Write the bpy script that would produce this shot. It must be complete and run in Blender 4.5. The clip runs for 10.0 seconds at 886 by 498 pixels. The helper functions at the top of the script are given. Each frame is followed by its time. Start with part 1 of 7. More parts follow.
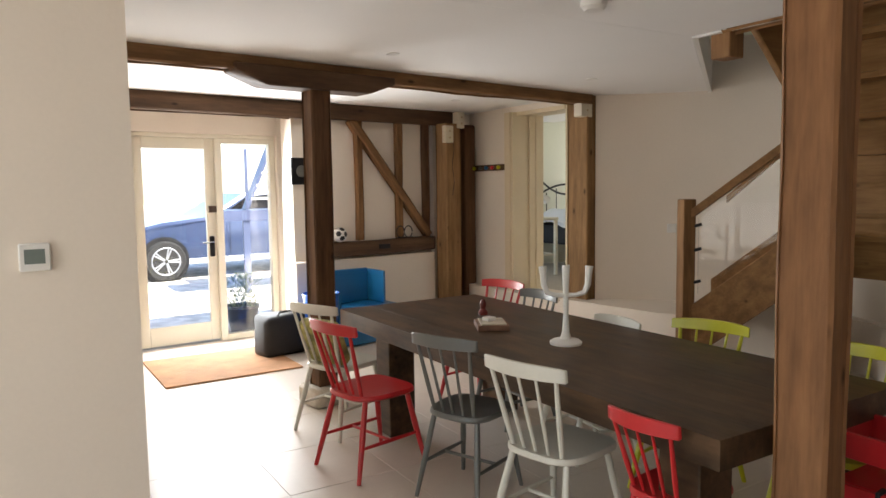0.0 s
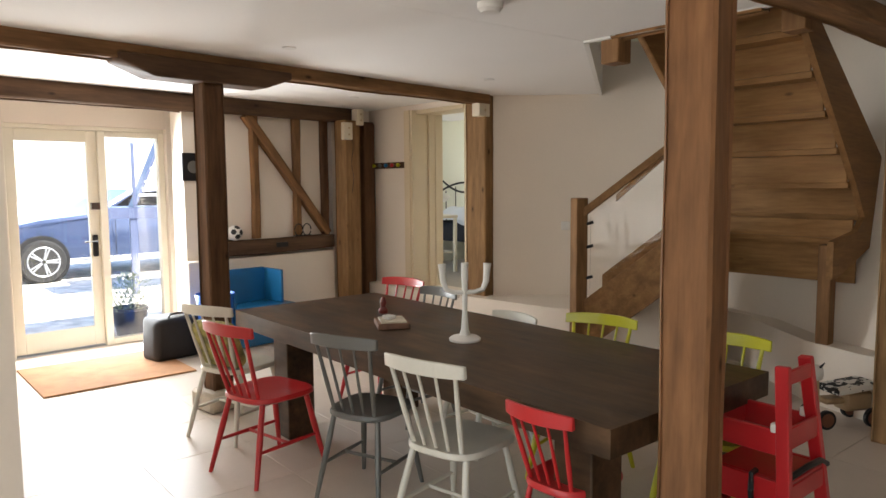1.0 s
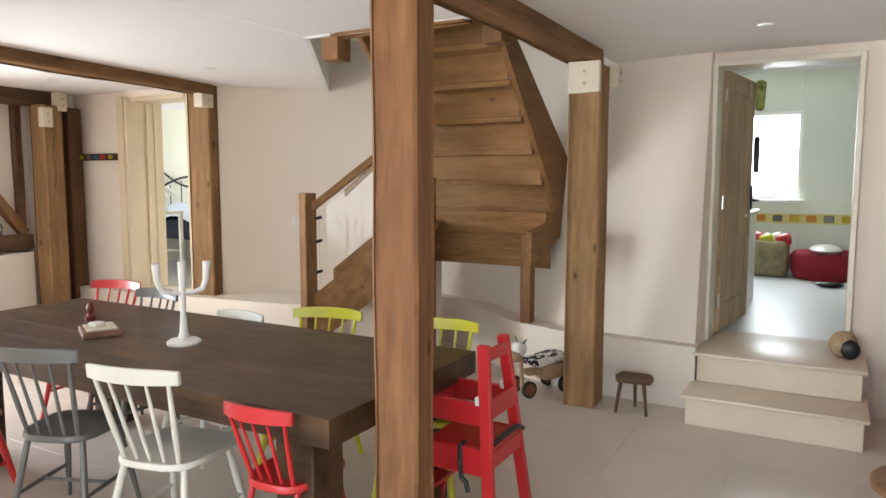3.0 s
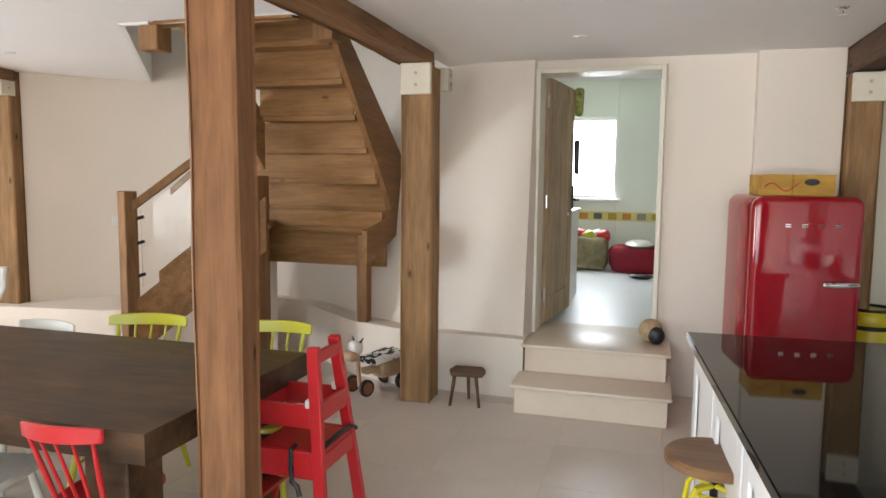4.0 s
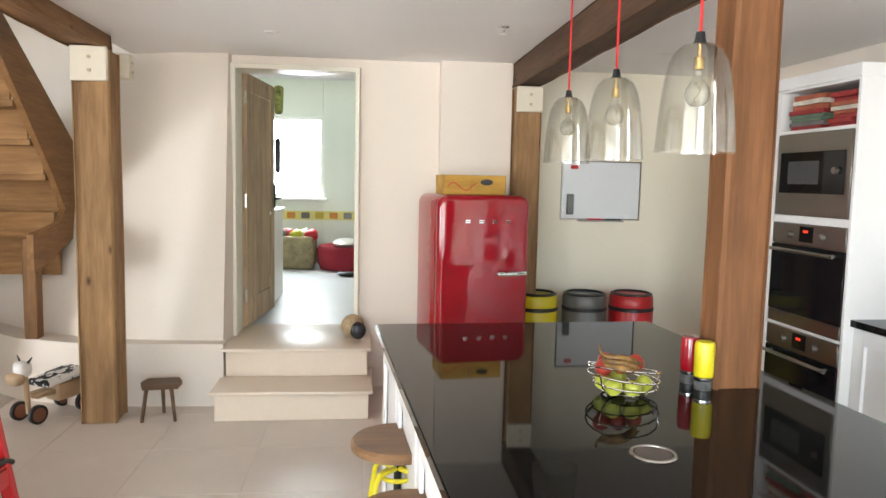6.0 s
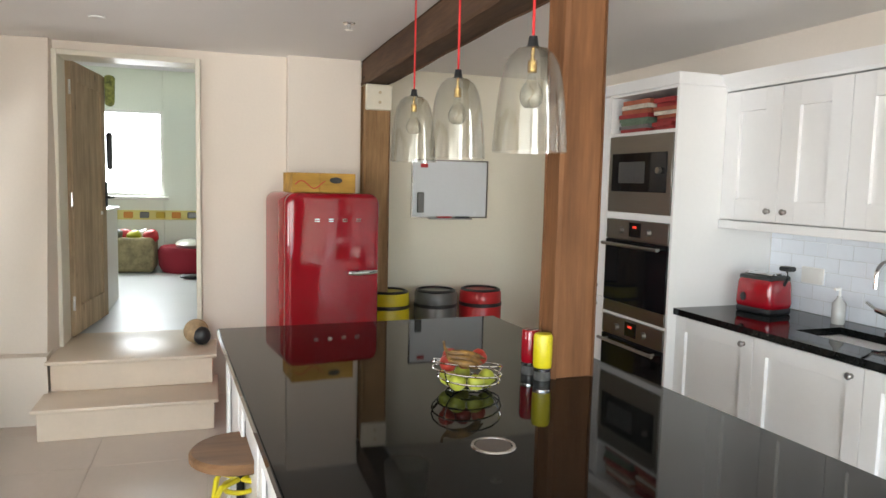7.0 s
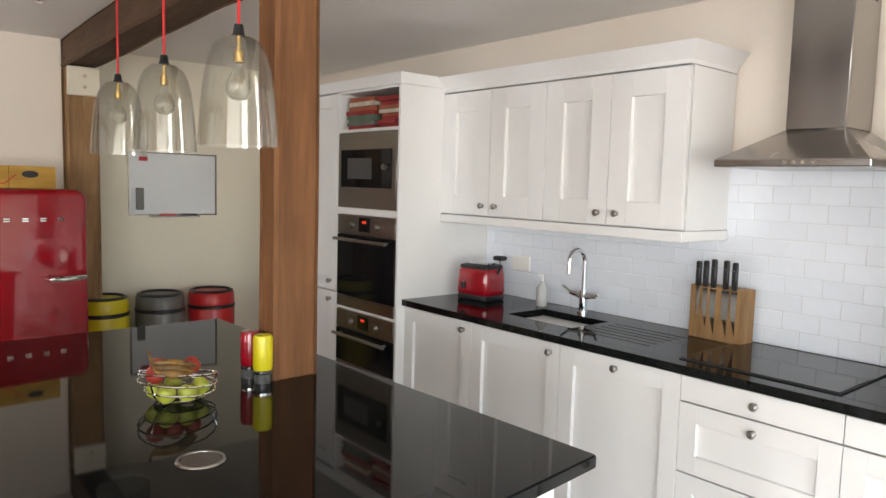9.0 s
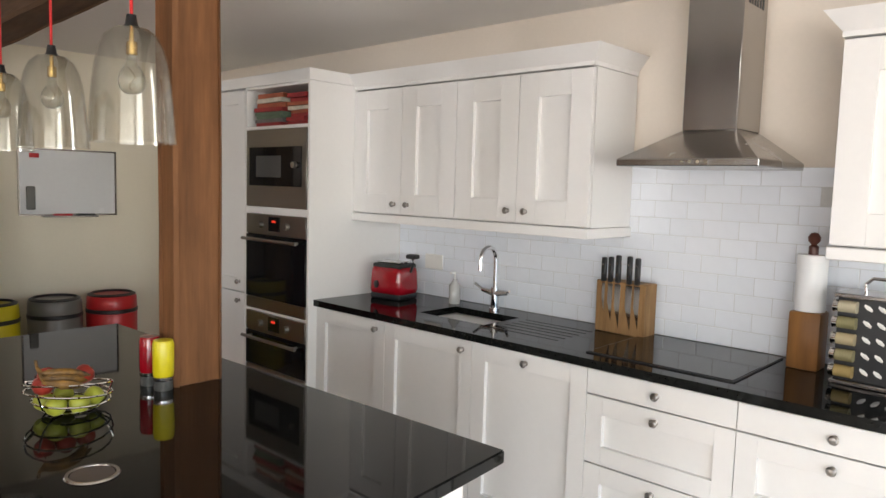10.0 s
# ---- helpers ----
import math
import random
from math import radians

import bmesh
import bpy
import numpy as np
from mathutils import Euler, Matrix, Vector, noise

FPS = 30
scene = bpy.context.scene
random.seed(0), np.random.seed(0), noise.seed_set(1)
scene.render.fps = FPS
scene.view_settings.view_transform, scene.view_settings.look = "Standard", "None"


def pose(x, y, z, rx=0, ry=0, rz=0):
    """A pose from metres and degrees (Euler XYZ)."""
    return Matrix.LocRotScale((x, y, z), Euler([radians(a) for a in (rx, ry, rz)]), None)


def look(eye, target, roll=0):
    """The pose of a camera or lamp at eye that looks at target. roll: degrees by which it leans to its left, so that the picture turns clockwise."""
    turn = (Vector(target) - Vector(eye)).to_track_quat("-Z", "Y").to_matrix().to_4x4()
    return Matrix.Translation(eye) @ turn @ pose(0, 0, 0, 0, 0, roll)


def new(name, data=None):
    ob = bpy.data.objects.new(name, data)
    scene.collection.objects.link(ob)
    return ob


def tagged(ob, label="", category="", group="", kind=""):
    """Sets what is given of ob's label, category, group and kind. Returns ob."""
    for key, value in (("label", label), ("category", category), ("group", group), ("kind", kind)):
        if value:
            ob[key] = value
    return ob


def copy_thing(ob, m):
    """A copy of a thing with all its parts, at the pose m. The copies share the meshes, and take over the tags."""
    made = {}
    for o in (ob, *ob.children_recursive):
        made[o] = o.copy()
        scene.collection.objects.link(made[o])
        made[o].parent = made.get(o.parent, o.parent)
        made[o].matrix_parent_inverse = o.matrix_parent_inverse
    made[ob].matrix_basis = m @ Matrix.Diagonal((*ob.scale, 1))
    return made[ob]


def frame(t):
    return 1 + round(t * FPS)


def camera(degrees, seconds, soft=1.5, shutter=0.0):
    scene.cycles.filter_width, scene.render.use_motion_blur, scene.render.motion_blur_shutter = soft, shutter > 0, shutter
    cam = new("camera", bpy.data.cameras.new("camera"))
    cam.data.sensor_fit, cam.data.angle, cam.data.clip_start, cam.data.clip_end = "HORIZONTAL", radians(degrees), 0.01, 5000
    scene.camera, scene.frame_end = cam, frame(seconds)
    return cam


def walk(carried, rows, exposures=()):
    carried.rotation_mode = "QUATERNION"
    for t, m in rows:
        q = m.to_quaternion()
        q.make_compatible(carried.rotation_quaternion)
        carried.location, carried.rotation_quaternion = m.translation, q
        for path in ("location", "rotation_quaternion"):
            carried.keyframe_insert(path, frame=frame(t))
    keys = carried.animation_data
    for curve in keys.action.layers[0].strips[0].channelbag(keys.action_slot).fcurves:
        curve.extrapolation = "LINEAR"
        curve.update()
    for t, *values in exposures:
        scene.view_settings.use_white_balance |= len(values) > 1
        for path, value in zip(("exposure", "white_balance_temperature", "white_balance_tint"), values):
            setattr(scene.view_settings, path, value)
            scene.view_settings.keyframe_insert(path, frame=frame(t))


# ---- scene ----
cam = camera(64.4, 10.0)
PATH = [
    (0, (0.164, 0.892, 1.551), (1.209, 2.588, 1.377), -0.8),
    (0.5, (0.171, 0.894, 1.552), (1.326, 2.516, 1.374), -0.6),
    (1, (0.171, 0.892, 1.554), (1.444, 2.423, 1.37), -0.4),
    (1.5, (0.189, 0.891, 1.545), (1.585, 2.312, 1.358), -0.2),
    (2, (0.208, 0.874, 1.541), (1.729, 2.159, 1.351), -0.1),
    (3.5, (0.222, 0.781, 1.563), (2.051, 1.565, 1.359), 0.3),
    (4, (0.236, 0.754, 1.565), (2.143, 1.323, 1.361), 0.6),
    (4.5, (0.242, 0.72, 1.568), (2.196, 1.096, 1.364), 0.7),
    (5, (0.255, 0.697, 1.567), (2.238, 0.868, 1.364), 1.0),
    (5.5, (0.261, 0.669, 1.555), (2.251, 0.649, 1.359), 1.1),
    (7, (0.282, 0.6, 1.555), (2.176, -0.012, 1.369), 1.4),
    (7.5, (0.275, 0.577, 1.561), (2.102, -0.215, 1.376), 1.4),
    (8, (0.277, 0.552, 1.556), (2.027, -0.399, 1.375), 1.6),
    (8.5, (0.275, 0.526, 1.555), (1.933, -0.578, 1.377), 1.6),
    (9, (0.273, 0.501, 1.56), (1.835, -0.735, 1.379), 1.6),
    (9.5, (0.271, 0.484, 1.552), (1.748, -0.853, 1.377), 1.6),
    (10, (0.265, 0.475, 1.561), (1.67, -0.936, 1.382), 1.6),
]
walk(cam, [(t, look(eye, target, roll)) for t, eye, target, roll in PATH],
     exposures=[(0, 1.82, 6700, 9.5), (1, 1.95, 6700, 9.5), (1.5, 2.25, 6500, 9), (2, 2.6, 6250, 8.5), (3.5, 2.88, 6200, 9.5), (4.5, 3.05, 6200, 9.5), (5.0, 3.4, 6200, 8.5), (5.5, 3.5, 6200, 8.5), (7.0, 3.0, 6350, 8.5), (8.0, 2.95, 6450, 9.5), (9.0, 2.8, 6550, 11), (9.5, 2.66, 6650, 12), (10, 2.56, 6700, 12)])

# ---- world, sun, lights ----
world = bpy.data.worlds.new("world")
scene.world = world
world.use_nodes = True
wn = world.node_tree.nodes
sky = wn.new("ShaderNodeTexSky")
sky.sky_type = "NISHITA"
sky.sun_disc = False
sky.sun_elevation = radians(48)
sky.sun_rotation = radians(148)
wn["Background"].inputs[1].default_value = 0.15
world.node_tree.links.new(sky.outputs[0], wn["Background"].inputs[0])


def lamp(name, kind, m, power, color, size=None, size_y=None, angle=None):
    data = bpy.data.lights.new(name, kind)
    data.energy, data.color = power, color
    if kind == "AREA":
        data.shape, data.size, data.size_y = "RECTANGLE", size, size_y
    if angle:
        data.angle = radians(angle)
    ob = new(name, data)
    ob.matrix_world = m
    return ob


lamp("sun", "SUN", look((7, 1, 12), (2, 9, 0)), 5.0, (1, 0.95, 0.86), angle=0.5)
# daylight standing in the openings: garden doors behind the viewer, north window, front door, far room
lamp("window_light_west", "AREA", look((-4.05, 0.5, 1.3), (-1.2, 0.3, 0.0)), 9.5, (0.94, 0.97, 1.0), 4.4, 2.0)
# north window is unseen, assumed from the shadows behind the tap
lamp("window_light_north", "AREA", look((-2.2, 3.36, 1.45), (-1.3, -1.0, 0.7)), 17, (0.94, 0.97, 1.0), 2.5, 1.4)
lamp("door_light", "AREA", look((1.9, 8.02, 1.1), (2.0, 2, 0.3)), 30, (0.92, 0.96, 1), 1.3, 1.9)
lamp("hall_window_light", "AREA", look((9.83, 1.7, 1.85), (6, 1.2, 0.8)), 2.6, (0.9, 0.96, 1), 1.4, 1.1)
# bedroom and landing: added fill lamps, no window is built there
lamp("bedroom_fill_light", "AREA", look((7.9, 8.9, 1.7), (5.6, 7.0, 1.2)), 7.0, (1, 0.98, 0.92), 1.2, 1.2)
lamp("upstairs_fill_light", "AREA", look((4.8, 3.6, 4.4), (4.9, 3.7, 1)), 0.6, (0.93, 0.98, 1), 1.6, 1.2)


# ---- materials ----
def mat(name, color, rough=0.6, metal=0.0, vary=0.12, scale=3.0, fine=40.0, bump=0.05, stretch=(1, 1, 1), coat=0.0, spec=0.5, rnd=0.0, dark=None, rough_vary=0.1):
    """Two scales of noise over a base colour, with matching bump and roughness."""
    m = bpy.data.materials.new(name)
    m.use_nodes = True
    n, l = m.node_tree.nodes, m.node_tree.links
    b = n["Principled BSDF"]
    tc = n.new("ShaderNodeTexCoord")
    mp = n.new("ShaderNodeMapping")
    mp.inputs["Scale"].default_value = stretch
    l.new(tc.outputs["Object"], mp.inputs[0])
    big, small = n.new("ShaderNodeTexNoise"), n.new("ShaderNodeTexNoise")
    big.inputs["Scale"].default_value, small.inputs["Scale"].default_value = scale, fine
    big.inputs["Detail"].default_value, small.inputs["Detail"].default_value = 5, 4
    l.new(mp.outputs[0], big.inputs["Vector"])
    l.new(mp.outputs[0], small.inputs["Vector"])
    add = n.new("ShaderNodeMath")
    add.operation = "MULTIPLY_ADD"
    add.inputs[1].default_value = 0.4
    l.new(small.outputs[0], add.inputs[0])
    l.new(big.outputs[0], add.inputs[2])
    ramp = n.new("ShaderNodeValToRGB")
    lo = dark or [c * (1 - vary) for c in color]
    hi = [min(1, c * (1 + vary)) for c in color]
    ramp.color_ramp.elements[0].position, ramp.color_ramp.elements[1].position = 0.45, 0.95
    ramp.color_ramp.elements[0].color, ramp.color_ramp.elements[1].color = (*lo, 1), (*hi, 1)
    l.new(add.outputs[0], ramp.inputs[0])
    out = ramp.outputs[0]
    if rnd:
        info = n.new("ShaderNodeObjectInfo")
        hsv = n.new("ShaderNodeHueSaturation")
        mr = n.new("ShaderNodeMapRange")
        mr.inputs[3].default_value, mr.inputs[4].default_value = 1 - rnd, 1 + rnd
        l.new(info.outputs["Random"], mr.inputs[0])
        l.new(mr.outputs[0], hsv.inputs["Value"])
        l.new(out, hsv.inputs["Color"])
        out = hsv.outputs[0]
    l.new(out, b.inputs["Base Color"])
    rr = n.new("ShaderNodeMapRange")
    rr.inputs[3].default_value, rr.inputs[4].default_value = max(0.02, rough - rough_vary), min(1, rough + rough_vary)
    l.new(big.outputs[0], rr.inputs[0])
    l.new(rr.outputs[0], b.inputs["Roughness"])
    b.inputs["Metallic"].default_value = metal
    b.inputs["Coat Weight"].default_value = coat
    b.inputs["Coat Roughness"].default_value = 0.06
    b.inputs["Specular IOR Level"].default_value = spec
    if bump:
        bp = n.new("ShaderNodeBump")
        bp.inputs["Strength"].default_value = bump
        bp.inputs["Distance"].default_value = 0.01
        l.new(add.outputs[0], bp.inputs["Height"])
        l.new(bp.outputs[0], b.inputs["Normal"])
    return m


def wood(name, color, dark, axis, rough=0.55, grain=14.0, bump=0.25, rnd=0.0, coat=0.0, spec=0.16, patchy=0.17):
    """Timber with grain along one axis, darker streaks and knots."""
    s = [1.0, 1.0, 1.0]
    s["xyz".index(axis)] = 0.09
    m = mat(name, color, rough, vary=0.22, scale=grain, fine=grain * 6, bump=bump, stretch=s, dark=dark, rnd=rnd, coat=coat, spec=spec)
    n, l = m.node_tree.nodes, m.node_tree.links
    b = n["Principled BSDF"]
    src = b.inputs["Base Color"].links[0].from_socket
    tc = n.new("ShaderNodeTexCoord")
    mp = n.new("ShaderNodeMapping")
    mp.inputs["Scale"].default_value = [0.45 if c == axis else 1 for c in "xyz"]
    vor = n.new("ShaderNodeTexVoronoi")
    vor.inputs["Scale"].default_value = 5.5
    l.new(tc.outputs["Object"], mp.inputs[0])
    l.new(mp.outputs[0], vor.inputs["Vector"])
    rp = n.new("ShaderNodeValToRGB")
    rp.color_ramp.elements[0].position, rp.color_ramp.elements[1].position = 0.03, 0.1
    l.new(vor.outputs["Distance"], rp.inputs[0])
    mix = n.new("ShaderNodeMix")
    mix.data_type = "RGBA"
    l.new(rp.outputs[0], mix.inputs["Factor"])
    mix.inputs["A"].default_value = (*[c * 0.35 for c in dark], 1)
    l.new(src, mix.inputs["B"])
    # growth rings, bent by noise
    mp2 = n.new("ShaderNodeMapping")
    mp2.inputs["Scale"].default_value = [0.12 if c == axis else 1 for c in "xyz"]
    l.new(tc.outputs["Object"], mp2.inputs[0])
    wave = n.new("ShaderNodeTexWave")
    wave.bands_direction = "DIAGONAL"
    wave.inputs["Scale"].default_value, wave.inputs["Distortion"].default_value = grain * 0.6, 11
    wave.inputs["Detail"].default_value, wave.inputs["Detail Scale"].default_value = 3, 1.6
    l.new(mp2.outputs[0], wave.inputs["Vector"])
    band = n.new("ShaderNodeMapRange")
    band.inputs[3].default_value, band.inputs[4].default_value = 0.93, 1.04
    l.new(wave.outputs["Fac"], band.inputs[0])
    rings = n.new("ShaderNodeMix")
    rings.data_type, rings.blend_type = "RGBA", "MULTIPLY"
    rings.inputs["Factor"].default_value = 1
    l.new(mix.outputs["Result"], rings.inputs["A"])
    l.new(band.outputs[0], rings.inputs["B"])
    # worn and stained patches
    patch = n.new("ShaderNodeTexNoise")
    patch.inputs["Scale"].default_value, patch.inputs["Detail"].default_value, patch.inputs["Roughness"].default_value = 7.0, 6, 0.62
    mp3 = n.new("ShaderNodeMapping")
    mp3.inputs["Scale"].default_value = [0.4 if c == axis else 1 for c in "xyz"]
    l.new(tc.outputs["Object"], mp3.inputs[0])
    l.new(mp3.outputs[0], patch.inputs["Vector"])
    wear = n.new("ShaderNodeMapRange")
    wear.inputs[1].default_value, wear.inputs[2].default_value = 0.32, 0.68
    wear.inputs[3].default_value, wear.inputs[4].default_value = 1 - patchy, 1 + patchy * 0.7
    l.new(patch.outputs[0], wear.inputs[0])
    worn = n.new("ShaderNodeMix")
    worn.data_type, worn.blend_type = "RGBA", "MULTIPLY"
    worn.inputs["Factor"].default_value = 1
    l.new(rings.outputs["Result"], worn.inputs["A"])
    l.new(wear.outputs[0], worn.inputs["B"])
    l.new(worn.outputs["Result"], b.inputs["Base Color"])
    return m


def glass(name, tint=(1, 1, 1), rough=0.0, ior=1.45):
    m = bpy.data.materials.new(name)
    m.use_nodes = True
    b = m.node_tree.nodes["Principled BSDF"]
    b.inputs["Base Color"].default_value = (*tint, 1)
    b.inputs["Roughness"].default_value = rough
    b.inputs["Transmission Weight"].default_value = 1
    b.inputs["IOR"].default_value = ior
    return m


def glow(name, color, power):
    m = bpy.data.materials.new(name)
    m.use_nodes = True
    b = m.node_tree.nodes["Principled BSDF"]
    b.inputs["Base Color"].default_value = (*color, 1)
    b.inputs["Emission Color"].default_value = (*color, 1)
    b.inputs["Emission Strength"].default_value = power
    return m


PLASTER = mat("cream_plaster", (0.81, 0.722, 0.622), 0.85, vary=0.035, scale=1.2, fine=60, bump=0.06)
CEIL = mat("ceiling_paint", (0.90, 0.875, 0.845), 0.9, vary=0.02, scale=1.0, fine=50, bump=0.03)
MINT = mat("pale_green_paint", (0.80, 0.82, 0.73), 0.85, vary=0.03, scale=1.2, bump=0.04)
TILE = mat("cream_floor_tile", (0.66, 0.575, 0.495), 0.34, vary=0.05, scale=2.5, fine=30, bump=0.012, rnd=0.012, rough_vary=0.05)
GROUT = mat("grout", (0.64, 0.565, 0.495), 0.9, vary=0.1, scale=8)
JOINERY = mat("cream_joinery_paint", (0.80, 0.745, 0.62), 0.45, vary=0.03, scale=2, bump=0.02)
WHITE = mat("white_gloss_paint", (0.82, 0.80, 0.76), 0.35, vary=0.02, scale=2, bump=0.01)
KITCHEN = mat("ivory_cabinet_paint", (0.82, 0.805, 0.785), 0.38, vary=0.02, scale=2.5, bump=0.015)
OAK_X = wood("oak_beam_x", (0.27, 0.146, 0.068), (0.16, 0.084, 0.039), "x", 0.65)
OAK_Z = wood("oak_post_z", (0.28, 0.15, 0.068), (0.18, 0.094, 0.043), "z", 0.6)
RED_OAK_Z = wood("red_oak_post_z", (0.205, 0.094, 0.041), (0.145, 0.065, 0.029), "z", 0.6, grain=16, bump=0.35)
BROWN_OAK_Z = wood("brown_oak_post_z", (0.25, 0.122, 0.056), (0.185, 0.088, 0.04), "z", 0.6, grain=16, bump=0.35)
PALE_OAK_Z = wood("pale_oak_post_z", (0.33, 0.195, 0.092), (0.22, 0.125, 0.058), "z", 0.65)
DARK_OAK_Z = wood("dark_oak_post_z", (0.152, 0.08, 0.0416), (0.068, 0.0352, 0.0192), "z", 0.6)
DARK_OAK_X = wood("dark_oak_beam_x", (0.125, 0.072, 0.042), (0.066, 0.038, 0.024), "x", 0.65)
STAIR_X = wood("stair_oak_x", (0.28, 0.148, 0.06), (0.195, 0.1, 0.041), "x", 0.5)
STAIR_Y = wood("stair_oak_y", (0.33, 0.18, 0.074), (0.235, 0.122, 0.048), "y", 0.5)
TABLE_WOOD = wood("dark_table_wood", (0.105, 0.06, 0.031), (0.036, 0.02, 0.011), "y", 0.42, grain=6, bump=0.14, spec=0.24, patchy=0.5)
STEEL = mat("brushed_steel", (0.40, 0.38, 0.36), 0.24, 1.0, vary=0.06, scale=6, fine=120, bump=0.02, stretch=(1, 1, 0.06))
CHROME = mat("chrome", (0.8, 0.8, 0.8), 0.08, 1.0, vary=0.02, bump=0, rough_vary=0.04)
IRON = mat("black_iron", (0.02, 0.02, 0.022), 0.45, 0.6, vary=0.2, scale=20, bump=0.05)
BLACKGLASS = mat("black_glass", (0.008, 0.008, 0.009), 0.05, vary=0.1, bump=0, rough_vary=0.02, spec=0.3)
OVENSTEEL = mat("bronzed_oven_steel", (0.30, 0.285, 0.26), 0.34, 1.0, vary=0.06, scale=6, fine=120, bump=0.02, stretch=(0.06, 1, 1))
GRANITE = mat("black_granite", (0.007, 0.0075, 0.007), 0.035, vary=0.5, scale=60, fine=400, bump=0, rough_vary=0.005, spec=0.18)
GLASS = glass("clear_glass")
# lower ior weakens the window lamp's reflection in the stair panel
STAIRGLASS = glass("low_ior_clear_glass", ior=1.3)
SMOKED = mat("plain_black_plastic", (0.015, 0.015, 0.016), 0.4, vary=0.2, bump=0.02)


# ---- mesh helpers ----
def box(bm, x0, y0, z0, x1, y1, z1, bevel=0.0, m=None, seg=1):
    r = bmesh.ops.create_cube(bm, size=1)
    vs = r["verts"]
    bmesh.ops.scale(bm, verts=vs, vec=(abs(x1 - x0), abs(y1 - y0), abs(z1 - z0)))
    bmesh.ops.translate(bm, verts=vs, vec=((x0 + x1) / 2, (y0 + y1) / 2, (z0 + z1) / 2))
    if bevel:
        es = list({e for v in vs for e in v.link_edges})
        r = bmesh.ops.bevel(bm, geom=es, offset=bevel, segments=seg, affect="EDGES", profile=0.5)
        vs = list({v for f in r["faces"] for v in f.verts} | {v for v in vs if v.is_valid})
    if m is not None:
        bmesh.ops.transform(bm, matrix=m, verts=vs)
    return vs


def rod(bm, a, b, r0, r1=None, seg=12, cap=True):
    a, b = Vector(a), Vector(b)
    d = b - a
    m = Matrix.Translation((a + b) / 2) @ d.to_track_quat("Z", "Y").to_matrix().to_4x4()
    return bmesh.ops.create_cone(bm, cap_ends=cap, segments=seg, radius1=r0, radius2=r0 if r1 is None else r1, depth=d.length, matrix=m)["verts"]


def lathe(bm, profile, at=(0, 0, 0), seg=28, m=None):
    """Turns a list of (radius, height) round the z axis."""
    rings = []
    for r, z in profile:
        ring = []
        for i in range(seg):
            a = 2 * math.pi * i / seg
            p = Vector((at[0] + r * math.cos(a), at[1] + r * math.sin(a), at[2] + z))
            ring.append(bm.verts.new(m @ p if m else p))
        rings.append(ring)
    for p, q in zip(rings, rings[1:]):
        for i in range(seg):
            j = (i + 1) % seg
            bm.faces.new((p[i], p[j], q[j], q[i]))
    for ring, flip in ((rings[0], True), (rings[-1], False)):
        if (profile[0] if flip else profile[-1])[0] > 1e-4:
            bm.faces.new(ring[::-1] if flip else ring)


def tube(bm, pts, r, seg=8, closed=False):
    """A round bar along points."""
    pts = [Vector(p) for p in pts]
    n = len(pts)
    rings = []
    for i, p in enumerate(pts):
        a = pts[(i - 1) % n] if closed or i else p
        b = pts[(i + 1) % n] if closed or i < n - 1 else p
        q = (b - a).to_track_quat("Z", "Y")
        rr = r[i] if isinstance(r, (list, tuple)) else r
        rings.append([bm.verts.new(p + q @ Vector((rr * math.cos(2 * math.pi * k / seg), rr * math.sin(2 * math.pi * k / seg), 0))) for k in range(seg)])
    pairs = list(zip(rings, rings[1:])) + ([(rings[-1], rings[0])] if closed else [])
    for p, q in pairs:
        off = 0
        if closed and q is rings[0]:
            off = min(range(seg), key=lambda o: (p[0].co - q[o].co).length)
        for k in range(seg):
            j = (k + 1) % seg
            bm.faces.new((p[k], p[j], q[(j + off) % seg], q[(k + off) % seg]))
    if not closed:
        bm.faces.new(rings[0][::-1])
        bm.faces.new(rings[-1])


def prism(bm, pts, z0, z1, m=None):
    """A flat outline (x, y) raised from z0 to z1."""
    lo = [bm.verts.new((x, y, z0)) for x, y in pts]
    hi = [bm.verts.new((x, y, z1)) for x, y in pts]
    bm.faces.new(lo[::-1])
    bm.faces.new(hi)
    n = len(pts)
    for i in range(n):
        j = (i + 1) % n
        bm.faces.new((lo[i], lo[j], hi[j], hi[i]))
    if m is not None:
        bmesh.ops.transform(bm, matrix=m, verts=lo + hi)
    return lo + hi


def lean_wall(bm, foot, head, thick, z0, z1):
    """A wall of some thickness that leans from one bent line at its foot to another at its head; the thickness lies to the right."""
    def lines(pts, z):
        pts = [Vector((x, y, z)) for x, y in pts]
        back = []
        for i, p in enumerate(pts):
            d = (pts[min(i + 1, len(pts) - 1)] - pts[max(i - 1, 0)]).normalized()
            back.append(p + Vector((d.y, -d.x, 0)) * thick)
        return [[bm.verts.new(p) for p in line] for line in (pts, back)]
    a0, b0 = lines(foot, z0)
    a1, b1 = lines(head, z1)
    for i in range(len(foot) - 1):
        for quad in ((a0[i], a0[i + 1], a1[i + 1], a1[i]), (b0[i + 1], b0[i], b1[i], b1[i + 1]), (a1[i], a1[i + 1], b1[i + 1], b1[i]), (a0[i + 1], a0[i], b0[i], b0[i + 1])):
            bm.faces.new(quad)
    bm.faces.new((a0[0], a1[0], b1[0], b0[0]))
    bm.faces.new((a0[-1], b0[-1], b1[-1], a1[-1]))


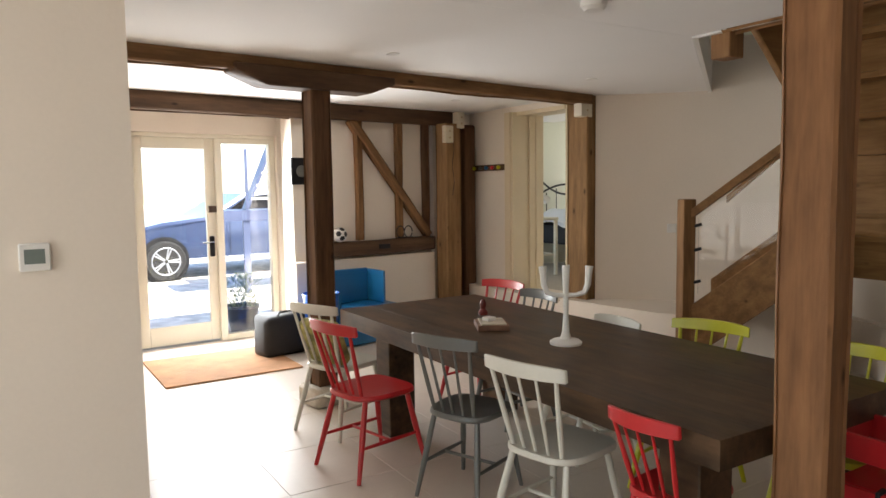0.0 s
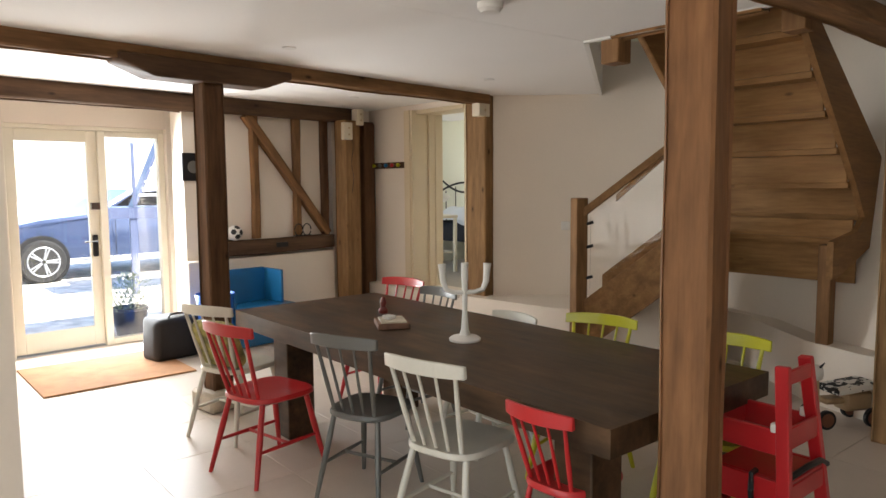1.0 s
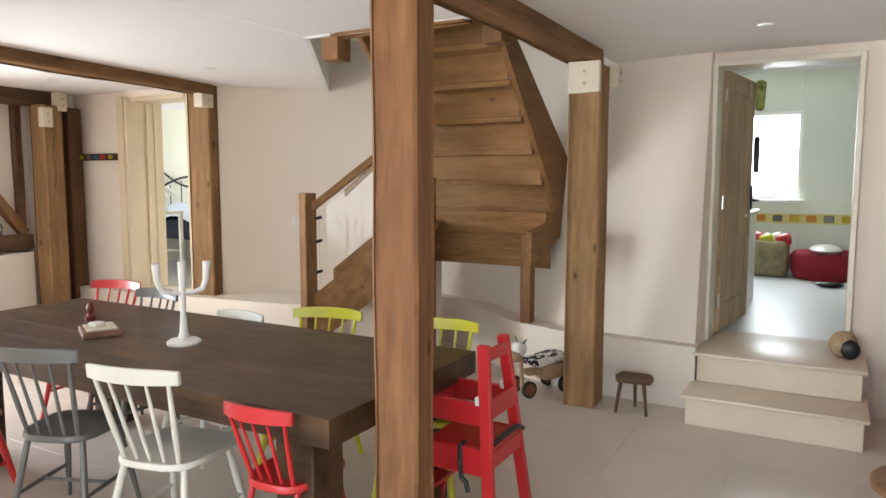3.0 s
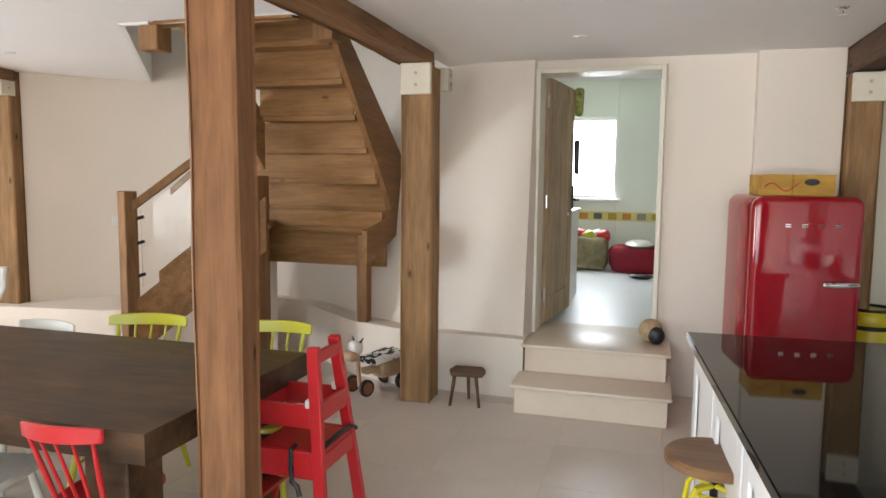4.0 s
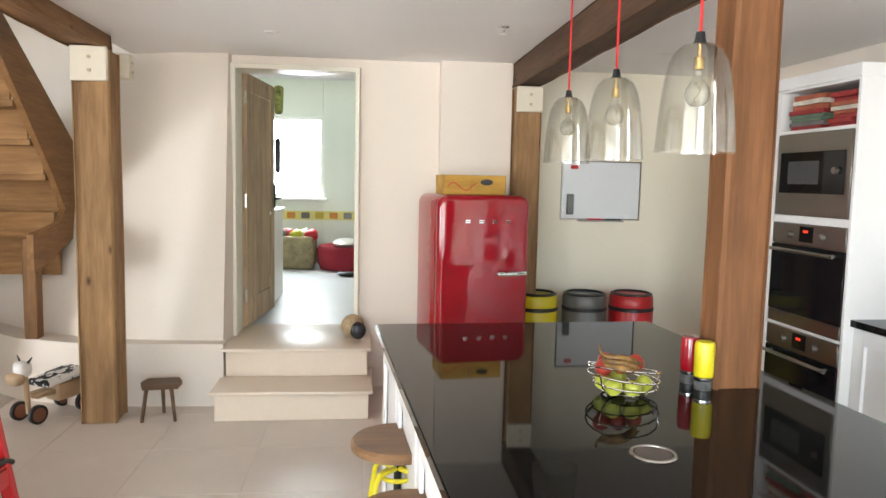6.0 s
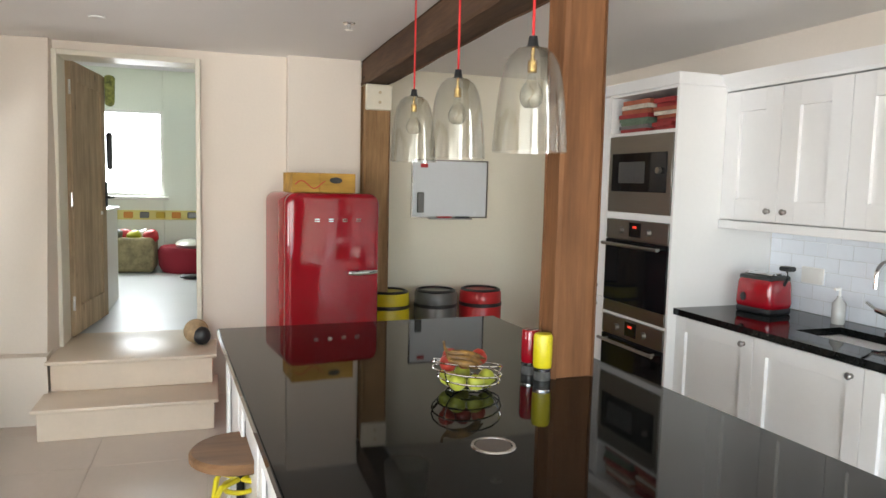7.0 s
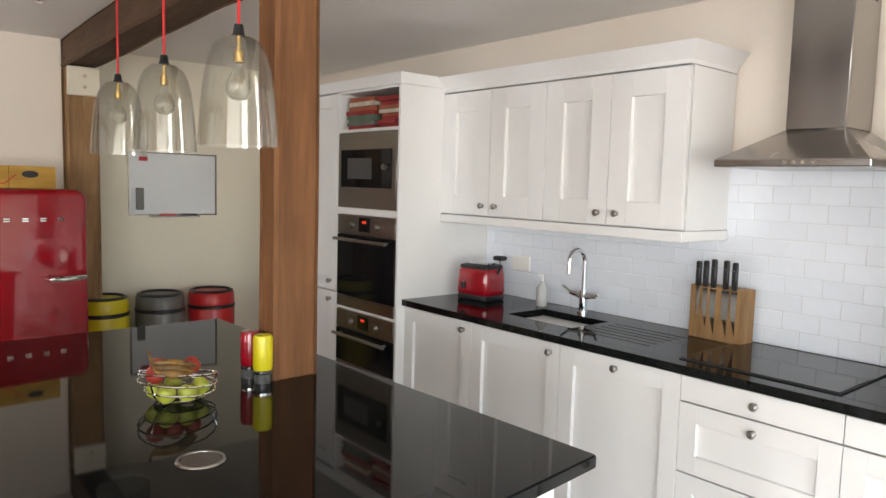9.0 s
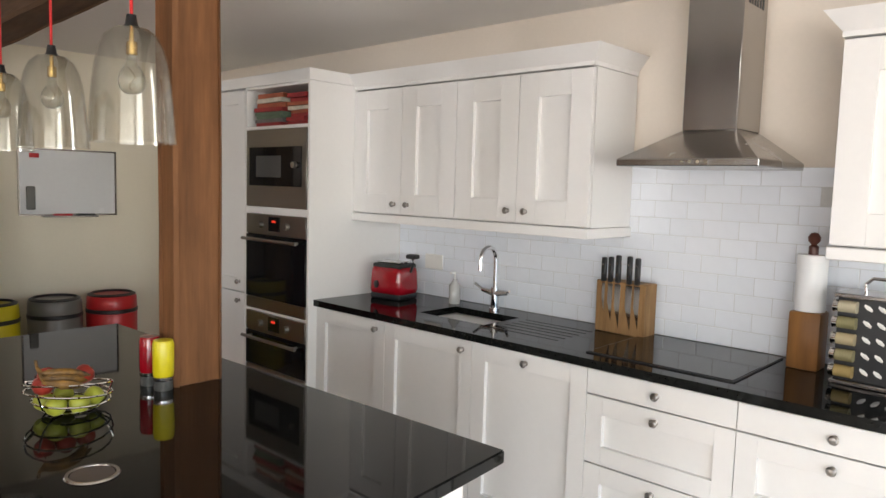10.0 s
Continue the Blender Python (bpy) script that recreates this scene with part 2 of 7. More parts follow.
def finish(bm, name, material, smooth=None):
    bmesh.ops.recalc_face_normals(bm, faces=bm.faces[:])
    me = bpy.data.meshes.new(name)
    bm.to_mesh(me)
    bm.free()
    me.materials.append(material)
    if smooth is not None:
        me.set_sharp_from_angle(angle=radians(smooth))
    if smooth is None:
        me.shade_flat()
    else:
        me.shade_smooth()
        me.set_sharp_from_angle(angle=radians(smooth))
    return me


def part(name, bm, material, parent, label="", smooth=40, m=None):
    ob = new(name, finish(bm, name, material, smooth))
    ob.parent = parent
    if m is not None:
        ob.matrix_basis = m
    if label:
        tagged(ob, label)
    return ob


def thing(name, label, category, group="", kind="", m=None):
    ob = new(name)
    ob.empty_display_size = 0.1
    if m is not None:
        ob.matrix_basis = m
    return tagged(ob, label, category, group, kind)


def solid(name, bm, material, label, category="", group="", kind="", smooth=40, m=None):
    ob = new(name, finish(bm, name, material, smooth))
    if m is not None:
        ob.matrix_basis = m
    return tagged(ob, label, category, group, kind)


def structure(name, bm, material, label, smooth=30):
    return solid(name, bm, material, label, name.rstrip("_0123456789").split("_")[0], "", "structure", smooth)


def timber(bm, L, w, d, wob=0.012, seed=0, bevel=0.012):
    """A hewn timber from the origin along +z, slightly uneven, with worn edges."""
    n = max(4, int(L / 0.16))
    rows = []
    for i in range(n + 1):
        z = L * i / n
        row = []
        for sx, sy in ((-1, -1), (1, -1), (1, 1), (-1, 1)):
            for k in (0, 1):
                cx = sx * (w / 2 - (bevel if (k == 0) == (sx * sy > 0) else 0))
                cy = sy * (d / 2 - (bevel if (k == 0) != (sx * sy > 0) else 0))
                p = Vector((cx, cy, z))
                o = noise.noise_vector(Vector((sx * 3 + seed * 7.3, sy * 3, z * 1.7))) * wob + noise.noise_vector(Vector((sx * 5 + seed, sy * 4 + k, z * 6))) * wob * 0.35
                row.append(bm.verts.new((p.x + o.x, p.y + o.y, z)))
        rows.append(row)
    for a, b in zip(rows, rows[1:]):
        for i in range(8):
            j = (i + 1) % 8
            bm.faces.new((a[i], a[j], b[j], b[i]))
    bm.faces.new(rows[0][::-1])
    bm.faces.new(rows[-1])


def axis_m(a, b, spin=0.0):
    """The pose that lays a timber's z axis from a to b."""
    a, b = Vector(a), Vector(b)
    return Matrix.Translation(a) @ (b - a).to_track_quat("Z", "Y").to_matrix().to_4x4() @ pose(0, 0, 0, 0, 0, spin)


def beam_x(name, a, b, w, h, material, label, seed=0, wob=0.012, parent=None, group="timber frame"):
    """A horizontal timber from a to b (centres), its grain along its own x axis."""
    a, b = Vector(a), Vector(b)
    d = b - a
    bm = bmesh.new()
    timber(bm, d.length, w, h, wob, seed)
    bmesh.ops.transform(bm, matrix=Matrix(((0, 0, 1, 0), (1, 0, 0, 0), (0, 1, 0, 0), (0, 0, 0, 1))), verts=bm.verts[:])
    ax = d.normalized()
    side = Vector((0, 0, 1)).cross(ax).normalized()
    m = Matrix.Translation(a) @ Matrix((ax, side, ax.cross(side))).transposed().to_4x4()
    if parent:
        return part(name, bm, material, parent, label, 35, m)
    return solid(name, bm, material, label, "beam", group, "", 35, m)


def post_z(name, x, y, z0, z1, w, d, material, label, yaw=0, seed=0, wob=0.005, group="timber frame"):
    bm = bmesh.new()
    timber(bm, z1 - z0, w, d, wob, seed)
    return solid(name, bm, material, label, "post", group, "", 35, pose(x, y, z0, 0, 0, yaw))


# ---- structure ----
K = pose(3.45, -1.73, 0, 0, 0, 2.0)   # the kitchen run: x along it, y = 0 at the front of its worktop
C = 2.42          # ceiling
RAISED = 0.40     # floor level of the ledge, hall and bedroom
BAY = [(5.06, 5.98), (5.5, 5.62), (5.86, 5.24), (6.12, 4.8), (6.27, 4.25), (6.22, 3.55), (6.03, 2.95), (5.76, 2.45), (5.56, 2.0), (5.5, 1.62)]

bm = bmesh.new()
box(bm, -4.4, -3.0, -0.25, 6.6, 8.25, -0.0018)
floor = structure("floor", bm, GROUT, "pale grey grout bed of the tiled floor")

BAY_FOOT = [(5.06, 5.98), (5.5, 5.62), (5.86, 5.24), (6.12, 4.8), (6.2, 4.25), (5.95, 3.55), (5.46, 2.95), (5.24, 2.45), (5.19, 2.0), (5.17, 1.62)]
bm = bmesh.new()
lean_wall(bm, BAY_FOOT[::-1], BAY[::-1], 0.3, 0.38, 2.9)
structure("wall_bay", bm, PLASTER, "cream plastered wall that curves behind the stairs", 60)
bm = bmesh.new()
box(bm, 5.5, 1.615, 0, 5.72, 1.66, 2.75)
box(bm, 5.5, 0.70, 2.36, 5.72, 1.615, 2.75)
box(bm, 5.5, 0.12, 0, 5.72, 0.70, 2.75)
structure("wall_hall", bm, PLASTER, "cream plastered wall with an open doorway")
bm = bmesh.new()
box(bm, 5.40, -0.40, 0, 5.72, 0.117, 2.75)
structure("wall_fridge", bm, PLASTER, "cream plastered chimney-like pier behind the fridge")
bm = bmesh.new()
box(bm, 5.66, -2.3, 0, 5.9, -0.403, 2.75)
structure("wall_whiteboard", bm, mat("pale_yellow_kitchen_paint", (0.85, 0.79, 0.65), 0.85, vary=0.03, scale=1.2, fine=60, bump=0.05), "cream plastered kitchen end wall")
bm = bmesh.new()
box(bm, -8.2, -0.9, 0, 2.4, -0.652, 2.75, m=K)
wall_tiles = structure("wall_south", bm, PLASTER, "cream plastered wall behind the kitchen units")
bm = bmesh.new()   # bedroom wall with the coat hooks
box(bm, 4.93, 7.18, 0, 5.25, 7.98, 2.75)
box(bm, 4.93, 6.2, 2.36, 5.2, 7.177, 2.75)
structure("wall_bedroom", bm, PLASTER, "cream plastered wall beside the bedroom doorway")
bm = bmesh.new()   # wall at the west that ends beside the viewer
box(bm, -4.4, 3.40, 0, -3.5, 3.62, 2.75)
box(bm, -3.497, 3.40, 0, -0.903, 3.62, 0.7)
box(bm, -3.497, 3.40, 2.2, -0.903, 3.62, 2.75)
box(bm, -0.90, 3.40, 0, 0.52, 3.62, 2.75)
box(bm, 0.30, 3.623, 0, 0.52, 8.4, 2.75)
structure("wall_partition", bm, PLASTER, "cream plastered partition wall end in shade")
bm = bmesh.new()   # west window wall behind the viewer
box(bm, -4.4, -3.2, 0, -4.2, -1.8, 2.75)
box(bm, -4.4, 2.8, 0, -4.2, 3.397, 2.75)
box(bm, -4.4, -1.797, 2.32, -4.2, 2.797, 2.75)
structure("wall_west", bm, PLASTER, "cream plastered wall with wide garden doors")

bm = bmesh.new()   # ceiling, with the stair opening
prism(bm, [(-4.4, -3.0), (6.6, -3.0), (6.6, 2.33), (-4.4, 2.33)], C, C + 0.2)
prism(bm, [(-4.4, 2.333), (3.66, 2.333), (3.66, 3.73), (-4.4, 3.73)], C, C + 0.2)
prism(bm, [(-4.4, 3.733), (3.66, 3.733), (6.0, 5.42), (6.6, 5.9), (6.6, 8.4), (-4.4, 8.4)], C, C + 0.2)
structure("ceiling", bm, CEIL, "white painted plaster ceiling with a stair opening")
bm = bmesh.new()   # upstairs enclosure
box(bm, 3.2, 2.2, 4.6, 6.9, 6.2, 4.7)
box(bm, 6.55, 2.2, 2.63, 6.65, 6.2, 4.6)
box(bm, 3.2, 2.1, 2.63, 6.9, 2.2, 4.6)
box(bm, 3.2, 6.2, 2.63, 6.9, 6.3, 4.6)
box(bm, 3.1, 2.1, 2.63, 3.2, 6.3, 4.6)
structure("wall_upstairs", bm, MINT, "pale green painted landing walls upstairs")

# raised ledge with a curved face
bm = bmesh.new()
FACE = [(4.80, 6.2), (4.88, 5.6), (4.95, 5.1), (5.2, 4.7), (5.75, 4.35), (6.0, 4.1), (5.95, 3.8), (5.66, 3.5), (5.28, 3.02), (5.13, 2.6), (5.09, 2.2), (5.07, 1.60)]
poly = FACE + [(5.50, 1.62), (5.56, 2.0), (5.76, 2.45), (6.03, 2.95), (6.22, 3.55), (6.27, 4.25), (6.12, 4.8), (5.86, 5.24), (5.5, 5.62), (5.06, 5.98), (5.06, 6.2)]
prism(bm, poly, 0, RAISED + 0.03)
structure("ledge", bm, PLASTER, "cream plastered low ledge with a curved face", 50)
bm = bmesh.new()
box(bm, 4.80, 6.203, 0, 5.3, 7.9, RAISED)
structure("ledge_bedroom", bm, PLASTER, "cream plastered low ledge under the bedroom doorway")

# front wall with glazed door and sidelight
FR = pose(1.2, 8.09, 0, 0, 0, 4.5)
bm = bmesh.new()
box(bm, -0.9, 0.0, 0, -0.02, 0.3, 2.75)
box(bm, -0.017, 0.0, 2.12, 1.42, 0.3, 2.75)
box(bm, 1.423, 0.0, 0, 2.6, 0.3, 2.75)
ob = structure("wall_north", bm, PLASTER, "cream plastered front wall round the glazed entrance")
ob.matrix_basis = FR
# ---- timber frame ----
PEG = mat("pale_peg_wood", (0.55, 0.43, 0.27), 0.6, vary=0.15, scale=30)
BOXPAINT = mat("aged_cream_paint", (0.74, 0.67, 0.53), 0.5, vary=0.06, scale=6, bump=0.03)


def peg_plate(name, x, y, z0, z1, w, d, yaw, label):
    t = thing(name, label, "connector box", "beam end boxes", m=pose(x, y, z0, 0, 0, yaw))
    bm = bmesh.new()
    box(bm, -w / 2, -d / 2, 0, w / 2, d / 2, z1 - z0, 0.006)
    part("casing", bm, BOXPAINT, t)
    for k in (0.3, 0.68):
        bm = bmesh.new()
        rod(bm, (0.005, -d / 2 - 0.006, (z1 - z0) * k), (0.005, -d / 2 + 0.004, (z1 - z0) * k), 0.011)
        part("peg", bm, PEG, t, "round pale wooden peg")
    return t


post_z("post", 2.05, 5.63, 0.14, 2.28, 0.155, 0.155, DARK_OAK_Z, "dark square oak post on a stone pad", 7, 1)
bm = bmesh.new()
box(bm, -0.14, -0.14, 0, 0.14, 0.14, 0.14, 0.02)
solid("post_pad", bm, mat("worn_stone", (0.5, 0.44, 0.36), 0.8, vary=0.2, scale=12, bump=0.2), "worn pale stone pad under the dark post", "stone pad", m=pose(2.05, 5.63, 0, 0, 0, 7))
beam_x("ceiling_beam", (0.53, 5.42, 2.385), (4.98, 6.03, 2.385), 0.17, 0.12, OAK_X, "long brown oak beam half sunk in the ceiling", 2)
bm = bmesh.new()   # bolster on the post
prism(bm, [(-0.62, 0.13), (-0.62, 0.08), (-0.40, 0.0), (0.40, 0.0), (0.62, 0.08), (0.62, 0.13)], -0.10, 0.10)
bmesh.ops.transform(bm, matrix=Matrix.Rotation(math.pi / 2, 4, "X"), verts=bm.verts[:])
bmesh.ops.bevel(bm, geom=bm.edges[:], offset=0.008, segments=1, affect="EDGES")
solid("post_bolster", bm, DARK_OAK_X, "dark oak bolster block between post and beam", "bolster", m=pose(2.04, 5.61, 2.235, 0, 0, 7.8))
beam_x("wall_beam", (0.53, 7.42, 2.34), (4.75, 7.95, 2.34), 0.18, 0.17, DARK_OAK_X, "dark oak beam above the timber panel", 3)
post_z("post", 5.03, 6.12, RAISED, C, 0.20, 0.26, PALE_OAK_Z, "pale brown oak post beside the bedroom doorway", 7, 4)
post_z("post", 4.475, 7.75, 0.0, 2.27, 0.22, 0.2, PALE_OAK_Z, "pale brown oak post at the timber panel", 7, 5)
post_z("post", 4.86, 2.30, 0.0, 2.30, 0.22, 0.22, PALE_OAK_Z, "pale brown oak post standing on the tiled floor", 2, 6)
NEAR_POST = post_z("post", 2.352, 2.174, 0.0, 2.45, 0.170, 0.174, BROWN_OAK_Z, "reddish brown square oak post at the table end", 8, 7, 0.006)
post_z("post", 2.39, -0.527, 0.92, 2.24, 0.125, 0.16, RED_OAK_Z, "reddish oak post rising through the kitchen island", 3, 8)
beam_x("ceiling_beam", (1.2, 2.28, 2.40), (4.97, 2.34, 2.40), 0.2, 0.17, OAK_X, "brown oak beam beside the stair opening", 9)
beam_x("ceiling_beam", (0.8, -0.52, 2.335), (5.42, -0.49, 2.335), 0.19, 0.18, DARK_OAK_X, "dark oak beam above the kitchen island", 10)
post_z("post", 5.35, -0.50, 0.0, 2.24, 0.17, 0.19, PALE_OAK_Z, "pale oak post beside the fridge", 0, 11)

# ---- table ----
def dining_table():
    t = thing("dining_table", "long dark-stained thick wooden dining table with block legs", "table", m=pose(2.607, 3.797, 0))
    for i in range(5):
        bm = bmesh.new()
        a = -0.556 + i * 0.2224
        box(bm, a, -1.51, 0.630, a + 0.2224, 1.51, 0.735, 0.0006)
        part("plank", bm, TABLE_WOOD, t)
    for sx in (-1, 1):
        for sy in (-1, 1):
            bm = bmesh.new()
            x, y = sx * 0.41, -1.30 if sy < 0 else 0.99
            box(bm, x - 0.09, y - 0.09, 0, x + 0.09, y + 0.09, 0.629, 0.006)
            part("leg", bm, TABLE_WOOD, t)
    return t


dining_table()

# ---- island ----
isl = thing("kitchen_island", "ivory kitchen island with a polished black granite top", "kitchen island")
bm = bmesh.new()
prism(bm, [(1.33, -0.83), (3.42, -0.68), (3.36, 0.60), (1.15, 0.44)], 0.885, 0.92)
bmesh.ops.bevel(bm, geom=bm.edges[:], offset=0.004, segments=2, affect="EDGES")
part("worktop", bm, GRANITE, isl, "polished black granite top")
bm = bmesh.new()
prism(bm, [(1.42, -0.78), (3.37, -0.64), (3.32, 0.55), (1.72, 0.44)], 0.0, 0.884)
part("body", bm, KITCHEN, isl)

# ---- painted colours ----
def paint(name, c, rough=0.35, coat=0.2):
    return mat(name, c, rough, vary=0.06, scale=4, fine=60, bump=0.02, coat=coat)


RED = paint("red_paint", (0.52, 0.018, 0.022))
GREY = paint("grey_paint", (0.13, 0.13, 0.12))
OFFWHITE = paint("off_white_paint", (0.68, 0.66, 0.58))
YELLOW = paint("lime_yellow_paint", (0.52, 0.50, 0.02))
CARRED = mat("fridge_red_enamel", (0.30, 0.004, 0.012), 0.07, vary=0.05, scale=4, fine=60, bump=0.008, coat=0.5, rough_vary=0.03)
BLUE = paint("blue_paint", (0.01, 0.14, 0.33))


# ---- stairs ----
stairs = thing("staircase", "oak winder staircase with closed risers and a glass balustrade", "staircase")
UP = [(5.41 - 0.204 * i, 1.31 + 0.222 * i) for i in range(7)]
for i, (x, z) in enumerate(UP):
    y0, y1 = 2.77, 3.80 if x > 4.86 else 3.50
    bm = bmesh.new()
    box(bm, x + 0.016, y0, z - 0.026, x + 0.235, y1, z + 0.018, 0.002)
    part("tread", bm, STAIR_Y, stairs)
    bm = bmesh.new()
    box(bm, x - 0.012, y0, z + 0.010, x + 0.012, y1, z + 0.203, 0.003)
    part("riser", bm, STAIR_Y, stairs)
for x, z0, z1, y1 in ((5.34, 1.13, 1.292, 3.80), (5.42, 0.85, 1.129, 3.90)):
    bm = bmesh.new()
    box(bm, x - 0.012, 2.77, z0, x + 0.012, y1, z1, 0.002)
    part("riser", bm, STAIR_Y, stairs)
bm = bmesh.new()
prism(bm, [(5.30, 2.77), (5.66, 2.77), (5.66, 3.86), (5.30, 3.86)], 1.13, 1.165)
part("winder_tread", bm, STAIR_Y, stairs)
bm = bmesh.new()   # outer string with a kink at the winders
prism(bm, [(3.95, 2.86), (3.95, 2.99), (4.55, 2.53), (5.66, 1.72), (5.66, 1.14), (5.0, 0.93), (4.92, 0.93), (4.92, 1.17), (5.30, 1.22), (5.41, 1.31), (5.24, 1.53), (4.39, 2.45)], -0.02, 0.02)
bmesh.ops.transform(bm, matrix=Matrix.Translation((0, 2.745, 0)) @ Matrix.Rotation(math.pi / 2, 4, "X"), verts=bm.verts[:])
part("string", bm, STAIR_X, stairs)


def string(a, b, depth_lo, depth_hi, thick, name="string"):
    """A board on edge from a to b, cut plumb at both ends."""
    a, b = Vector(a), Vector(b)
    d = Vector((b.x - a.x, b.y - a.y, 0))
    n = Vector((d.y, -d.x, 0)).normalized() * thick / 2
    bm = bmesh.new()
    v = [bm.verts.new(p + n * s + Vector((0, 0, h))) for p in (a, b) for h in (depth_lo, depth_hi) for s in (-1, 1)]
    for q in ((0, 1, 3, 2), (4, 6, 7, 5), (0, 4, 5, 1), (2, 3, 7, 6), (0, 2, 6, 4), (1, 5, 7, 3)):
        bm.faces.new([v[k] for k in q])
    bmesh.ops.bevel(bm, geom=bm.edges[:], offset=0.004, segments=1, affect="EDGES")
    return part(name, bm, STAIR_X, stairs)


string((4.85, 3.52, 1.82), (3.80, 3.52, 2.80), -0.22, 0.16, 0.045)
for x, y, z0, z1, w in ((4.905, 3.63, 0.0, 1.56, 0.16), (3.76, 3.56, 2.27, 3.3, 0.13), (4.17, 2.665, 2.365, 3.3, 0.13), (4.46, 4.40, 0.0, 1.44, 0.1), (5.28, 2.90, RAISED + 0.03, 1.12, 0.09)):
    bm = bmesh.new()
    box(bm, -w / 2, -w / 2, z0, w / 2, w / 2, z1, 0.006)
    part("newel_post", bm, OAK_Z, stairs, m=pose(x, y, 0, 0, 0, -20 if y > 4 else 0))
D = Vector((0.43, -0.903, 0))
NW = Vector((4.46, 4.40, 0))
SIDE = Vector((0.903, 0.43, 0))
for i in range(4):
    z = 0.60 + 0.2 * i
    a = NW + D * (0.05 + 0.235 * i)
    bm = bmesh.new()
    prism(bm, [tuple((a + D * u + SIDE * w)[:2]) for u, w in ((-0.02, 0.03), (0.25, 0.03), (0.25, 0.86), (-0.02, 0.86))], z - 0.036, z)
    part("tread", bm, STAIR_Y, stairs)
    bm = bmesh.new()
    prism(bm, [tuple((a + D * u + SIDE * w)[:2]) for u, w in ((0.0, 0.03), (0.02, 0.03), (0.02, 0.86), (0.0, 0.86))], z - 0.2, z - 0.037)
    part("riser", bm, STAIR_Y, stairs)
e = NW + D * 0.98
string((NW.x, NW.y, 0.52), (e.x, e.y, 1.32), -0.32, 0.09, 0.04)
o = NW + SIDE * 0.88
oe = e + SIDE * 0.88
string((o.x, o.y, 0.62), (oe.x, oe.y, 1.42), -0.30, 0.12, 0.04)
# panel added under the outer string to keep door light from the recess
bm = bmesh.new()
sd = (oe - o).normalized() * 0.02
pn_ = Vector((sd.y, -sd.x, 0))
v = [bm.verts.new(p + pn_ * k + Vector((0, 0, z))) for p, top in ((o, 0.31), (oe, 1.11)) for z in (0.0, top) for k in (-1, 1)]
for q in ((0, 1, 3, 2), (4, 6, 7, 5), (0, 4, 5, 1), (2, 3, 7, 6), (0, 2, 6, 4), (1, 5, 7, 3)):
    bm.faces.new([v[k] for k in q])
part("shade_panel", bm, PLASTER, stairs, "added cream panel under the stairs that blocks door light")
string((NW.x, NW.y, 1.30), (e.x, e.y, 2.06), -0.035, 0.035, 0.06, "handrail")
string((o.x + 0.05, o.y - 0.1, 1.42), (oe.x - 0.05, oe.y + 0.1, 2.10), -0.03, 0.03, 0.05, "handrail")
bm = bmesh.new()
n = Vector((D.y, -D.x, 0)) * 0.005
v = [bm.verts.new(NW + D * u + n * s + Vector((0, 0, z))) for u, zs in ((0.09, (0.74, 1.30)), (0.90, (1.38, 1.94))) for z in zs for s in (-1, 1)]
for q in ((0, 1, 3, 2), (4, 6, 7, 5), (0, 4, 5, 1), (2, 3, 7, 6), (0, 2, 6, 4), (1, 5, 7, 3)):
    bm.faces.new([v[k] for k in q])
pane = part("glass_panel", bm, STAIRGLASS, stairs, "clear frameless glass panel")
pane.visible_shadow = False
for z in (0.82, 1.06, 1.24):
    bm = bmesh.new()
    rod(bm, NW + D * 0.06 + Vector((0, 0, z)), NW + D * 0.11 + Vector((0, 0, z + 0.015)), 0.012)
    part("glass_clamp", bm, IRON, stairs, "dark metal glass clamp")
bm = bmesh.new()   # white trimmer round the stair opening
for a, b in (((3.66, 3.73), (6.0, 5.42)), ((3.66, 2.42), (3.66, 3.73))):
    a, b = Vector((*a, 0)), Vector((*b, 0))
    dd = (b - a).normalized()
    nn = Vector((dd.y, -dd.x, 0)) * 0.035
    prism(bm, [tuple(p[:2]) for p in (a + nn * 0.1, b + nn * 0.1, b + nn, a + nn)], C - 0.012, C + 0.3)
structure("trim_stairwell", bm, WHITE, "white painted trim round the stair opening")
beam_x("landing_beam", (3.70, 2.62, 2.50), (3.70, 3.52, 2.50), 0.1, 0.2, STAIR_X, "brown oak landing beam at the stair head", 14)

# ---- steps to the hall ----
steps = tagged(thing("entry_steps", "two cream tiled steps up to the hall doorway", "steps"), kind="structure")
STEPM = mat("cream_step_stone", (0.72, 0.60, 0.47), 0.35, vary=0.05, scale=3, bump=0.02)
for x0, x1, z, yl, yr in ((4.76, 5.3, 0.20, 1.60, 0.62), (5.09, 5.9, 0.40, 1.59, 0.63)):
    bm = bmesh.new()
    box(bm, x0, yr, z - 0.2, x1 - 0.01, yl, z - 0.025, 0.004)
    part("riser", bm, STEPM, steps)
    bm = bmesh.new()
    box(bm, x0 - 0.04, yr - 0.025, z - 0.024, x1, yl + 0.025, z, 0.008, seg=2)
    part("tread", bm, STEPM, steps)

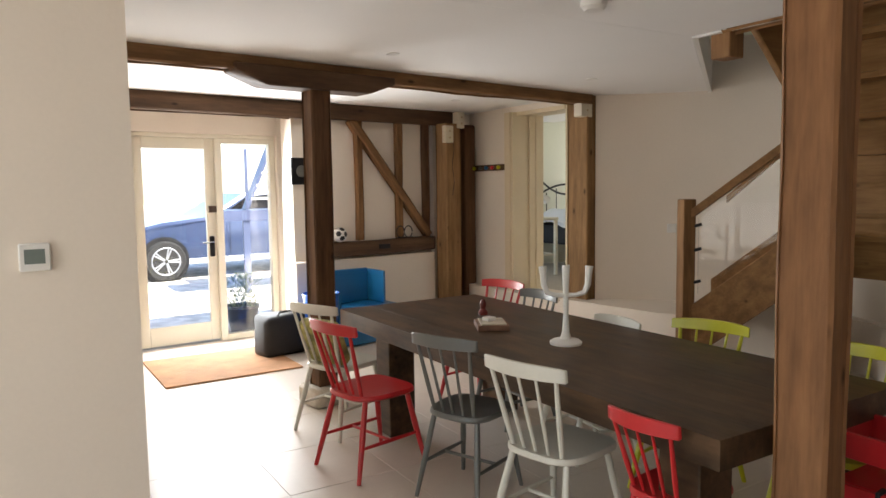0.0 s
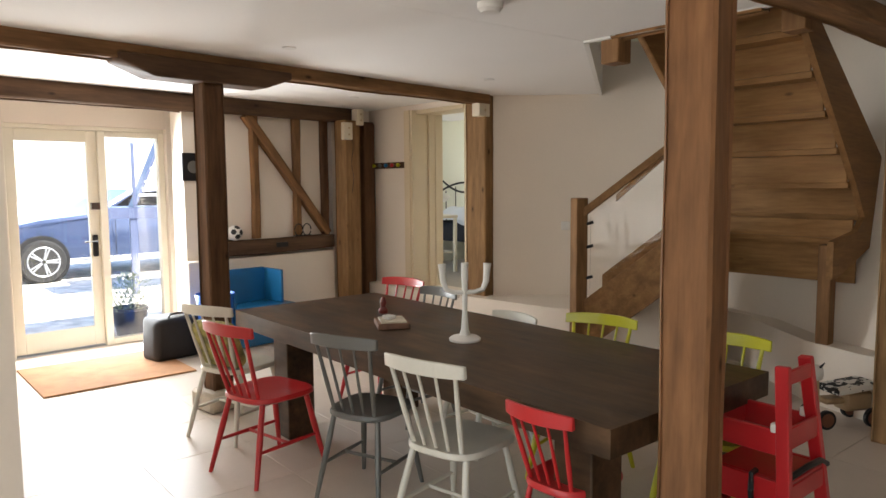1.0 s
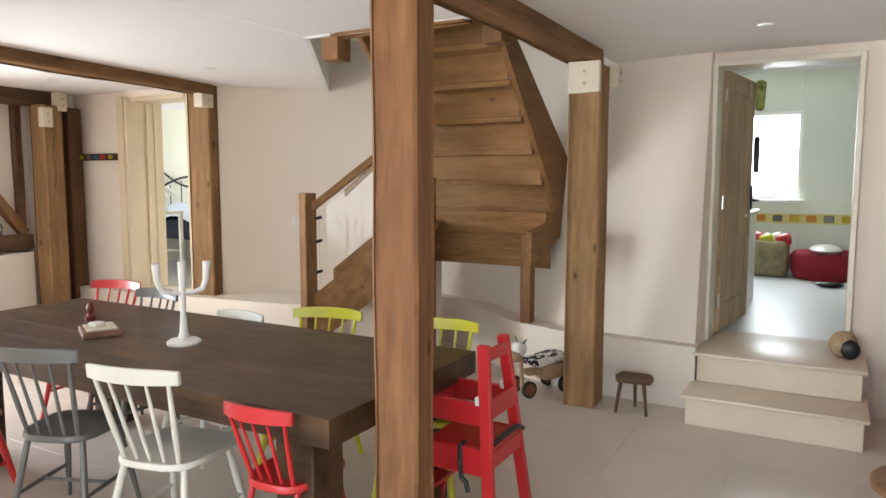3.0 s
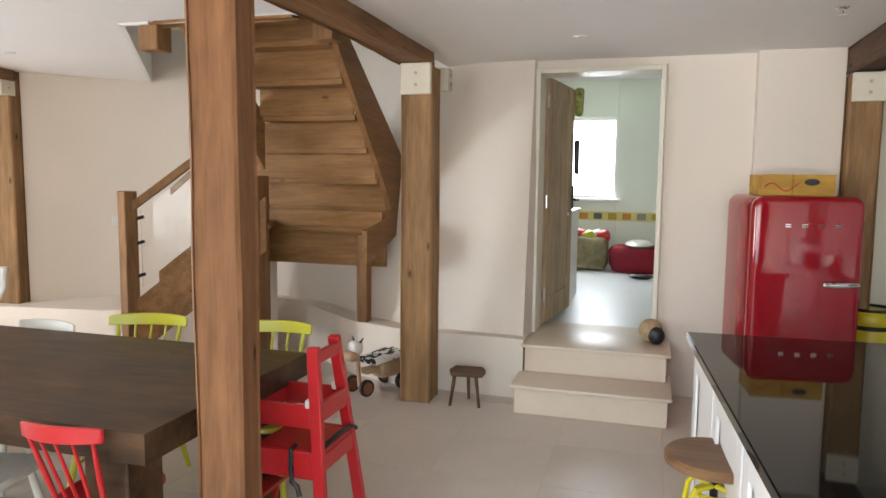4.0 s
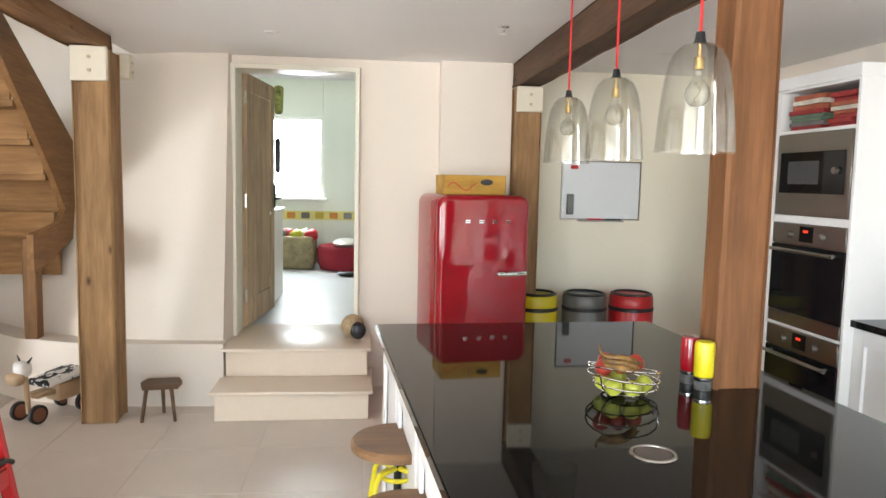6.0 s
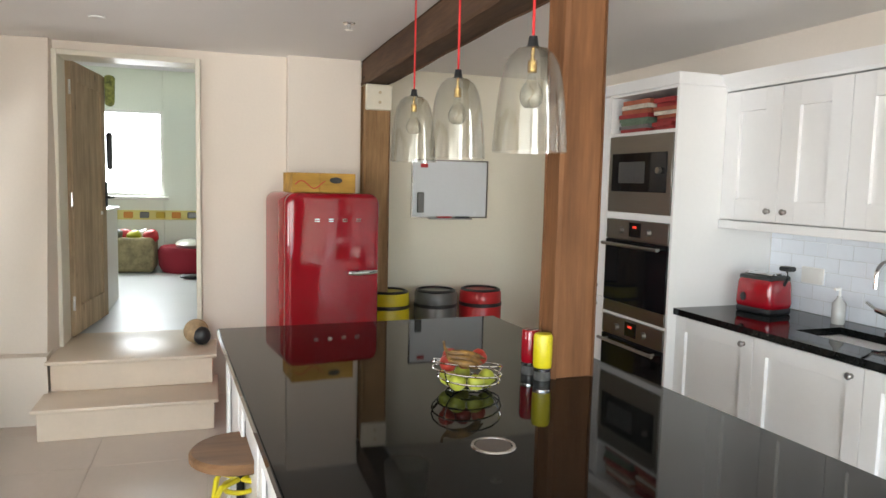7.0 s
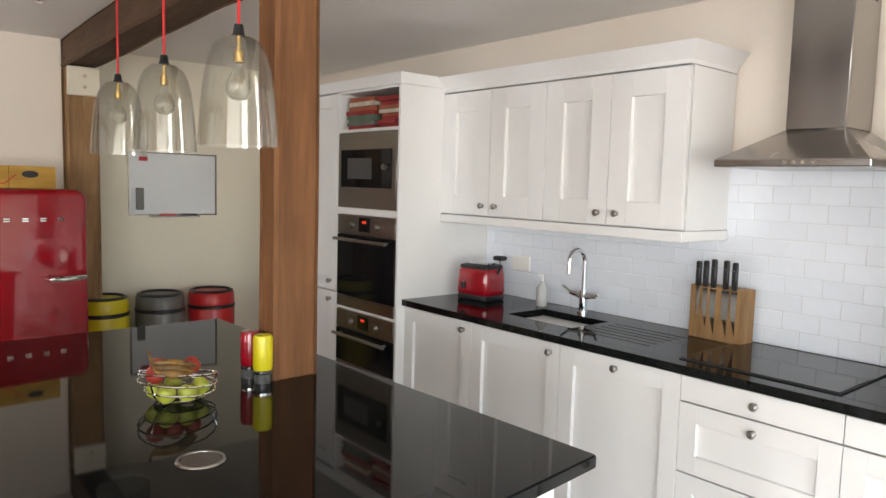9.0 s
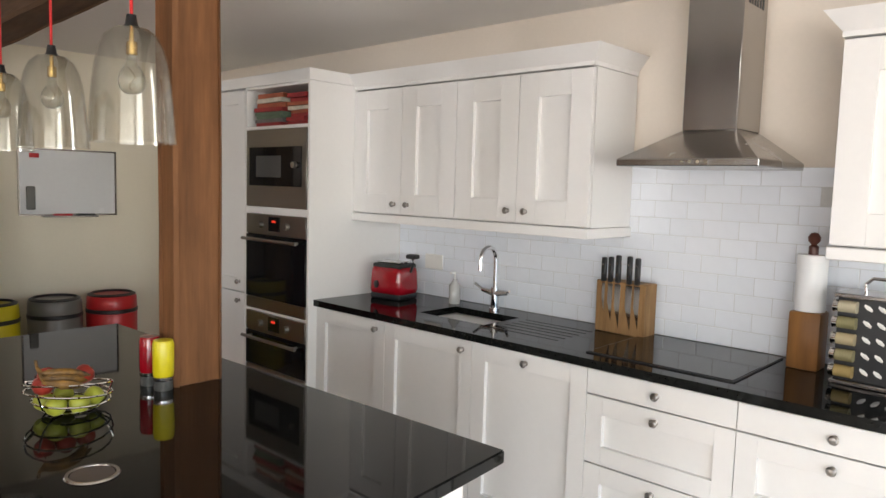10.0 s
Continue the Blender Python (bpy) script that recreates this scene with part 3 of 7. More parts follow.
# ---- hall room behind the doorway ----
bm = bmesh.new()
box(bm, 5.9, -1.2, RAISED - 0.2, 10.2, 3.4, RAISED - 0.004)
structure("floor_hall", bm, mat("pale_hall_floor", (0.70, 0.71, 0.72), 0.38, vary=0.04, scale=2, bump=0.01), "pale glossy floor of the hall room")
bm = bmesh.new()
box(bm, 10.0, -1.2, RAISED, 10.2, 1.24, 3.0)
box(bm, 10.0, 1.243, 2.38, 10.2, 2.2, 3.0)
box(bm, 10.0, 1.243, RAISED, 10.2, 2.2, 1.297)
box(bm, 10.0, 2.203, RAISED, 10.2, 3.4, 3.0)
structure("wall_hall_far", bm, MINT, "pale green wall of the hall room with a window")
bm = bmesh.new()
box(bm, 5.73, -1.4, RAISED, 10.2, -1.2, 3.0)
box(bm, 6.32, 3.4, RAISED, 10.2, 3.6, 3.0)
box(bm, 5.73, -1.197, 2.9, 9.997, 3.397, 3.0)
structure("wall_hall_sides", bm, MINT, "pale green side walls and ceiling of the hall room")
SKYGLOW = glow("bright_sky_backdrop", (0.95, 0.97, 1.0), 1.2)
bm = bmesh.new()
box(bm, 10.25, 0.4, 1.0, 10.27, 2.6, 2.7)
structure("backdrop_hall", bm, SKYGLOW, "plain bright sky outside the hall window")
w = tagged(thing("window_1", "white framed hall window with a low sill", "window"), kind="structure")
for y0, y1, z0, z1 in ((1.24, 1.28, 1.30, 2.38), (2.16, 2.2, 1.30, 2.38), (1.28, 2.16, 1.30, 1.34), (1.28, 2.16, 2.34, 2.38)):
    bm = bmesh.new()
    box(bm, 10.03, y0, z0, 10.09, y1, z1, 0.004)
    part("window_frame", bm, WHITE, w)
bm = bmesh.new()
box(bm, 9.93, 1.18, 1.255, 10.03, 2.26, 1.295, 0.008)
part("window_sill", bm, WHITE, w)
fr = tagged(thing("frieze_border", "yellow picture border strip along the hall wall", "wall border"), kind="structure")
bm = bmesh.new()
box(bm, 9.99, -1.1, 1.0, 9.998, 3.3, 1.12)
part("strip", bm, paint("pale_yellow", (0.75, 0.68, 0.25), 0.7, 0), fr)
for i in range(22):
    bm = bmesh.new()
    box(bm, 9.982, -1.05 + i * 0.19, 1.02, 9.989, -0.94 + i * 0.19, 1.10, 0.01)
    part("motif", bm, (paint("ochre", (0.55, 0.40, 0.05), 0.7, 0), GREY, paint("orange_motif", (0.6, 0.25, 0.05), 0.7, 0))[i % 3] if i < 3 else bpy.data.materials[("ochre", "grey_paint", "orange_motif")[i % 3]], fr)
# door leaf standing open
dl = thing("door_leaf", "pale oak framed door standing open into the hall", "door", m=pose(5.73, 1.60, RAISED, 0, 0, -7))
DOORW = wood("pale_weathered_oak", (0.46, 0.34, 0.22), (0.33, 0.24, 0.15), "z", 0.6, grain=12, bump=0.15)
for i in range(5):
    bm = bmesh.new()
    box(bm, 0.01 + i * 0.165, -0.04, 0.012, 0.01 + i * 0.165 + 0.1645, 0.0, 1.94, 0.001)
    part("plank", bm, DOORW, dl)
for x0, x1, z0, z1 in ((0.012, 0.12, 0.02, 1.93), (0.72, 0.828, 0.02, 1.93), (0.121, 0.719, 0.02, 0.22), (0.121, 0.719, 1.80, 1.93)):
    bm = bmesh.new()
    box(bm, x0, -0.052, z0, x1, -0.0405, z1, 0.003)
    part("frame_board", bm, DOORW, dl)
bm = bmesh.new()
tube(bm, [(0.78, -0.07, 0.98), (0.78, -0.12, 0.98), (0.70, -0.125, 0.98), (0.64, -0.12, 0.98)], 0.01)
box(bm, 0.755, -0.07, 0.90, 0.805, -0.063, 1.10, 0.003)
part("door_handle", bm, IRON, dl, "black iron lever handle")
for z in (0.25, 0.98, 1.75):
    bm = bmesh.new()
    rod(bm, (0.0, -0.045, z - 0.05), (0.0, -0.045, z + 0.05), 0.009)
    part("hinge", bm, CHROME, dl, "small pale metal hinge")
bm = bmesh.new()
for y0, y1, z0, z1 in ((1.58, 1.614, RAISED, 2.36), (0.702, 0.735, RAISED, 2.36), (0.735, 1.58, 2.325, 2.36)):
    box(bm, 5.46, y0, z0, 5.73, y1, z1, 0.004)
structure("door_1_frame", bm, JOINERY, "cream painted door lining of the hall doorway")
# cloth and strap that hang at the end of the open door
DM = pose(5.73, 1.60, RAISED, 0, 0, -7)
bm = bmesh.new()
box(bm, 0.79, -0.125, 1.71, 0.875, -0.056, 1.955, 0.025, seg=2)
for v in bm.verts:
    v.co += noise.noise_vector(v.co * 14) * 0.012
solid("hanging_cloth", bm, mat("leaf_print_cloth", (0.34, 0.36, 0.10), 0.9, vary=0.5, scale=24, fine=60, bump=0.2, dark=(0.09, 0.11, 0.04)), "green leaf-patterned cloth hung over the open door", "cloth", m=DM)
bm = bmesh.new()
box(bm, 0.81, -0.105, 1.20, 0.865, -0.056, 1.50, 0.02, seg=2)
for v in bm.verts:
    v.co += noise.noise_vector(v.co * 11) * 0.014
solid("hanging_bag", bm, SMOKED, "small dark bag hung on the open door", "bag", m=DM)
# low white cabinet, bags and shoes in the hall
cab = thing("low_cabinet", "white low cabinet against the hall wall", "cabinet", m=pose(6.95, 1.72, RAISED))
bm = bmesh.new()
box(bm, -0.5, -0.24, 0, 0.5, 0.5, 0.84, 0.006)
part("body", bm, WHITE, cab)
bm = bmesh.new()
box(bm, -0.52, -0.26, 0.841, 0.52, 0.5, 0.87, 0.006)
part("top", bm, WHITE, cab)
bm = bmesh.new()
rod(bm, (0, 0, 0), (0, 0, 0.05), 0.05, 0.06)
box(bm, -0.07, -0.06, 0.05, 0.07, 0.06, 0.12, 0.03, seg=2)
solid("desk_gadget", bm, SMOKED, "small dark gadget standing on the white cabinet", "gadget", m=pose(6.7, 1.55, RAISED + 0.871))
bm = bmesh.new()
box(bm, -0.3, -0.24, 0, 0.3, 0.24, 0.42, 0.06, seg=3)
sk = solid("storage_bag", bm, mat("jute_print", (0.27, 0.22, 0.12), 0.9, vary=0.5, scale=7, fine=30, bump=0.3), "patterned fabric storage bag full of toys", "bag", m=pose(9.6, 1.55, RAISED))
for i, c in enumerate((RED, OFFWHITE, YELLOW, RED, GREY)):
    bm = bmesh.new()
    bmesh.ops.create_icosphere(bm, subdivisions=2, radius=0.09)
    for v in bm.verts:
        v.co += noise.noise_vector(v.co * 9 + Vector((i, 0, 0))) * 0.03
    solid("soft_toy", bm, c, "small soft toy heaped in the bag", "toy", "toys in the bag", m=pose(9.45 + 0.07 * (i % 2), 1.35 + 0.1 * i, RAISED + 0.43))
bm = bmesh.new()
lathe(bm, [(0.0, 0.0), (0.36, 0.0), (0.40, 0.1), (0.41, 0.3), (0.37, 0.36), (0.2, 0.33), (0.0, 0.32)], seg=32)
solid("round_basket", bm, paint("dark_red_fabric", (0.26, 0.012, 0.025), 0.9, 0), "round red fabric basket on the hall floor", "basket", m=pose(9.5, 0.88, RAISED) @ Matrix.Diagonal((1, 1, 0.85, 1)))
bm = bmesh.new()
bmesh.ops.create_icosphere(bm, subdivisions=2, radius=0.2)
bmesh.ops.scale(bm, verts=bm.verts[:], vec=(1.6, 0.9, 0.3))
bmesh.ops.translate(bm, verts=bm.verts[:], vec=(0, 0, 0.055))
solid("pillow", bm, OFFWHITE, "pale cushion lying in the red basket", "cushion", m=pose(9.5, 0.91, RAISED + 0.28))
bm = bmesh.new()
bmesh.ops.create_icosphere(bm, subdivisions=2, radius=0.12)
bmesh.ops.scale(bm, verts=bm.verts[:], vec=(0.6, 1.2, 0.25))
bmesh.ops.translate(bm, verts=bm.verts[:], vec=(0, 0, 0.03))
solid("dark_cloth", bm, SMOKED, "dark crumpled cloth on the hall floor", "cloth", m=pose(8.7, 0.86, RAISED))
ballm = mat("straw_weave", (0.42, 0.30, 0.17), 0.8, vary=0.3, scale=25, bump=0.3)
bm = bmesh.new()
bmesh.ops.create_icosphere(bm, subdivisions=3, radius=0.085)
bl = thing("door_stop", "round brown and black door stop on the top step", "door stop", m=pose(5.42, 0.74, RAISED + 0.084))
part("ball", bm, ballm, bl)
bm = bmesh.new()
bmesh.ops.create_icosphere(bm, subdivisions=2, radius=0.06)
bmesh.ops.scale(bm, verts=bm.verts[:], vec=(0.6, 1, 1.1))
part("patch", bm, SMOKED, bl, "black patch", m=pose(-0.07, -0.04, -0.02))

# ---- bedroom behind the doorway ----
YELL = mat("pale_yellow_paint", (0.80, 0.80, 0.70), 0.85, vary=0.03, scale=1.2, bump=0.04)
bm = bmesh.new()
box(bm, 5.3, 9.0, RAISED, 8.4, 9.2, 3.0)
box(bm, 8.2, 6.0, RAISED, 8.4, 8.997, 3.0)
box(bm, 5.3, 5.95, 2.6, 8.2, 8.997, 2.7)
box(bm, 6.35, 5.9, RAISED, 8.2, 6.0, 2.6)
structure("wall_bedroom_inner", bm, YELL, "pale yellow painted bedroom walls")
bm = bmesh.new()
box(bm, 5.3, 5.9, RAISED - 0.2, 8.4, 9.2, RAISED - 0.002)
structure("floor_bedroom", bm, mat("bedroom_carpet", (0.5, 0.45, 0.38), 0.95, vary=0.1, scale=20, bump=0.2), "beige bedroom carpet")
bm = bmesh.new()
for y0, y1, x0, x1 in ((7.10, 7.177, 4.90, 5.30), (6.28, 6.32, 4.97, 5.2)):
    box(bm, x0, y0, RAISED, x1, y1, 2.36, 0.005)
box(bm, 4.96, 6.32, 2.32, 5.25, 7.10, 2.36)
box(bm, 5.12, 7.075, RAISED, 5.32, 7.099, 2.34, 0.006)
box(bm, 5.20, 7.06, RAISED, 5.24, 7.0745, 2.33, 0.003)
box(bm, 4.885, 7.13, RAISED, 4.899, 7.23, 2.36, 0.004)
structure("door_2_frame", bm, mat("yellowish_cream_paint", (0.70, 0.58, 0.40), 0.5, vary=0.04, scale=2, bump=0.02), "cream painted lining of the bedroom doorway")
bed = thing("bed", "black iron bed with white bedding, unmade", "bed", m=pose(7.3, 8.0, RAISED) @ Matrix.Diagonal((1, 1, 1.25, 1)))
bm = bmesh.new()
box(bm, -0.75, -0.95, 0.28, 0.75, 0.85, 0.5, 0.05, seg=2)
part("mattress", bm, mat("dark_bed_throw", (0.03, 0.03, 0.035), 0.9, vary=0.3, scale=10), bed, "dark bed base and throw")
bm = bmesh.new()
bmesh.ops.create_grid(bm, x_segments=24, y_segments=24, size=0.5)
for v in bm.verts:
    v.co = Vector((v.co.x * 1.6, v.co.y * 1.5, 0.55 + 0.09 * noise.noise(v.co * 5) + 0.16 * (1 - (2 * v.co.x) ** 4) * (1 - (2 * v.co.y) ** 4)))
bmesh.ops.solidify(bm, geom=bm.faces[:], thickness=0.04)
part("duvet", bm, mat("white_cotton", (0.8, 0.82, 0.86), 0.9, vary=0.03, scale=6, bump=0.1), bed, "rumpled white duvet", m=pose(0, 0.1, 0))
bm = bmesh.new()
for sx in (-1, 1):
    rod(bm, (sx * 0.76, 0.93, 0), (sx * 0.76, 0.93, 1.25), 0.02)
    lathe(bm, [(0.0, 1.25), (0.035, 1.27), (0.035, 1.30), (0.0, 1.33)], at=(sx * 0.76, 0.93, 0), seg=12)
tube(bm, [(-0.76 + 1.52 * i / 16, 0.93, 1.18 - 0.36 * math.sin(math.pi * i / 16)) for i in range(17)], 0.012)
tube(bm, [(-0.76 + 1.52 * i / 16, 0.93, 0.72 + 0.22 * math.sin(math.pi * i / 16)) for i in range(17)], 0.012)
for i in range(1, 8):
    x = -0.76 + 0.19 * i
    rod(bm, (x, 0.93, 0.3), (x, 0.93, 0.84 + 0.05 * (i % 2)), 0.007, seg=6)
part("headboard", bm, IRON, bed, "black iron headboard of curved bars")
for sx in (-1, 1):
    bm = bmesh.new()
    rod(bm, (sx * 0.7, -0.9, 0), (sx * 0.7, -0.9, 0.3), 0.02)
    part("leg", bm, IRON, bed)
ns = thing("bedside_table", "small cream bedside table with an open shelf", "bedside table", m=pose(6.02, 8.05, RAISED) @ Matrix.Diagonal((1, 1, 1.25, 1)))
bm = bmesh.new()
box(bm, -0.2, -0.2, 0.57, 0.2, 0.2, 0.60, 0.008)
part("top", bm, JOINERY, ns)
for sx in (-1, 1):
    for sy in (-1, 1):
        bm = bmesh.new()
        box(bm, sx * 0.17 - 0.02, sy * 0.17 - 0.02, 0, sx * 0.17 + 0.02, sy * 0.17 + 0.02, 0.569, 0.003)
        part("leg", bm, JOINERY, ns)
bm = bmesh.new()
box(bm, -0.15, -0.15, 0.2, 0.15, 0.15, 0.22)
part("shelf", bm, JOINERY, ns)
lampt = thing("desk_lamp", "small white angled reading lamp on the bedside table", "lamp", m=pose(6.05, 8.05, RAISED + 0.751))
bm = bmesh.new()
lathe(bm, [(0.07, 0), (0.07, 0.015), (0.012, 0.02)], seg=16)
tube(bm, [(0, 0, 0.015), (-0.05, 0, 0.14), (0.06, 0, 0.25)], 0.008)
part("arm", bm, WHITE, lampt)
bm = bmesh.new()
lathe(bm, [(0.02, 0.06), (0.035, 0.03), (0.06, -0.06)], seg=16, m=pose(0.09, 0, 0.25, 0, -50, 0))
part("shade", bm, WHITE, lampt)

# ---- front entrance ----
def fr_box(x0, y0, z0, x1, y1, z1, bevel=0.004):
    bm = bmesh.new()
    box(bm, x0, y0, z0, x1, y1, z1, bevel)
    return bm


fd = tagged(thing("door_3", "cream painted glazed front door, shut", "door", m=FR), kind="structure")
for x0, x1, z0, z1 in ((0.0, 0.09, 0.02, 2.08), (0.69, 0.78, 0.02, 2.08), (0.09, 0.69, 0.02, 0.21), (0.09, 0.69, 1.97, 2.08)):
    part("door_frame", fr_box(x0, 0.10, z0, x1, 0.15, z1), JOINERY, fd)
p = part("pane", fr_box(0.09, 0.12, 0.21, 0.69, 0.128, 1.97, 0), GLASS, fd)
p.visible_shadow = False
bm = fr_box(0.705, 0.085, 0.88, 0.755, 0.10, 1.09, 0.01)
part("handle_plate", bm, IRON, fd, "black handle plate")
bm = bmesh.new()
tube(bm, [(0.73, 0.09, 1.03), (0.73, 0.04, 1.03), (0.66, 0.035, 1.03), (0.62, 0.04, 1.03)], 0.009)
part("door_handle", bm, CHROME, fd)
part("lock_box", fr_box(0.70, 0.07, 1.33, 0.80, 0.10, 1.40, 0.005), STEEL, fd, "steel night latch box")
sl = tagged(thing("window_2", "tall clear sidelight beside the front door", "window", m=FR), kind="structure")
for x0, x1, z0, z1 in ((0.782, 0.85, 0.0, 2.08), (1.36, 1.42, 0.0, 2.08), (0.85, 1.36, 0.0, 0.06), (0.85, 1.36, 2.03, 2.08)):
    part("window_frame", fr_box(x0, 0.06, z0, x1, 0.15, z1), JOINERY, sl)
p = part("pane", fr_box(0.85, 0.12, 0.06, 1.36, 0.128, 2.03, 0), GLASS, sl)
p.visible_shadow = False
part("window_frame", fr_box(-0.017, 0.05, 2.082, 1.42, 0.15, 2.118), JOINERY, sl)
part("window_frame", fr_box(-0.05, 0.05, 0, -0.002, 0.15, 2.08), JOINERY, sl)

# timber panel wall in line with the dark beam
PN = pose(2.62, 7.66, 0, 0, 0, 7.2)
bm = bmesh.new()
box(bm, 0.0, 0.07, 0.0, 1.75, 0.3, 2.5, m=PN)
structure("wall_panel", bm, PLASTER, "cream plaster infill of the timber panel")
bm = bmesh.new()
box(bm, -0.05, -0.05, 0.0, 1.72, 0.069, 0.82, 0.01, m=PN)
structure("wall_panel_base", bm, PLASTER, "cream plastered low wall under the timber sill")
bm = bmesh.new()
box(bm, 1.78, 0.05, 0.0, 2.4, 0.3, 2.5, m=PN)
structure("wall_panel_end", bm, PLASTER, "cream plaster behind the corner post")
bm = bmesh.new()
box(bm, 4.74, 7.83, 0, 4.915, 8.1, 2.28, 0.02)
solid("dark_post", bm, DARK_OAK_Z, "dark old oak post in the corner", "post", "timber frame", m=pose(0, 0, 0))


def pn(x, y, z):
    return PN @ Vector((x, y, z))


beam_x("sill_beam", pn(0.3, 0.0, 0.92), pn(1.70, 0.0, 0.92), 0.15, 0.15, DARK_OAK_X, "old dark oak sill beam with mortice slots", 21)
# slot is not cut: a black plate stands for its shaded hollow
bm = bmesh.new()
box(bm, 0.93, -0.082, 0.90, 1.07, -0.070, 0.95, m=PN)
solid("mortice_slot", bm, IRON, "mortice slot in the sill beam, its shaded hollow a black plate", "slot")
for x0, seed in ((0.755, 22), (1.275, 23), (1.65, 24)):
    bm = bmesh.new()
    timber(bm, 1.27, 0.085, 0.10, 0.012, seed)
    solid("stud", bm, OAK_Z if x0 < 1.5 else DARK_OAK_Z, "slim brown oak stud in the plaster panel", "stud", "panel studs", m=PN @ pose(x0, 0.04, 1.0))
bm = bmesh.new()
a, b = Vector((0.655, 0.015, 2.27)), Vector((1.665, 0.015, 1.01))
timber(bm, (b - a).length, 0.11, 0.09, 0.01, 25)
solid("brace", bm, OAK_Z, "diagonal brown oak brace across the panel", "brace", "panel studs", m=PN @ axis_m(a, b))
pic = thing("framed_picture", "small dark square picture in a black frame", "picture", m=PN @ pose(0.08, 0.055, 1.60))
bm = bmesh.new()
box(bm, -0.10, -0.012, 0, 0.12, 0.012, 0.27, 0.004)
part("frame", bm, IRON, pic)
bm = bmesh.new()
lathe(bm, [(0.0, 0), (0.06, 0), (0.06, 0.004), (0, 0.004)], m=pose(0.01, -0.0125, 0.135, 90, 0, 0), seg=20)
part("medallion", bm, GREY, pic, "grey round medallion")
ballb = thing("toy_football", "small black and white toy football on the sill", "ball", m=pose(*pn(0.47, -0.03, 1.075)))
bm = bmesh.new()
bmesh.ops.create_icosphere(bm, subdivisions=3, radius=0.078)
part("ball", bm, WHITE, ballb)
for i, d in enumerate(((-0.5, -0.8, 0.2), (0.5, -0.8, 0.1), (0.0, -0.9, -0.45), (0.1, -0.6, 0.8))):
    d = Vector(d).normalized()
    bm = bmesh.new()
    lathe(bm, [(0.0, 0.0795), (0.03, 0.074)], seg=6, m=d.to_track_quat("Z", "Y").to_matrix().to_4x4())
    part("black_patch", bm, SMOKED, ballb)
orn = thing("wire_ornament", "small black wire ornament on the sill", "ornament", m=pose(*pn(1.30, -0.03, 0.997)))
for k in (-1, 1):
    bm = bmesh.new()
    tube(bm, [(k * 0.05 + 0.05 * math.cos(a * 0.5), 0, 0.07 + 0.065 * math.sin(a * 0.5)) for a in range(13)], 0.006, closed=False)
    part("wire", bm, IRON, orn)
bm = bmesh.new()
box(bm, -0.1, -0.02, 0, 0.1, 0.02, 0.012)
part("base", bm, IRON, orn)
bm = bmesh.new()
tube(bm, [(4.47 + 0.012 * math.sin(k * 0.9), 7.637 - 0.003 * (k % 2), 2.06 - 0.05 * k) for k in range(13)], 0.003, seg=6)
solid("loose_cord", bm, SMOKED, "thin dark cord hanging down the pale oak post", "cord")
# coat hooks
ck = thing("coat_rack", "dark wooden coat rack with coloured round knobs", "coat rack", m=pose(4.93, 7.58, 1.77))
bm = bmesh.new()
box(bm, -0.022, -0.33, -0.035, 0.0, 0.30, 0.035, 0.004)
part("board", bm, DARK_OAK_X, ck)
for i, c in enumerate(("lime_yellow_paint", "grey_paint", "blue_paint", "red_paint", "lime_yellow_paint")):
    bm = bmesh.new()
    lathe(bm, [(0.0, 0.045), (0.02, 0.04), (0.024, 0.025), (0.01, 0.0)], seg=14, m=pose(-0.022, 0.24 - 0.12 * i, 0, 0, -90, 0))
    part("knob", bm, bpy.data.materials[c], ck, "coloured round knob")
# beam end boxes
peg_plate("beam_end_box", 4.94, 6.03, 2.21, 2.415, 0.16, 0.10, 7, "cream connector box with two pegs on the doorway post")
peg_plate("beam_end_box", 5.17, 5.98, 2.25, 2.41, 0.07, 0.12, 7, "narrow cream connector box at the post side")
peg_plate("beam_end_box", 4.40, 7.63, 2.05, 2.24, 0.12, 0.06, 7, "cream connector box on the panel post")
peg_plate("beam_end_box", 4.59, 7.70, 2.22, 2.40, 0.10, 0.10, 7, "cream connector box under the ceiling")
peg_plate("beam_end_box", 4.745, 2.30, 2.11, 2.315, 0.215, 0.03, -90, "cream connector box with pegs on the stair post")
peg_plate("beam_end_box", 5.02, 2.24, 2.16, 2.315, 0.09, 0.2, 0, "cream connector box behind the stair post")
peg_plate("beam_end_box", 5.25, -0.50, 2.06, 2.24, 0.19, 0.03, -90, "cream connector box on the fridge post")
# thermostat, switch
th = thing("thermostat", "white wall thermostat with a grey-green display", "thermostat", m=pose(0.225, 3.40, 1.355))
bm = bmesh.new()
box(bm, -0.043, -0.022, -0.043, 0.043, 0, 0.043, 0.004)
part("case", bm, WHITE, th)
bm = bmesh.new()
box(bm, -0.028, -0.0245, -0.02, 0.028, -0.0223, 0.025)
part("display", bm, mat("lcd", (0.16, 0.19, 0.17), 0.2, bump=0), th, "grey-green display")
sw = thing("light_switch", "white double light switch on the curved wall", "switch", m=pose(5.605, 5.509, 1.13, 0, 0, -41))
bm = bmesh.new()
box(bm, -0.043, -0.012, -0.043, 0.043, 0, 0.043, 0.004)
part("plate", bm, WHITE, sw)
for sx in (-1, 1):
    bm = bmesh.new()
    box(bm, sx * 0.018 - 0.008, -0.017, -0.014, sx * 0.018 + 0.008, -0.0125, 0.014, 0.002)
    part("rocker", bm, WHITE, sw)
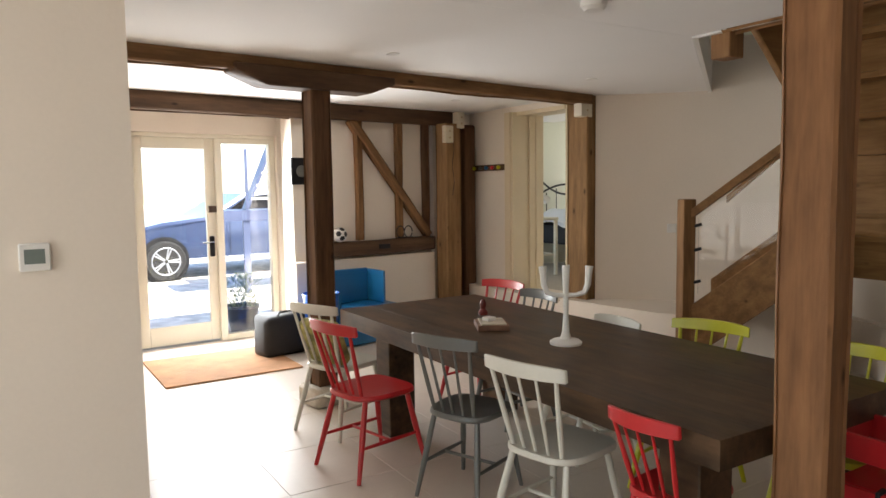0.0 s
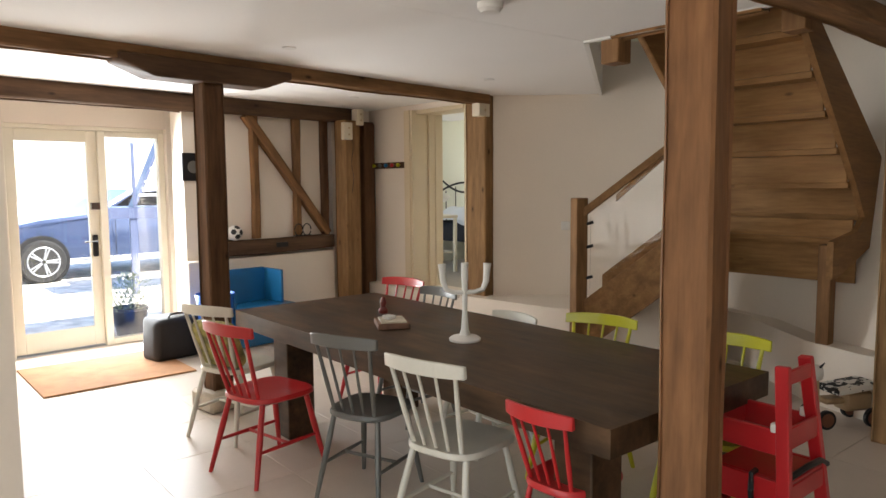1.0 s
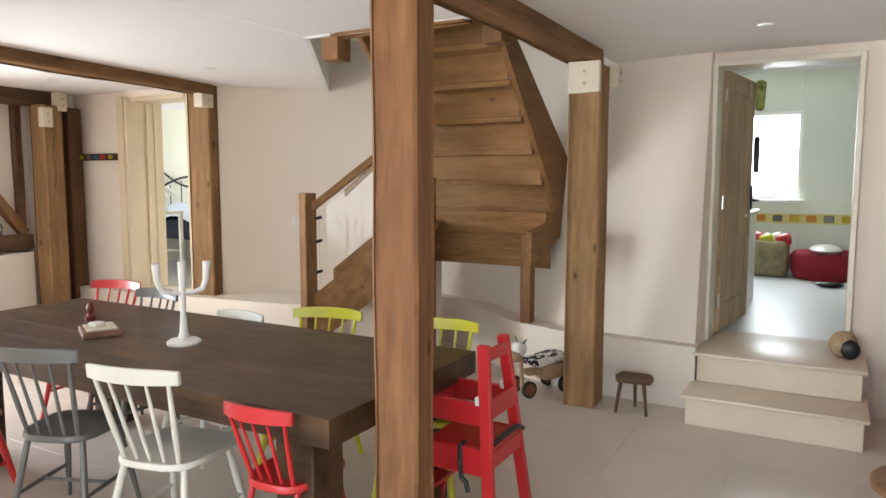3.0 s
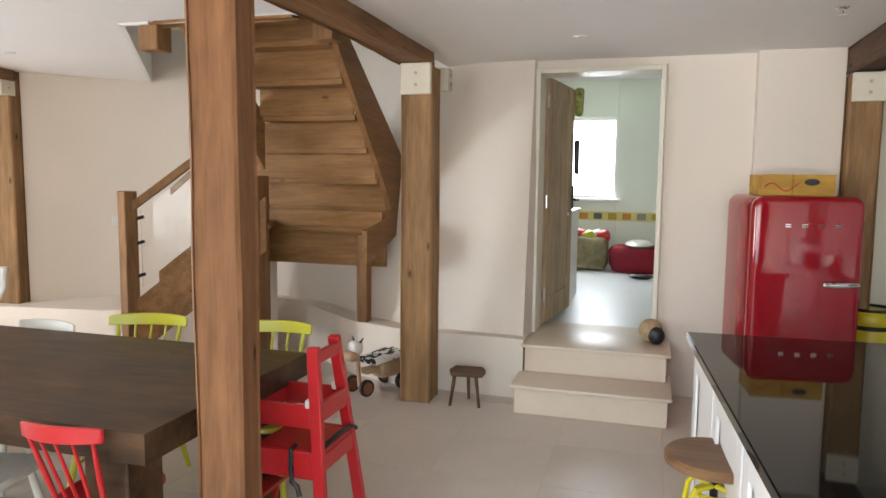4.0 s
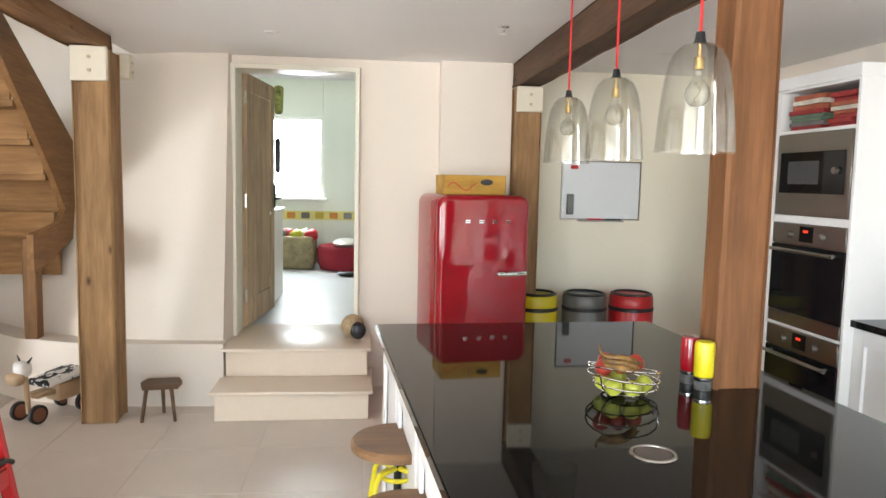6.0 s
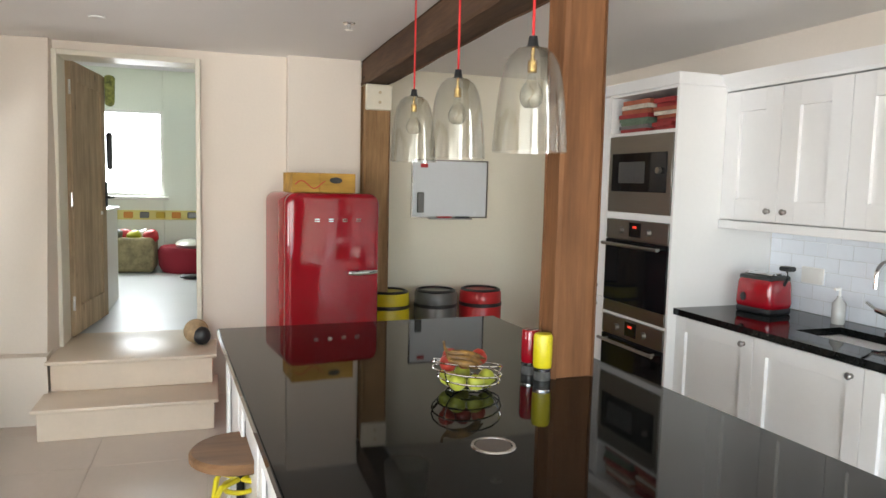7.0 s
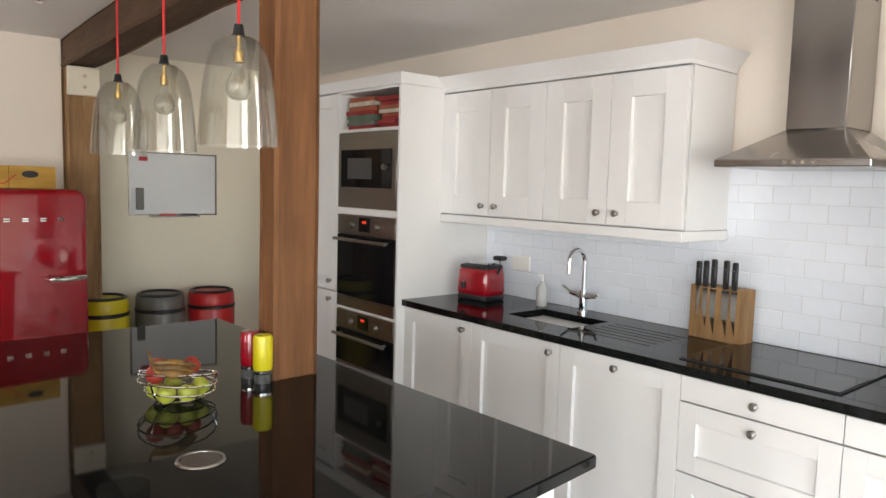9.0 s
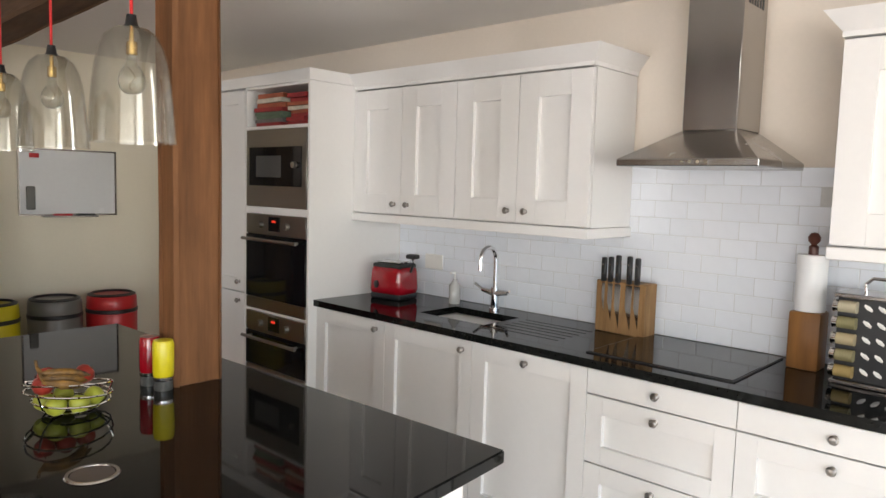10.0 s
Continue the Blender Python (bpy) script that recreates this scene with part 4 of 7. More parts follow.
# ceiling fittings
DLM = glow("downlight_lens", (1, 0.97, 0.9), 0.1)
for x, y in ((2.34, 5.01), (4.29, 5.23), (4.04, 6.91), (4.65, 1.22), (4.84, -1.32)):
    t = thing("downlight", "small round recessed white ceiling downlight", "downlight", "ceiling downlights", m=pose(x, y, C))
    bm = bmesh.new()
    lathe(bm, [(0.028, -0.003), (0.042, -0.006), (0.045, 0.0)], seg=24)
    part("bezel", bm, WHITE, t)
    bm = bmesh.new()
    lathe(bm, [(0.0, -0.001), (0.027, -0.002)], seg=20)
    part("lens", bm, DLM, t)
t = thing("smoke_alarm", "round white smoke alarm on the ceiling", "smoke alarm", m=pose(2.58, 3.42, C))
bm = bmesh.new()
lathe(bm, [(0.0, -0.045), (0.045, -0.044), (0.055, -0.03), (0.062, -0.028), (0.064, 0.0)], seg=28)
part("case", bm, WHITE, t)
t = thing("sprinkler_head", "small chrome sprinkler head on the ceiling", "sprinkler", m=pose(4.23, -0.1, C))
bm = bmesh.new()
lathe(bm, [(0.035, 0.0), (0.03, -0.006), (0.012, -0.008), (0.01, -0.03), (0.022, -0.034), (0.022, -0.037), (0.0, -0.037)], seg=20)
part("head", bm, CHROME, t)
# ---- chairs ----
def chair(name, paint_m, label, group="chairs round the table", hs=1.0, sh=None):
    """A spindle-back chair that faces +x; origin on the floor under the seat."""
    sh = sh or hs
    t = thing(name, label, "chair", group)
    bm = bmesh.new()   # saddle seat, rounded
    pts = []
    for i in range(28):
        a = 2 * math.pi * i / 28
        c, s = math.cos(a), math.sin(a)
        pts.append((0.205 * math.copysign(abs(c) ** 0.55, c), (0.20 + 0.025 * c) * math.copysign(abs(s) ** 0.55, s)))
    rings = []
    for k, (sc, z) in enumerate(((0.93, 0.412), (1.0, 0.422), (1.0, 0.436), (0.97, 0.445), (0.6, 0.439), (0.25, 0.435))):
        rings.append([bm.verts.new((x * sc, y * sc, z * sh)) for x, y in pts])
    for a, b in zip(rings, rings[1:]):
        for i in range(28):
            j = (i + 1) % 28
            bm.faces.new((a[i], a[j], b[j], b[i]))
    bm.faces.new(rings[0][::-1])
    bm.faces.new(rings[-1])
    part("seat", bm, paint_m, t)
    feet = {}
    for sx in (-1, 1):
        for sy in (-1, 1):
            top, foot = Vector((sx * 0.145, sy * 0.14, 0.415 * sh)), Vector((sx * 0.225 - (0.02 if sx < 0 else 0), sy * 0.20, 0))
            feet[sx, sy] = (top, foot)
            bm = bmesh.new()
            mid = foot.lerp(top, 0.55)
            tube(bm, [foot, mid, top], [0.0115, 0.0175, 0.0145], seg=12)
            part("leg", bm, paint_m, t)

    def at(sx, sy, k):
        return feet[sx, sy][1].lerp(feet[sx, sy][0], k)
    for a, b in ((at(-1, -1, 0.42), at(1, -1, 0.42)), (at(-1, 1, 0.42), at(1, 1, 0.42))):
        bm = bmesh.new()
        tube(bm, [a, a.lerp(b, 0.5), b], [0.008, 0.0115, 0.008], seg=10)
        part("stretcher", bm, paint_m, t)
    bm = bmesh.new()
    a, b = (at(-1, -1, 0.42) + at(1, -1, 0.42)) / 2, (at(-1, 1, 0.42) + at(1, 1, 0.42)) / 2
    tube(bm, [a, b], 0.009, seg=10)
    part("stretcher", bm, paint_m, t)

    def rail_x(u):
        return -0.285 + 0.045 * (u * u)      # the rail bows back in the middle
    bm = bmesh.new()
    n = 14
    prof = []
    for i in range(n + 1):
        u = -1 + 2 * i / n
        h = 0.062 * hs - 0.010 * abs(u) ** 3
        x, y, z = rail_x(u), 0.21 * u, 0.788 * hs
        prof.append([bm.verts.new((x + dx, y, z + dz)) for dx, dz in ((-0.012, -0.002), (0.008, 0.0), (0.002, h), (-0.016, h))])
    for a, b in zip(prof, prof[1:]):
        for k in range(4):
            j = (k + 1) % 4
            bm.faces.new((a[k], a[j], b[j], b[k]))
    bm.faces.new(prof[0][::-1])
    bm.faces.new(prof[-1])
    bmesh.ops.bevel(bm, geom=[e for e in bm.edges if not e.is_boundary], offset=0.003, segments=1, affect="EDGES")
    part("top_rail", bm, paint_m, t)
    for i in range(5):
        u = (-0.82, -0.41, 0, 0.41, 0.82)[i]
        a, b = Vector((-0.165 + 0.01 * u * u, 0.155 * u, 0.435 * sh)), Vector((rail_x(u) - 0.002, 0.205 * u, 0.795 * hs))
        bm = bmesh.new()
        r = 0.0115 if abs(u) > 0.8 else 0.0078
        tube(bm, [a, a.lerp(b, 0.4), b], [r * 0.9, r * 1.15, r * 0.8], seg=8)
        part("spindle", bm, paint_m, t)
    return t


def put_chair(ob, rail, yaw, dist=0.275):
    """Places a chair so that its back rail stands at rail."""
    a = radians(yaw)
    return pose(rail[0] + dist * math.cos(a), rail[1] + dist * math.sin(a), 0, 0, 0, yaw)


c = chair("dining_chair", RED, "red painted spindle-back wooden chair at the table")
c.matrix_basis = put_chair(c, (1.575, 4.36), 12)
copy_thing(c, put_chair(c, (3.33, 5.14), 191))
c = chair("dining_chair", GREY, "dark grey painted spindle-back wooden chair at the table")
c.matrix_basis = put_chair(c, (1.85, 3.70), 22)
c.scale = (0.88, 0.92, 1.0)
copy_thing(c, put_chair(c, (3.24, 4.57), 180))
c = chair("dining_chair", OFFWHITE, "off-white painted spindle-back wooden chair at the table")
c.matrix_basis = put_chair(c, (1.885, 3.11), 13)
copy_thing(c, put_chair(c, (1.71, 4.98), 22))
copy_thing(c, put_chair(c, (3.26, 3.88), 176)).scale = (0.95, 0.95, 0.9)
c = chair("dining_chair", YELLOW, "lime yellow painted spindle-back wooden chair at the table", hs=0.97)
c.matrix_basis = put_chair(c, (3.33, 3.30), 194)
copy_thing(c, put_chair(c, (3.38, 2.60), 194))
c = chair("small_chair", RED, "small red spindle-back chair pushed under the table end", hs=0.93, sh=1.06)
c.matrix_basis = put_chair(c, (1.925, 2.55), 4)
c.scale = (0.85, 0.72, 0.97)
cu = thing("cushion", "patterned yellow and green square cushion on the white chair", "cushion", m=pose(1.83, 5.04, 0.575, 0, -22, 22))
bm = bmesh.new()
box(bm, -0.05, -0.16, -0.14, 0.05, 0.16, 0.17, 0.045, seg=3)
part("cover", bm, mat("cushion_print", (0.42, 0.36, 0.12), 0.9, vary=0.6, scale=14, fine=40, bump=0.2, dark=(0.10, 0.11, 0.05)), cu)

# high chair
hc = thing("high_chair", "glossy red wooden high chair with a black strap", "high chair")


def slat(name, a, b, w, d, material=RED, parent=hc, spin=0.0, label=""):
    a, b = Vector(a), Vector(b)
    bm = bmesh.new()
    box(bm, -w / 2, -d / 2, 0, w / 2, d / 2, (b - a).length, 0.004)
    ax = (b - a).normalized()
    y = Vector((0, 1, 0)) if abs(ax.y) < 0.9 else Vector((0, 0, 1))
    x = y.cross(ax).normalized()
    m = Matrix.Translation(a) @ Matrix((x, ax.cross(x), ax)).transposed().to_4x4()
    return part(name, bm, material, parent, label, m=m)


HCL, HCR = (2.72, 2.03, 0.885), (2.94, 2.045, 0.885)
HCLB, HCRB = (2.69, 1.975, 0.0), (3.11, 1.985, 0.0)


def hc_at(side, z):
    """A point on the rear leg of one side of the high chair at a height."""
    a, b = (Vector(HCLB), Vector(HCL)) if side < 0 else (Vector(HCRB), Vector(HCR))
    return a.lerp(b, z / 0.885)


for side, sx in ((-1, -0.01), (1, 0.03)):
    b0, t0 = hc_at(side, 0), hc_at(side, 0.885)
    slat("rear_leg", b0, t0, 0.032, 0.05)
    f = hc_at(side, 0.44)
    slat("front_leg", (f.x + sx, f.y + 0.42, 0.0), (f.x, f.y + 0.27, 0.60), 0.03, 0.045)
    p = hc_at(side, 0.62)
    slat("arm_rail", (p.x, p.y - 0.01, 0.60), (p.x, p.y + 0.30, 0.60), 0.02, 0.095)
    p = hc_at(side, 0.42)
    slat("side_rail", (p.x, p.y - 0.01, 0.40), (p.x, p.y + 0.30, 0.40), 0.02, 0.115)
    p = hc_at(side, 0.65)
    bm = bmesh.new()
    box(bm, p.x - 0.014, p.y + 0.012, 0.635, p.x + 0.014, p.y + 0.045, 0.672, 0.005)
    part("fixing_block", bm, WHITE, hc, "white plastic fixing block")
for nm, z, w, dy in (("backrest", 0.835, 0.055, 0.0), ("cross_rail", 0.61, 0.085, 0.0), ("cross_rail", 0.40, 0.075, 0.0), ("cross_rail", 0.60, 0.085, 0.29)):
    a, b = hc_at(-1, z), hc_at(1, z)
    slat(nm, (a.x + 0.012, a.y + dy, z), (b.x - 0.012, a.y + dy, z), w, 0.016)
a, b = hc_at(-1, 0.45), hc_at(1, 0.45)
bm = bmesh.new()
box(bm, a.x + 0.012, a.y - 0.01, 0.44, b.x - 0.012, a.y + 0.29, 0.457, 0.004)
part("seat", bm, RED, hc)
slat("foot_rest", (a.x, a.y + 0.34, 0.2), (b.x, a.y + 0.34, 0.2), 0.02, 0.08)
bm = bmesh.new()
tube(bm, [(a.x + 0.05, a.y + 0.0, 0.465), ((a.x + b.x) / 2, a.y - 0.015, 0.485), (b.x - 0.02, a.y - 0.005, 0.47), (b.x + 0.025, a.y - 0.01, 0.445)], 0.012, seg=8)
part("strap", bm, SMOKED, hc, "black webbing strap")
bm = bmesh.new()
tube(bm, [(a.x + 0.03, a.y + 0.12, 0.463), (a.x - 0.005, a.y + 0.12, 0.46), (a.x - 0.018, a.y + 0.115, 0.40), (a.x - 0.018, a.y + 0.11, 0.33), (a.x - 0.012, a.y + 0.09, 0.31), (a.x - 0.012, a.y + 0.08, 0.27)], 0.011, seg=8)
part("strap", bm, SMOKED, hc, "black webbing strap")

# ---- table things ----
ch = thing("candle_holder", "white three-armed metal candle holder on the table", "candle holder", m=pose(2.585, 3.62, 0.735, 0, 0, -33))
bm = bmesh.new()
lathe(bm, [(0.0, 0.0), (0.082, 0.0), (0.084, 0.012), (0.07, 0.022), (0.03, 0.03), (0.02, 0.06), (0.013, 0.16), (0.014, 0.25), (0.016, 0.30), (0.02, 0.41), (0.012, 0.41), (0.011, 0.35), (0.0, 0.35)], seg=28)
part("stem", bm, WHITE, ch)
for sx in (-1, 1):
    bm = bmesh.new()
    tube(bm, [(0, 0, 0.255), (sx * 0.05, 0, 0.255), (sx * 0.095, 0, 0.268), (sx * 0.113, 0, 0.31), (sx * 0.116, 0, 0.36), (sx * 0.12, 0, 0.405)], [0.012, 0.012, 0.014, 0.016, 0.017, 0.021], seg=14)
    part("arm", bm, WHITE, ch)
bk = thing("boxed_book", "thick worn paperback lying on the table", "book", m=pose(2.52, 4.19, 0.735, 0, 0, -28))
bm = bmesh.new()
box(bm, -0.09, -0.11, 0, 0.09, 0.11, 0.032, 0.002)
part("cover", bm, mat("brown_cover", (0.24, 0.13, 0.08), 0.6, vary=0.3, scale=9), bk)
bm = bmesh.new()
box(bm, -0.07, -0.10, 0.0325, 0.075, 0.09, 0.04, 0.001)
part("page", bm, mat("old_paper", (0.62, 0.56, 0.45), 0.8, vary=0.15, scale=9), bk, "pale printed sheet on top")
bm = bmesh.new()
box(bm, -0.03, -0.03, 0, 0.03, 0.03, 0.022, 0.004)
solid("small_tin", bm, WHITE, "small pale tin lying on the book", "tin", m=pose(2.51, 4.20, 0.7755, 0, 0, 10))
fig = thing("toy_figure", "small dark red toy on the table", "toy", m=pose(2.72, 4.56, 0.735))
bm = bmesh.new()
lathe(bm, [(0.03, 0.0), (0.032, 0.02), (0.015, 0.04), (0.022, 0.07), (0.012, 0.10), (0.0, 0.105)], seg=14)
part("body", bm, mat("dark_red_plastic", (0.16, 0.02, 0.015), 0.35), fig)

# ---- fridge ----
fg = thing("fridge", "glossy red retro fridge with rounded corners and chrome handle", "fridge", m=pose(4.765, -0.12, 0, 0, 0, 9))


def rounded_slab(bm, w, h, x0, x1, r, z0=0.0, seg=8):
    """A plate in the y-z plane with rounded corners, from x0 to x1, its front edge softened."""
    out = []
    for cy, cz, a0 in ((w / 2 - r, z0 + h - r, 0), (-w / 2 + r, z0 + h - r, 90), (-w / 2 + r, z0 + r, 180), (w / 2 - r, z0 + r, 270)):
        for i in range(seg + 1):
            a = radians(a0 + 90 * i / seg)
            out.append((cy, cz, math.cos(a), math.sin(a)))
    rings = []
    for x, inset in ((x1, 0), (x0 + 0.035, 0.0), (x0 + 0.015, 0.006), (x0 + 0.004, 0.018), (x0, 0.034)):
        rings.append([bm.verts.new((x, cy + (r - inset) * ca, cz + (r - inset) * sa)) for cy, cz, ca, sa in out])
    n = len(out)
    for a, b in zip(rings, rings[1:]):
        for i in range(n):
            j = (i + 1) % n
            bm.faces.new((a[i], a[j], b[j], b[i]))
    bm.faces.new(rings[0])
    bm.faces.new(rings[-1][::-1])


bm = bmesh.new()
rounded_slab(bm, 0.62, 1.40, 0.075, 0.57, 0.07, 0.075)
part("body", bm, CARRED, fg)
bm = bmesh.new()
rounded_slab(bm, 0.62, 1.385, 0.0, 0.07, 0.07, 0.09)
part("door", bm, CARRED, fg)
bm = bmesh.new()
tube(bm, [(0.0, -0.075, 0.965), (-0.045, -0.085, 0.965), (-0.055, -0.14, 0.965), (-0.05, -0.22, 0.967), (-0.04, -0.275, 0.968)], [0.012, 0.015, 0.018, 0.017, 0.012], seg=12)
part("handle", bm, CHROME, fg, "chrome bar handle")
for i in range(4):   # plain chrome badge bars
    y = 0.118 - 0.092 * i
    bm = bmesh.new()
    box(bm, -0.006, y - 0.016, 1.293, 0.0, y + 0.016, 1.300, 0.001)
    box(bm, -0.006, y - 0.016, 1.306, 0.0, y + 0.016, 1.313, 0.001)
    part("badge", bm, CHROME, fg, "small chrome badge bar")
for sy in (-1, 1):
    for x in (0.1, 0.5):
        bm = bmesh.new()
        rod(bm, (x, sy * 0.22, 0), (x, sy * 0.22, 0.08), 0.025)
        part("foot", bm, SMOKED, fg)
crate = thing("wooden_crate", "yellow-brown wooden bottle crate with hand holes on the fridge", "crate", m=pose(5.0, -0.035, 1.476, 0, 0, 6) @ Matrix.Diagonal((1, 0.88, 1, 1)))
CRW = wood("yellow_crate_wood", (0.55, 0.33, 0.07), (0.38, 0.20, 0.04), "y", 0.6, grain=10, bump=0.15)
for x in (-0.14, 0.14):
    bm = bmesh.new()
    box(bm, x - 0.008, -0.25, 0, x + 0.008, 0.02, 0.125, 0.002)
    box(bm, x - 0.008, 0.021, 0, x + 0.008, 0.22, 0.125, 0.002)
    part("side_board", bm, CRW, crate)
for y in (-0.24, 0.21):
    bm = bmesh.new()
    box(bm, -0.131, y - 0.008, 0, 0.131, y + 0.008, 0.125, 0.002)
    part("end_board", bm, CRW, crate)
bm = bmesh.new()
box(bm, -0.131, -0.231, 0.0, 0.131, 0.201, 0.012)
part("base_board", bm, CRW, crate)
# hole is not cut: a black disc paints the shade inside it
bm = bmesh.new()
lathe(bm, [(0.0, 0), (0.02, 0), (0.02, 0.002), (0, 0.002)], m=Matrix.Translation((-0.149, -0.10, 0.08)) @ Matrix.Diagonal((1, 2.4, 1, 1)) @ pose(0, 0, 0, 0, -90, 0), seg=20)
part("hand_hole", bm, SMOKED, crate, "oval hand hole, its shaded inside a black disc")
bm = bmesh.new()
tube(bm, [(-0.149, 0.20 - 0.022 * i, 0.05 + 0.025 * math.sin(i * 0.75)) for i in range(11)], 0.0035, seg=6)
part("red_stripe", bm, RED, crate, "faded red painted flourish")

# ---- whiteboard and bins ----
wb = thing("whiteboard", "white magnetic board in a thin metal frame on the wall", "whiteboard", m=pose(5.66, -1.18, 1.29))
bm = bmesh.new()
box(bm, -0.016, -0.31, 0.0, -0.002, 0.31, 0.44, 0.002)
part("board", bm, mat("whiteboard_enamel", (0.75, 0.77, 0.79), 0.25, vary=0.03, scale=2, bump=0), wb)
for y0, y1, z0, z1 in ((-0.32, -0.311, -0.01, 0.45), (0.311, 0.32, -0.01, 0.45), (-0.311, 0.311, -0.01, -0.001), (-0.311, 0.311, 0.441, 0.45)):
    bm = bmesh.new()
    box(bm, -0.02, y0, z0, 0, y1, z1, 0.001)
    part("frame", bm, STEEL, wb)
bm = bmesh.new()
box(bm, -0.06, -0.18, -0.022, 0.0, 0.18, -0.011, 0.003)
part("pen_tray", bm, STEEL, wb)
for y, c in ((0.05, RED), (-0.1, SMOKED)):
    bm = bmesh.new()
    rod(bm, (-0.04, y - 0.06, -0.004), (-0.04, y + 0.06, -0.004), 0.007)
    part("marker_pen", bm, c, wb)
bm = bmesh.new()
box(bm, -0.04, 0.22, 0.03, -0.0165, 0.275, 0.19, 0.006)
part("eraser", bm, GREY, wb, "grey board eraser")
bm = bmesh.new()
box(bm, -0.03, 0.19, 0.385, -0.0165, 0.25, 0.415, 0.004)
part("magnet", bm, RED, wb, "red magnet")
for y, cm, cn in ((-0.615, paint("bin_yellow", (0.62, 0.52, 0.01)), "yellow"), (-0.99, GREY, "dark grey"), (-1.355, RED, "red")):
    t = thing("kitchen_bin", "tall round %s kitchen bin with a black band" % cn, "bin", "row of bins", m=pose(5.36, y, 0) @ Matrix.Diagonal((1.08, 1.08, 1.055, 1)))
    bm = bmesh.new()
    lathe(bm, [(0.0, 0.0), (0.145, 0.0), (0.15, 0.02), (0.152, 0.585), (0.15, 0.59)], seg=36)
    part("body", bm, cm, t)
    bm = bmesh.new()
    lathe(bm, [(0.15, 0.588), (0.155, 0.592), (0.155, 0.612), (0.15, 0.616)], seg=36)
    part("band", bm, SMOKED, t, "black rubber band")
    bm = bmesh.new()
    lathe(bm, [(0.15, 0.612), (0.152, 0.62), (0.148, 0.69), (0.14, 0.70)], seg=36)
    part("collar", bm, cm, t)
    bm = bmesh.new()
    lathe(bm, [(0.14, 0.695), (0.143, 0.706), (0.125, 0.715), (0.118, 0.70), (0.0, 0.69)], seg=36)
    part("lid", bm, SMOKED, t, "black swing lid")

# ---- pendants ----
PG = mat("silvered_glass", (0.72, 0.72, 0.70), 0.08, vary=0.03, scale=6, bump=0.02, rough_vary=0.05)
n, l = PG.node_tree.nodes, PG.node_tree.links
b = n["Principled BSDF"]
gl = n.new("ShaderNodeBsdfTransparent")
gl.inputs[0].default_value = (0.95, 0.95, 0.93, 1)
mx = n.new("ShaderNodeMixShader")
lw = n.new("ShaderNodeLayerWeight")
lw.inputs[0].default_value = 0.3
mrg = n.new("ShaderNodeMapRange")
mrg.inputs[3].default_value, mrg.inputs[4].default_value = 0.07, 0.42
l.new(lw.outputs["Facing"], mrg.inputs[0])
l.new(mrg.outputs[0], mx.inputs[0])
b.inputs["Metallic"].default_value = 1.0
l.new(gl.outputs[0], mx.inputs[1])
l.new(b.outputs[0], mx.inputs[2])
l.new(mx.outputs[0], n["Material Output"].inputs[0])
BULB = PG.copy()
BULB.name = "bulb_glass"
for q in BULB.node_tree.nodes:
    if q.type == "MAP_RANGE" and q.inputs[3].default_value < 0.08:
        q.inputs[3].default_value, q.inputs[4].default_value = 0.10, 0.5
    if q.type == "BSDF_TRANSPARENT":
        q.inputs[0].default_value = (0.99, 0.99, 0.97, 1)
BRASS = mat("brass", (0.75, 0.52, 0.2), 0.25, 1.0, bump=0)
CORD = mat("red_cord", (0.62, 0.03, 0.03), 0.8, vary=0.1, scale=200, bump=0.1)
prof = [(0.018, 0.305), (0.045, 0.298), (0.066, 0.28), (0.081, 0.25), (0.091, 0.21), (0.098, 0.16), (0.104, 0.10), (0.108, 0.05), (0.111, 0.0)]
for x in (2.2, 2.87, 3.5):
    t = thing("pendant_lamp", "bell-shaped glass pendant lamp on a red cord", "pendant lamp", "pendants over the island", m=pose(x, -0.28, 1.652))
    bm = bmesh.new()
    lathe(bm, prof + [(r - 0.003, z) for r, z in prof[::-1][:-1]], seg=40)
    bm.faces.ensure_lookup_table()
    part("shade", bm, PG, t, "clear slightly silvered glass bell")
    bm = bmesh.new()
    lathe(bm, [(0.0, 0.335), (0.012, 0.335), (0.016, 0.31), (0.02, 0.304), (0.0, 0.302)], seg=16)
    part("cap", bm, SMOKED, t)
    bm = bmesh.new()
    rod(bm, (0, 0, 0.335), (0, 0, C - 1.652), 0.0045, seg=8)
    part("cord", bm, CORD, t, "red fabric cord")
    bm = bmesh.new()
    lathe(bm, [(0.0, 0.302), (0.006, 0.302), (0.006, 0.268), (0.014, 0.264), (0.014, 0.232), (0.0, 0.230)], seg=16)
    part("socket", bm, BRASS, t, "brass lamp socket")
    bm = bmesh.new()
    lathe(bm, [(0.012, 0.230), (0.013, 0.21), (0.022, 0.197), (0.031, 0.182), (0.035, 0.163), (0.031, 0.143), (0.019, 0.131), (0.0, 0.128)], seg=20)
    part("bulb", bm, BULB, t, "clear globe bulb")
    bm = bmesh.new()
    tube(bm, [(0.008 * math.cos(k), 0.008 * math.sin(k), 0.14 + 0.008 * k) for k in range(8)], 0.0012, seg=5)
    part("filament", bm, BRASS, t)

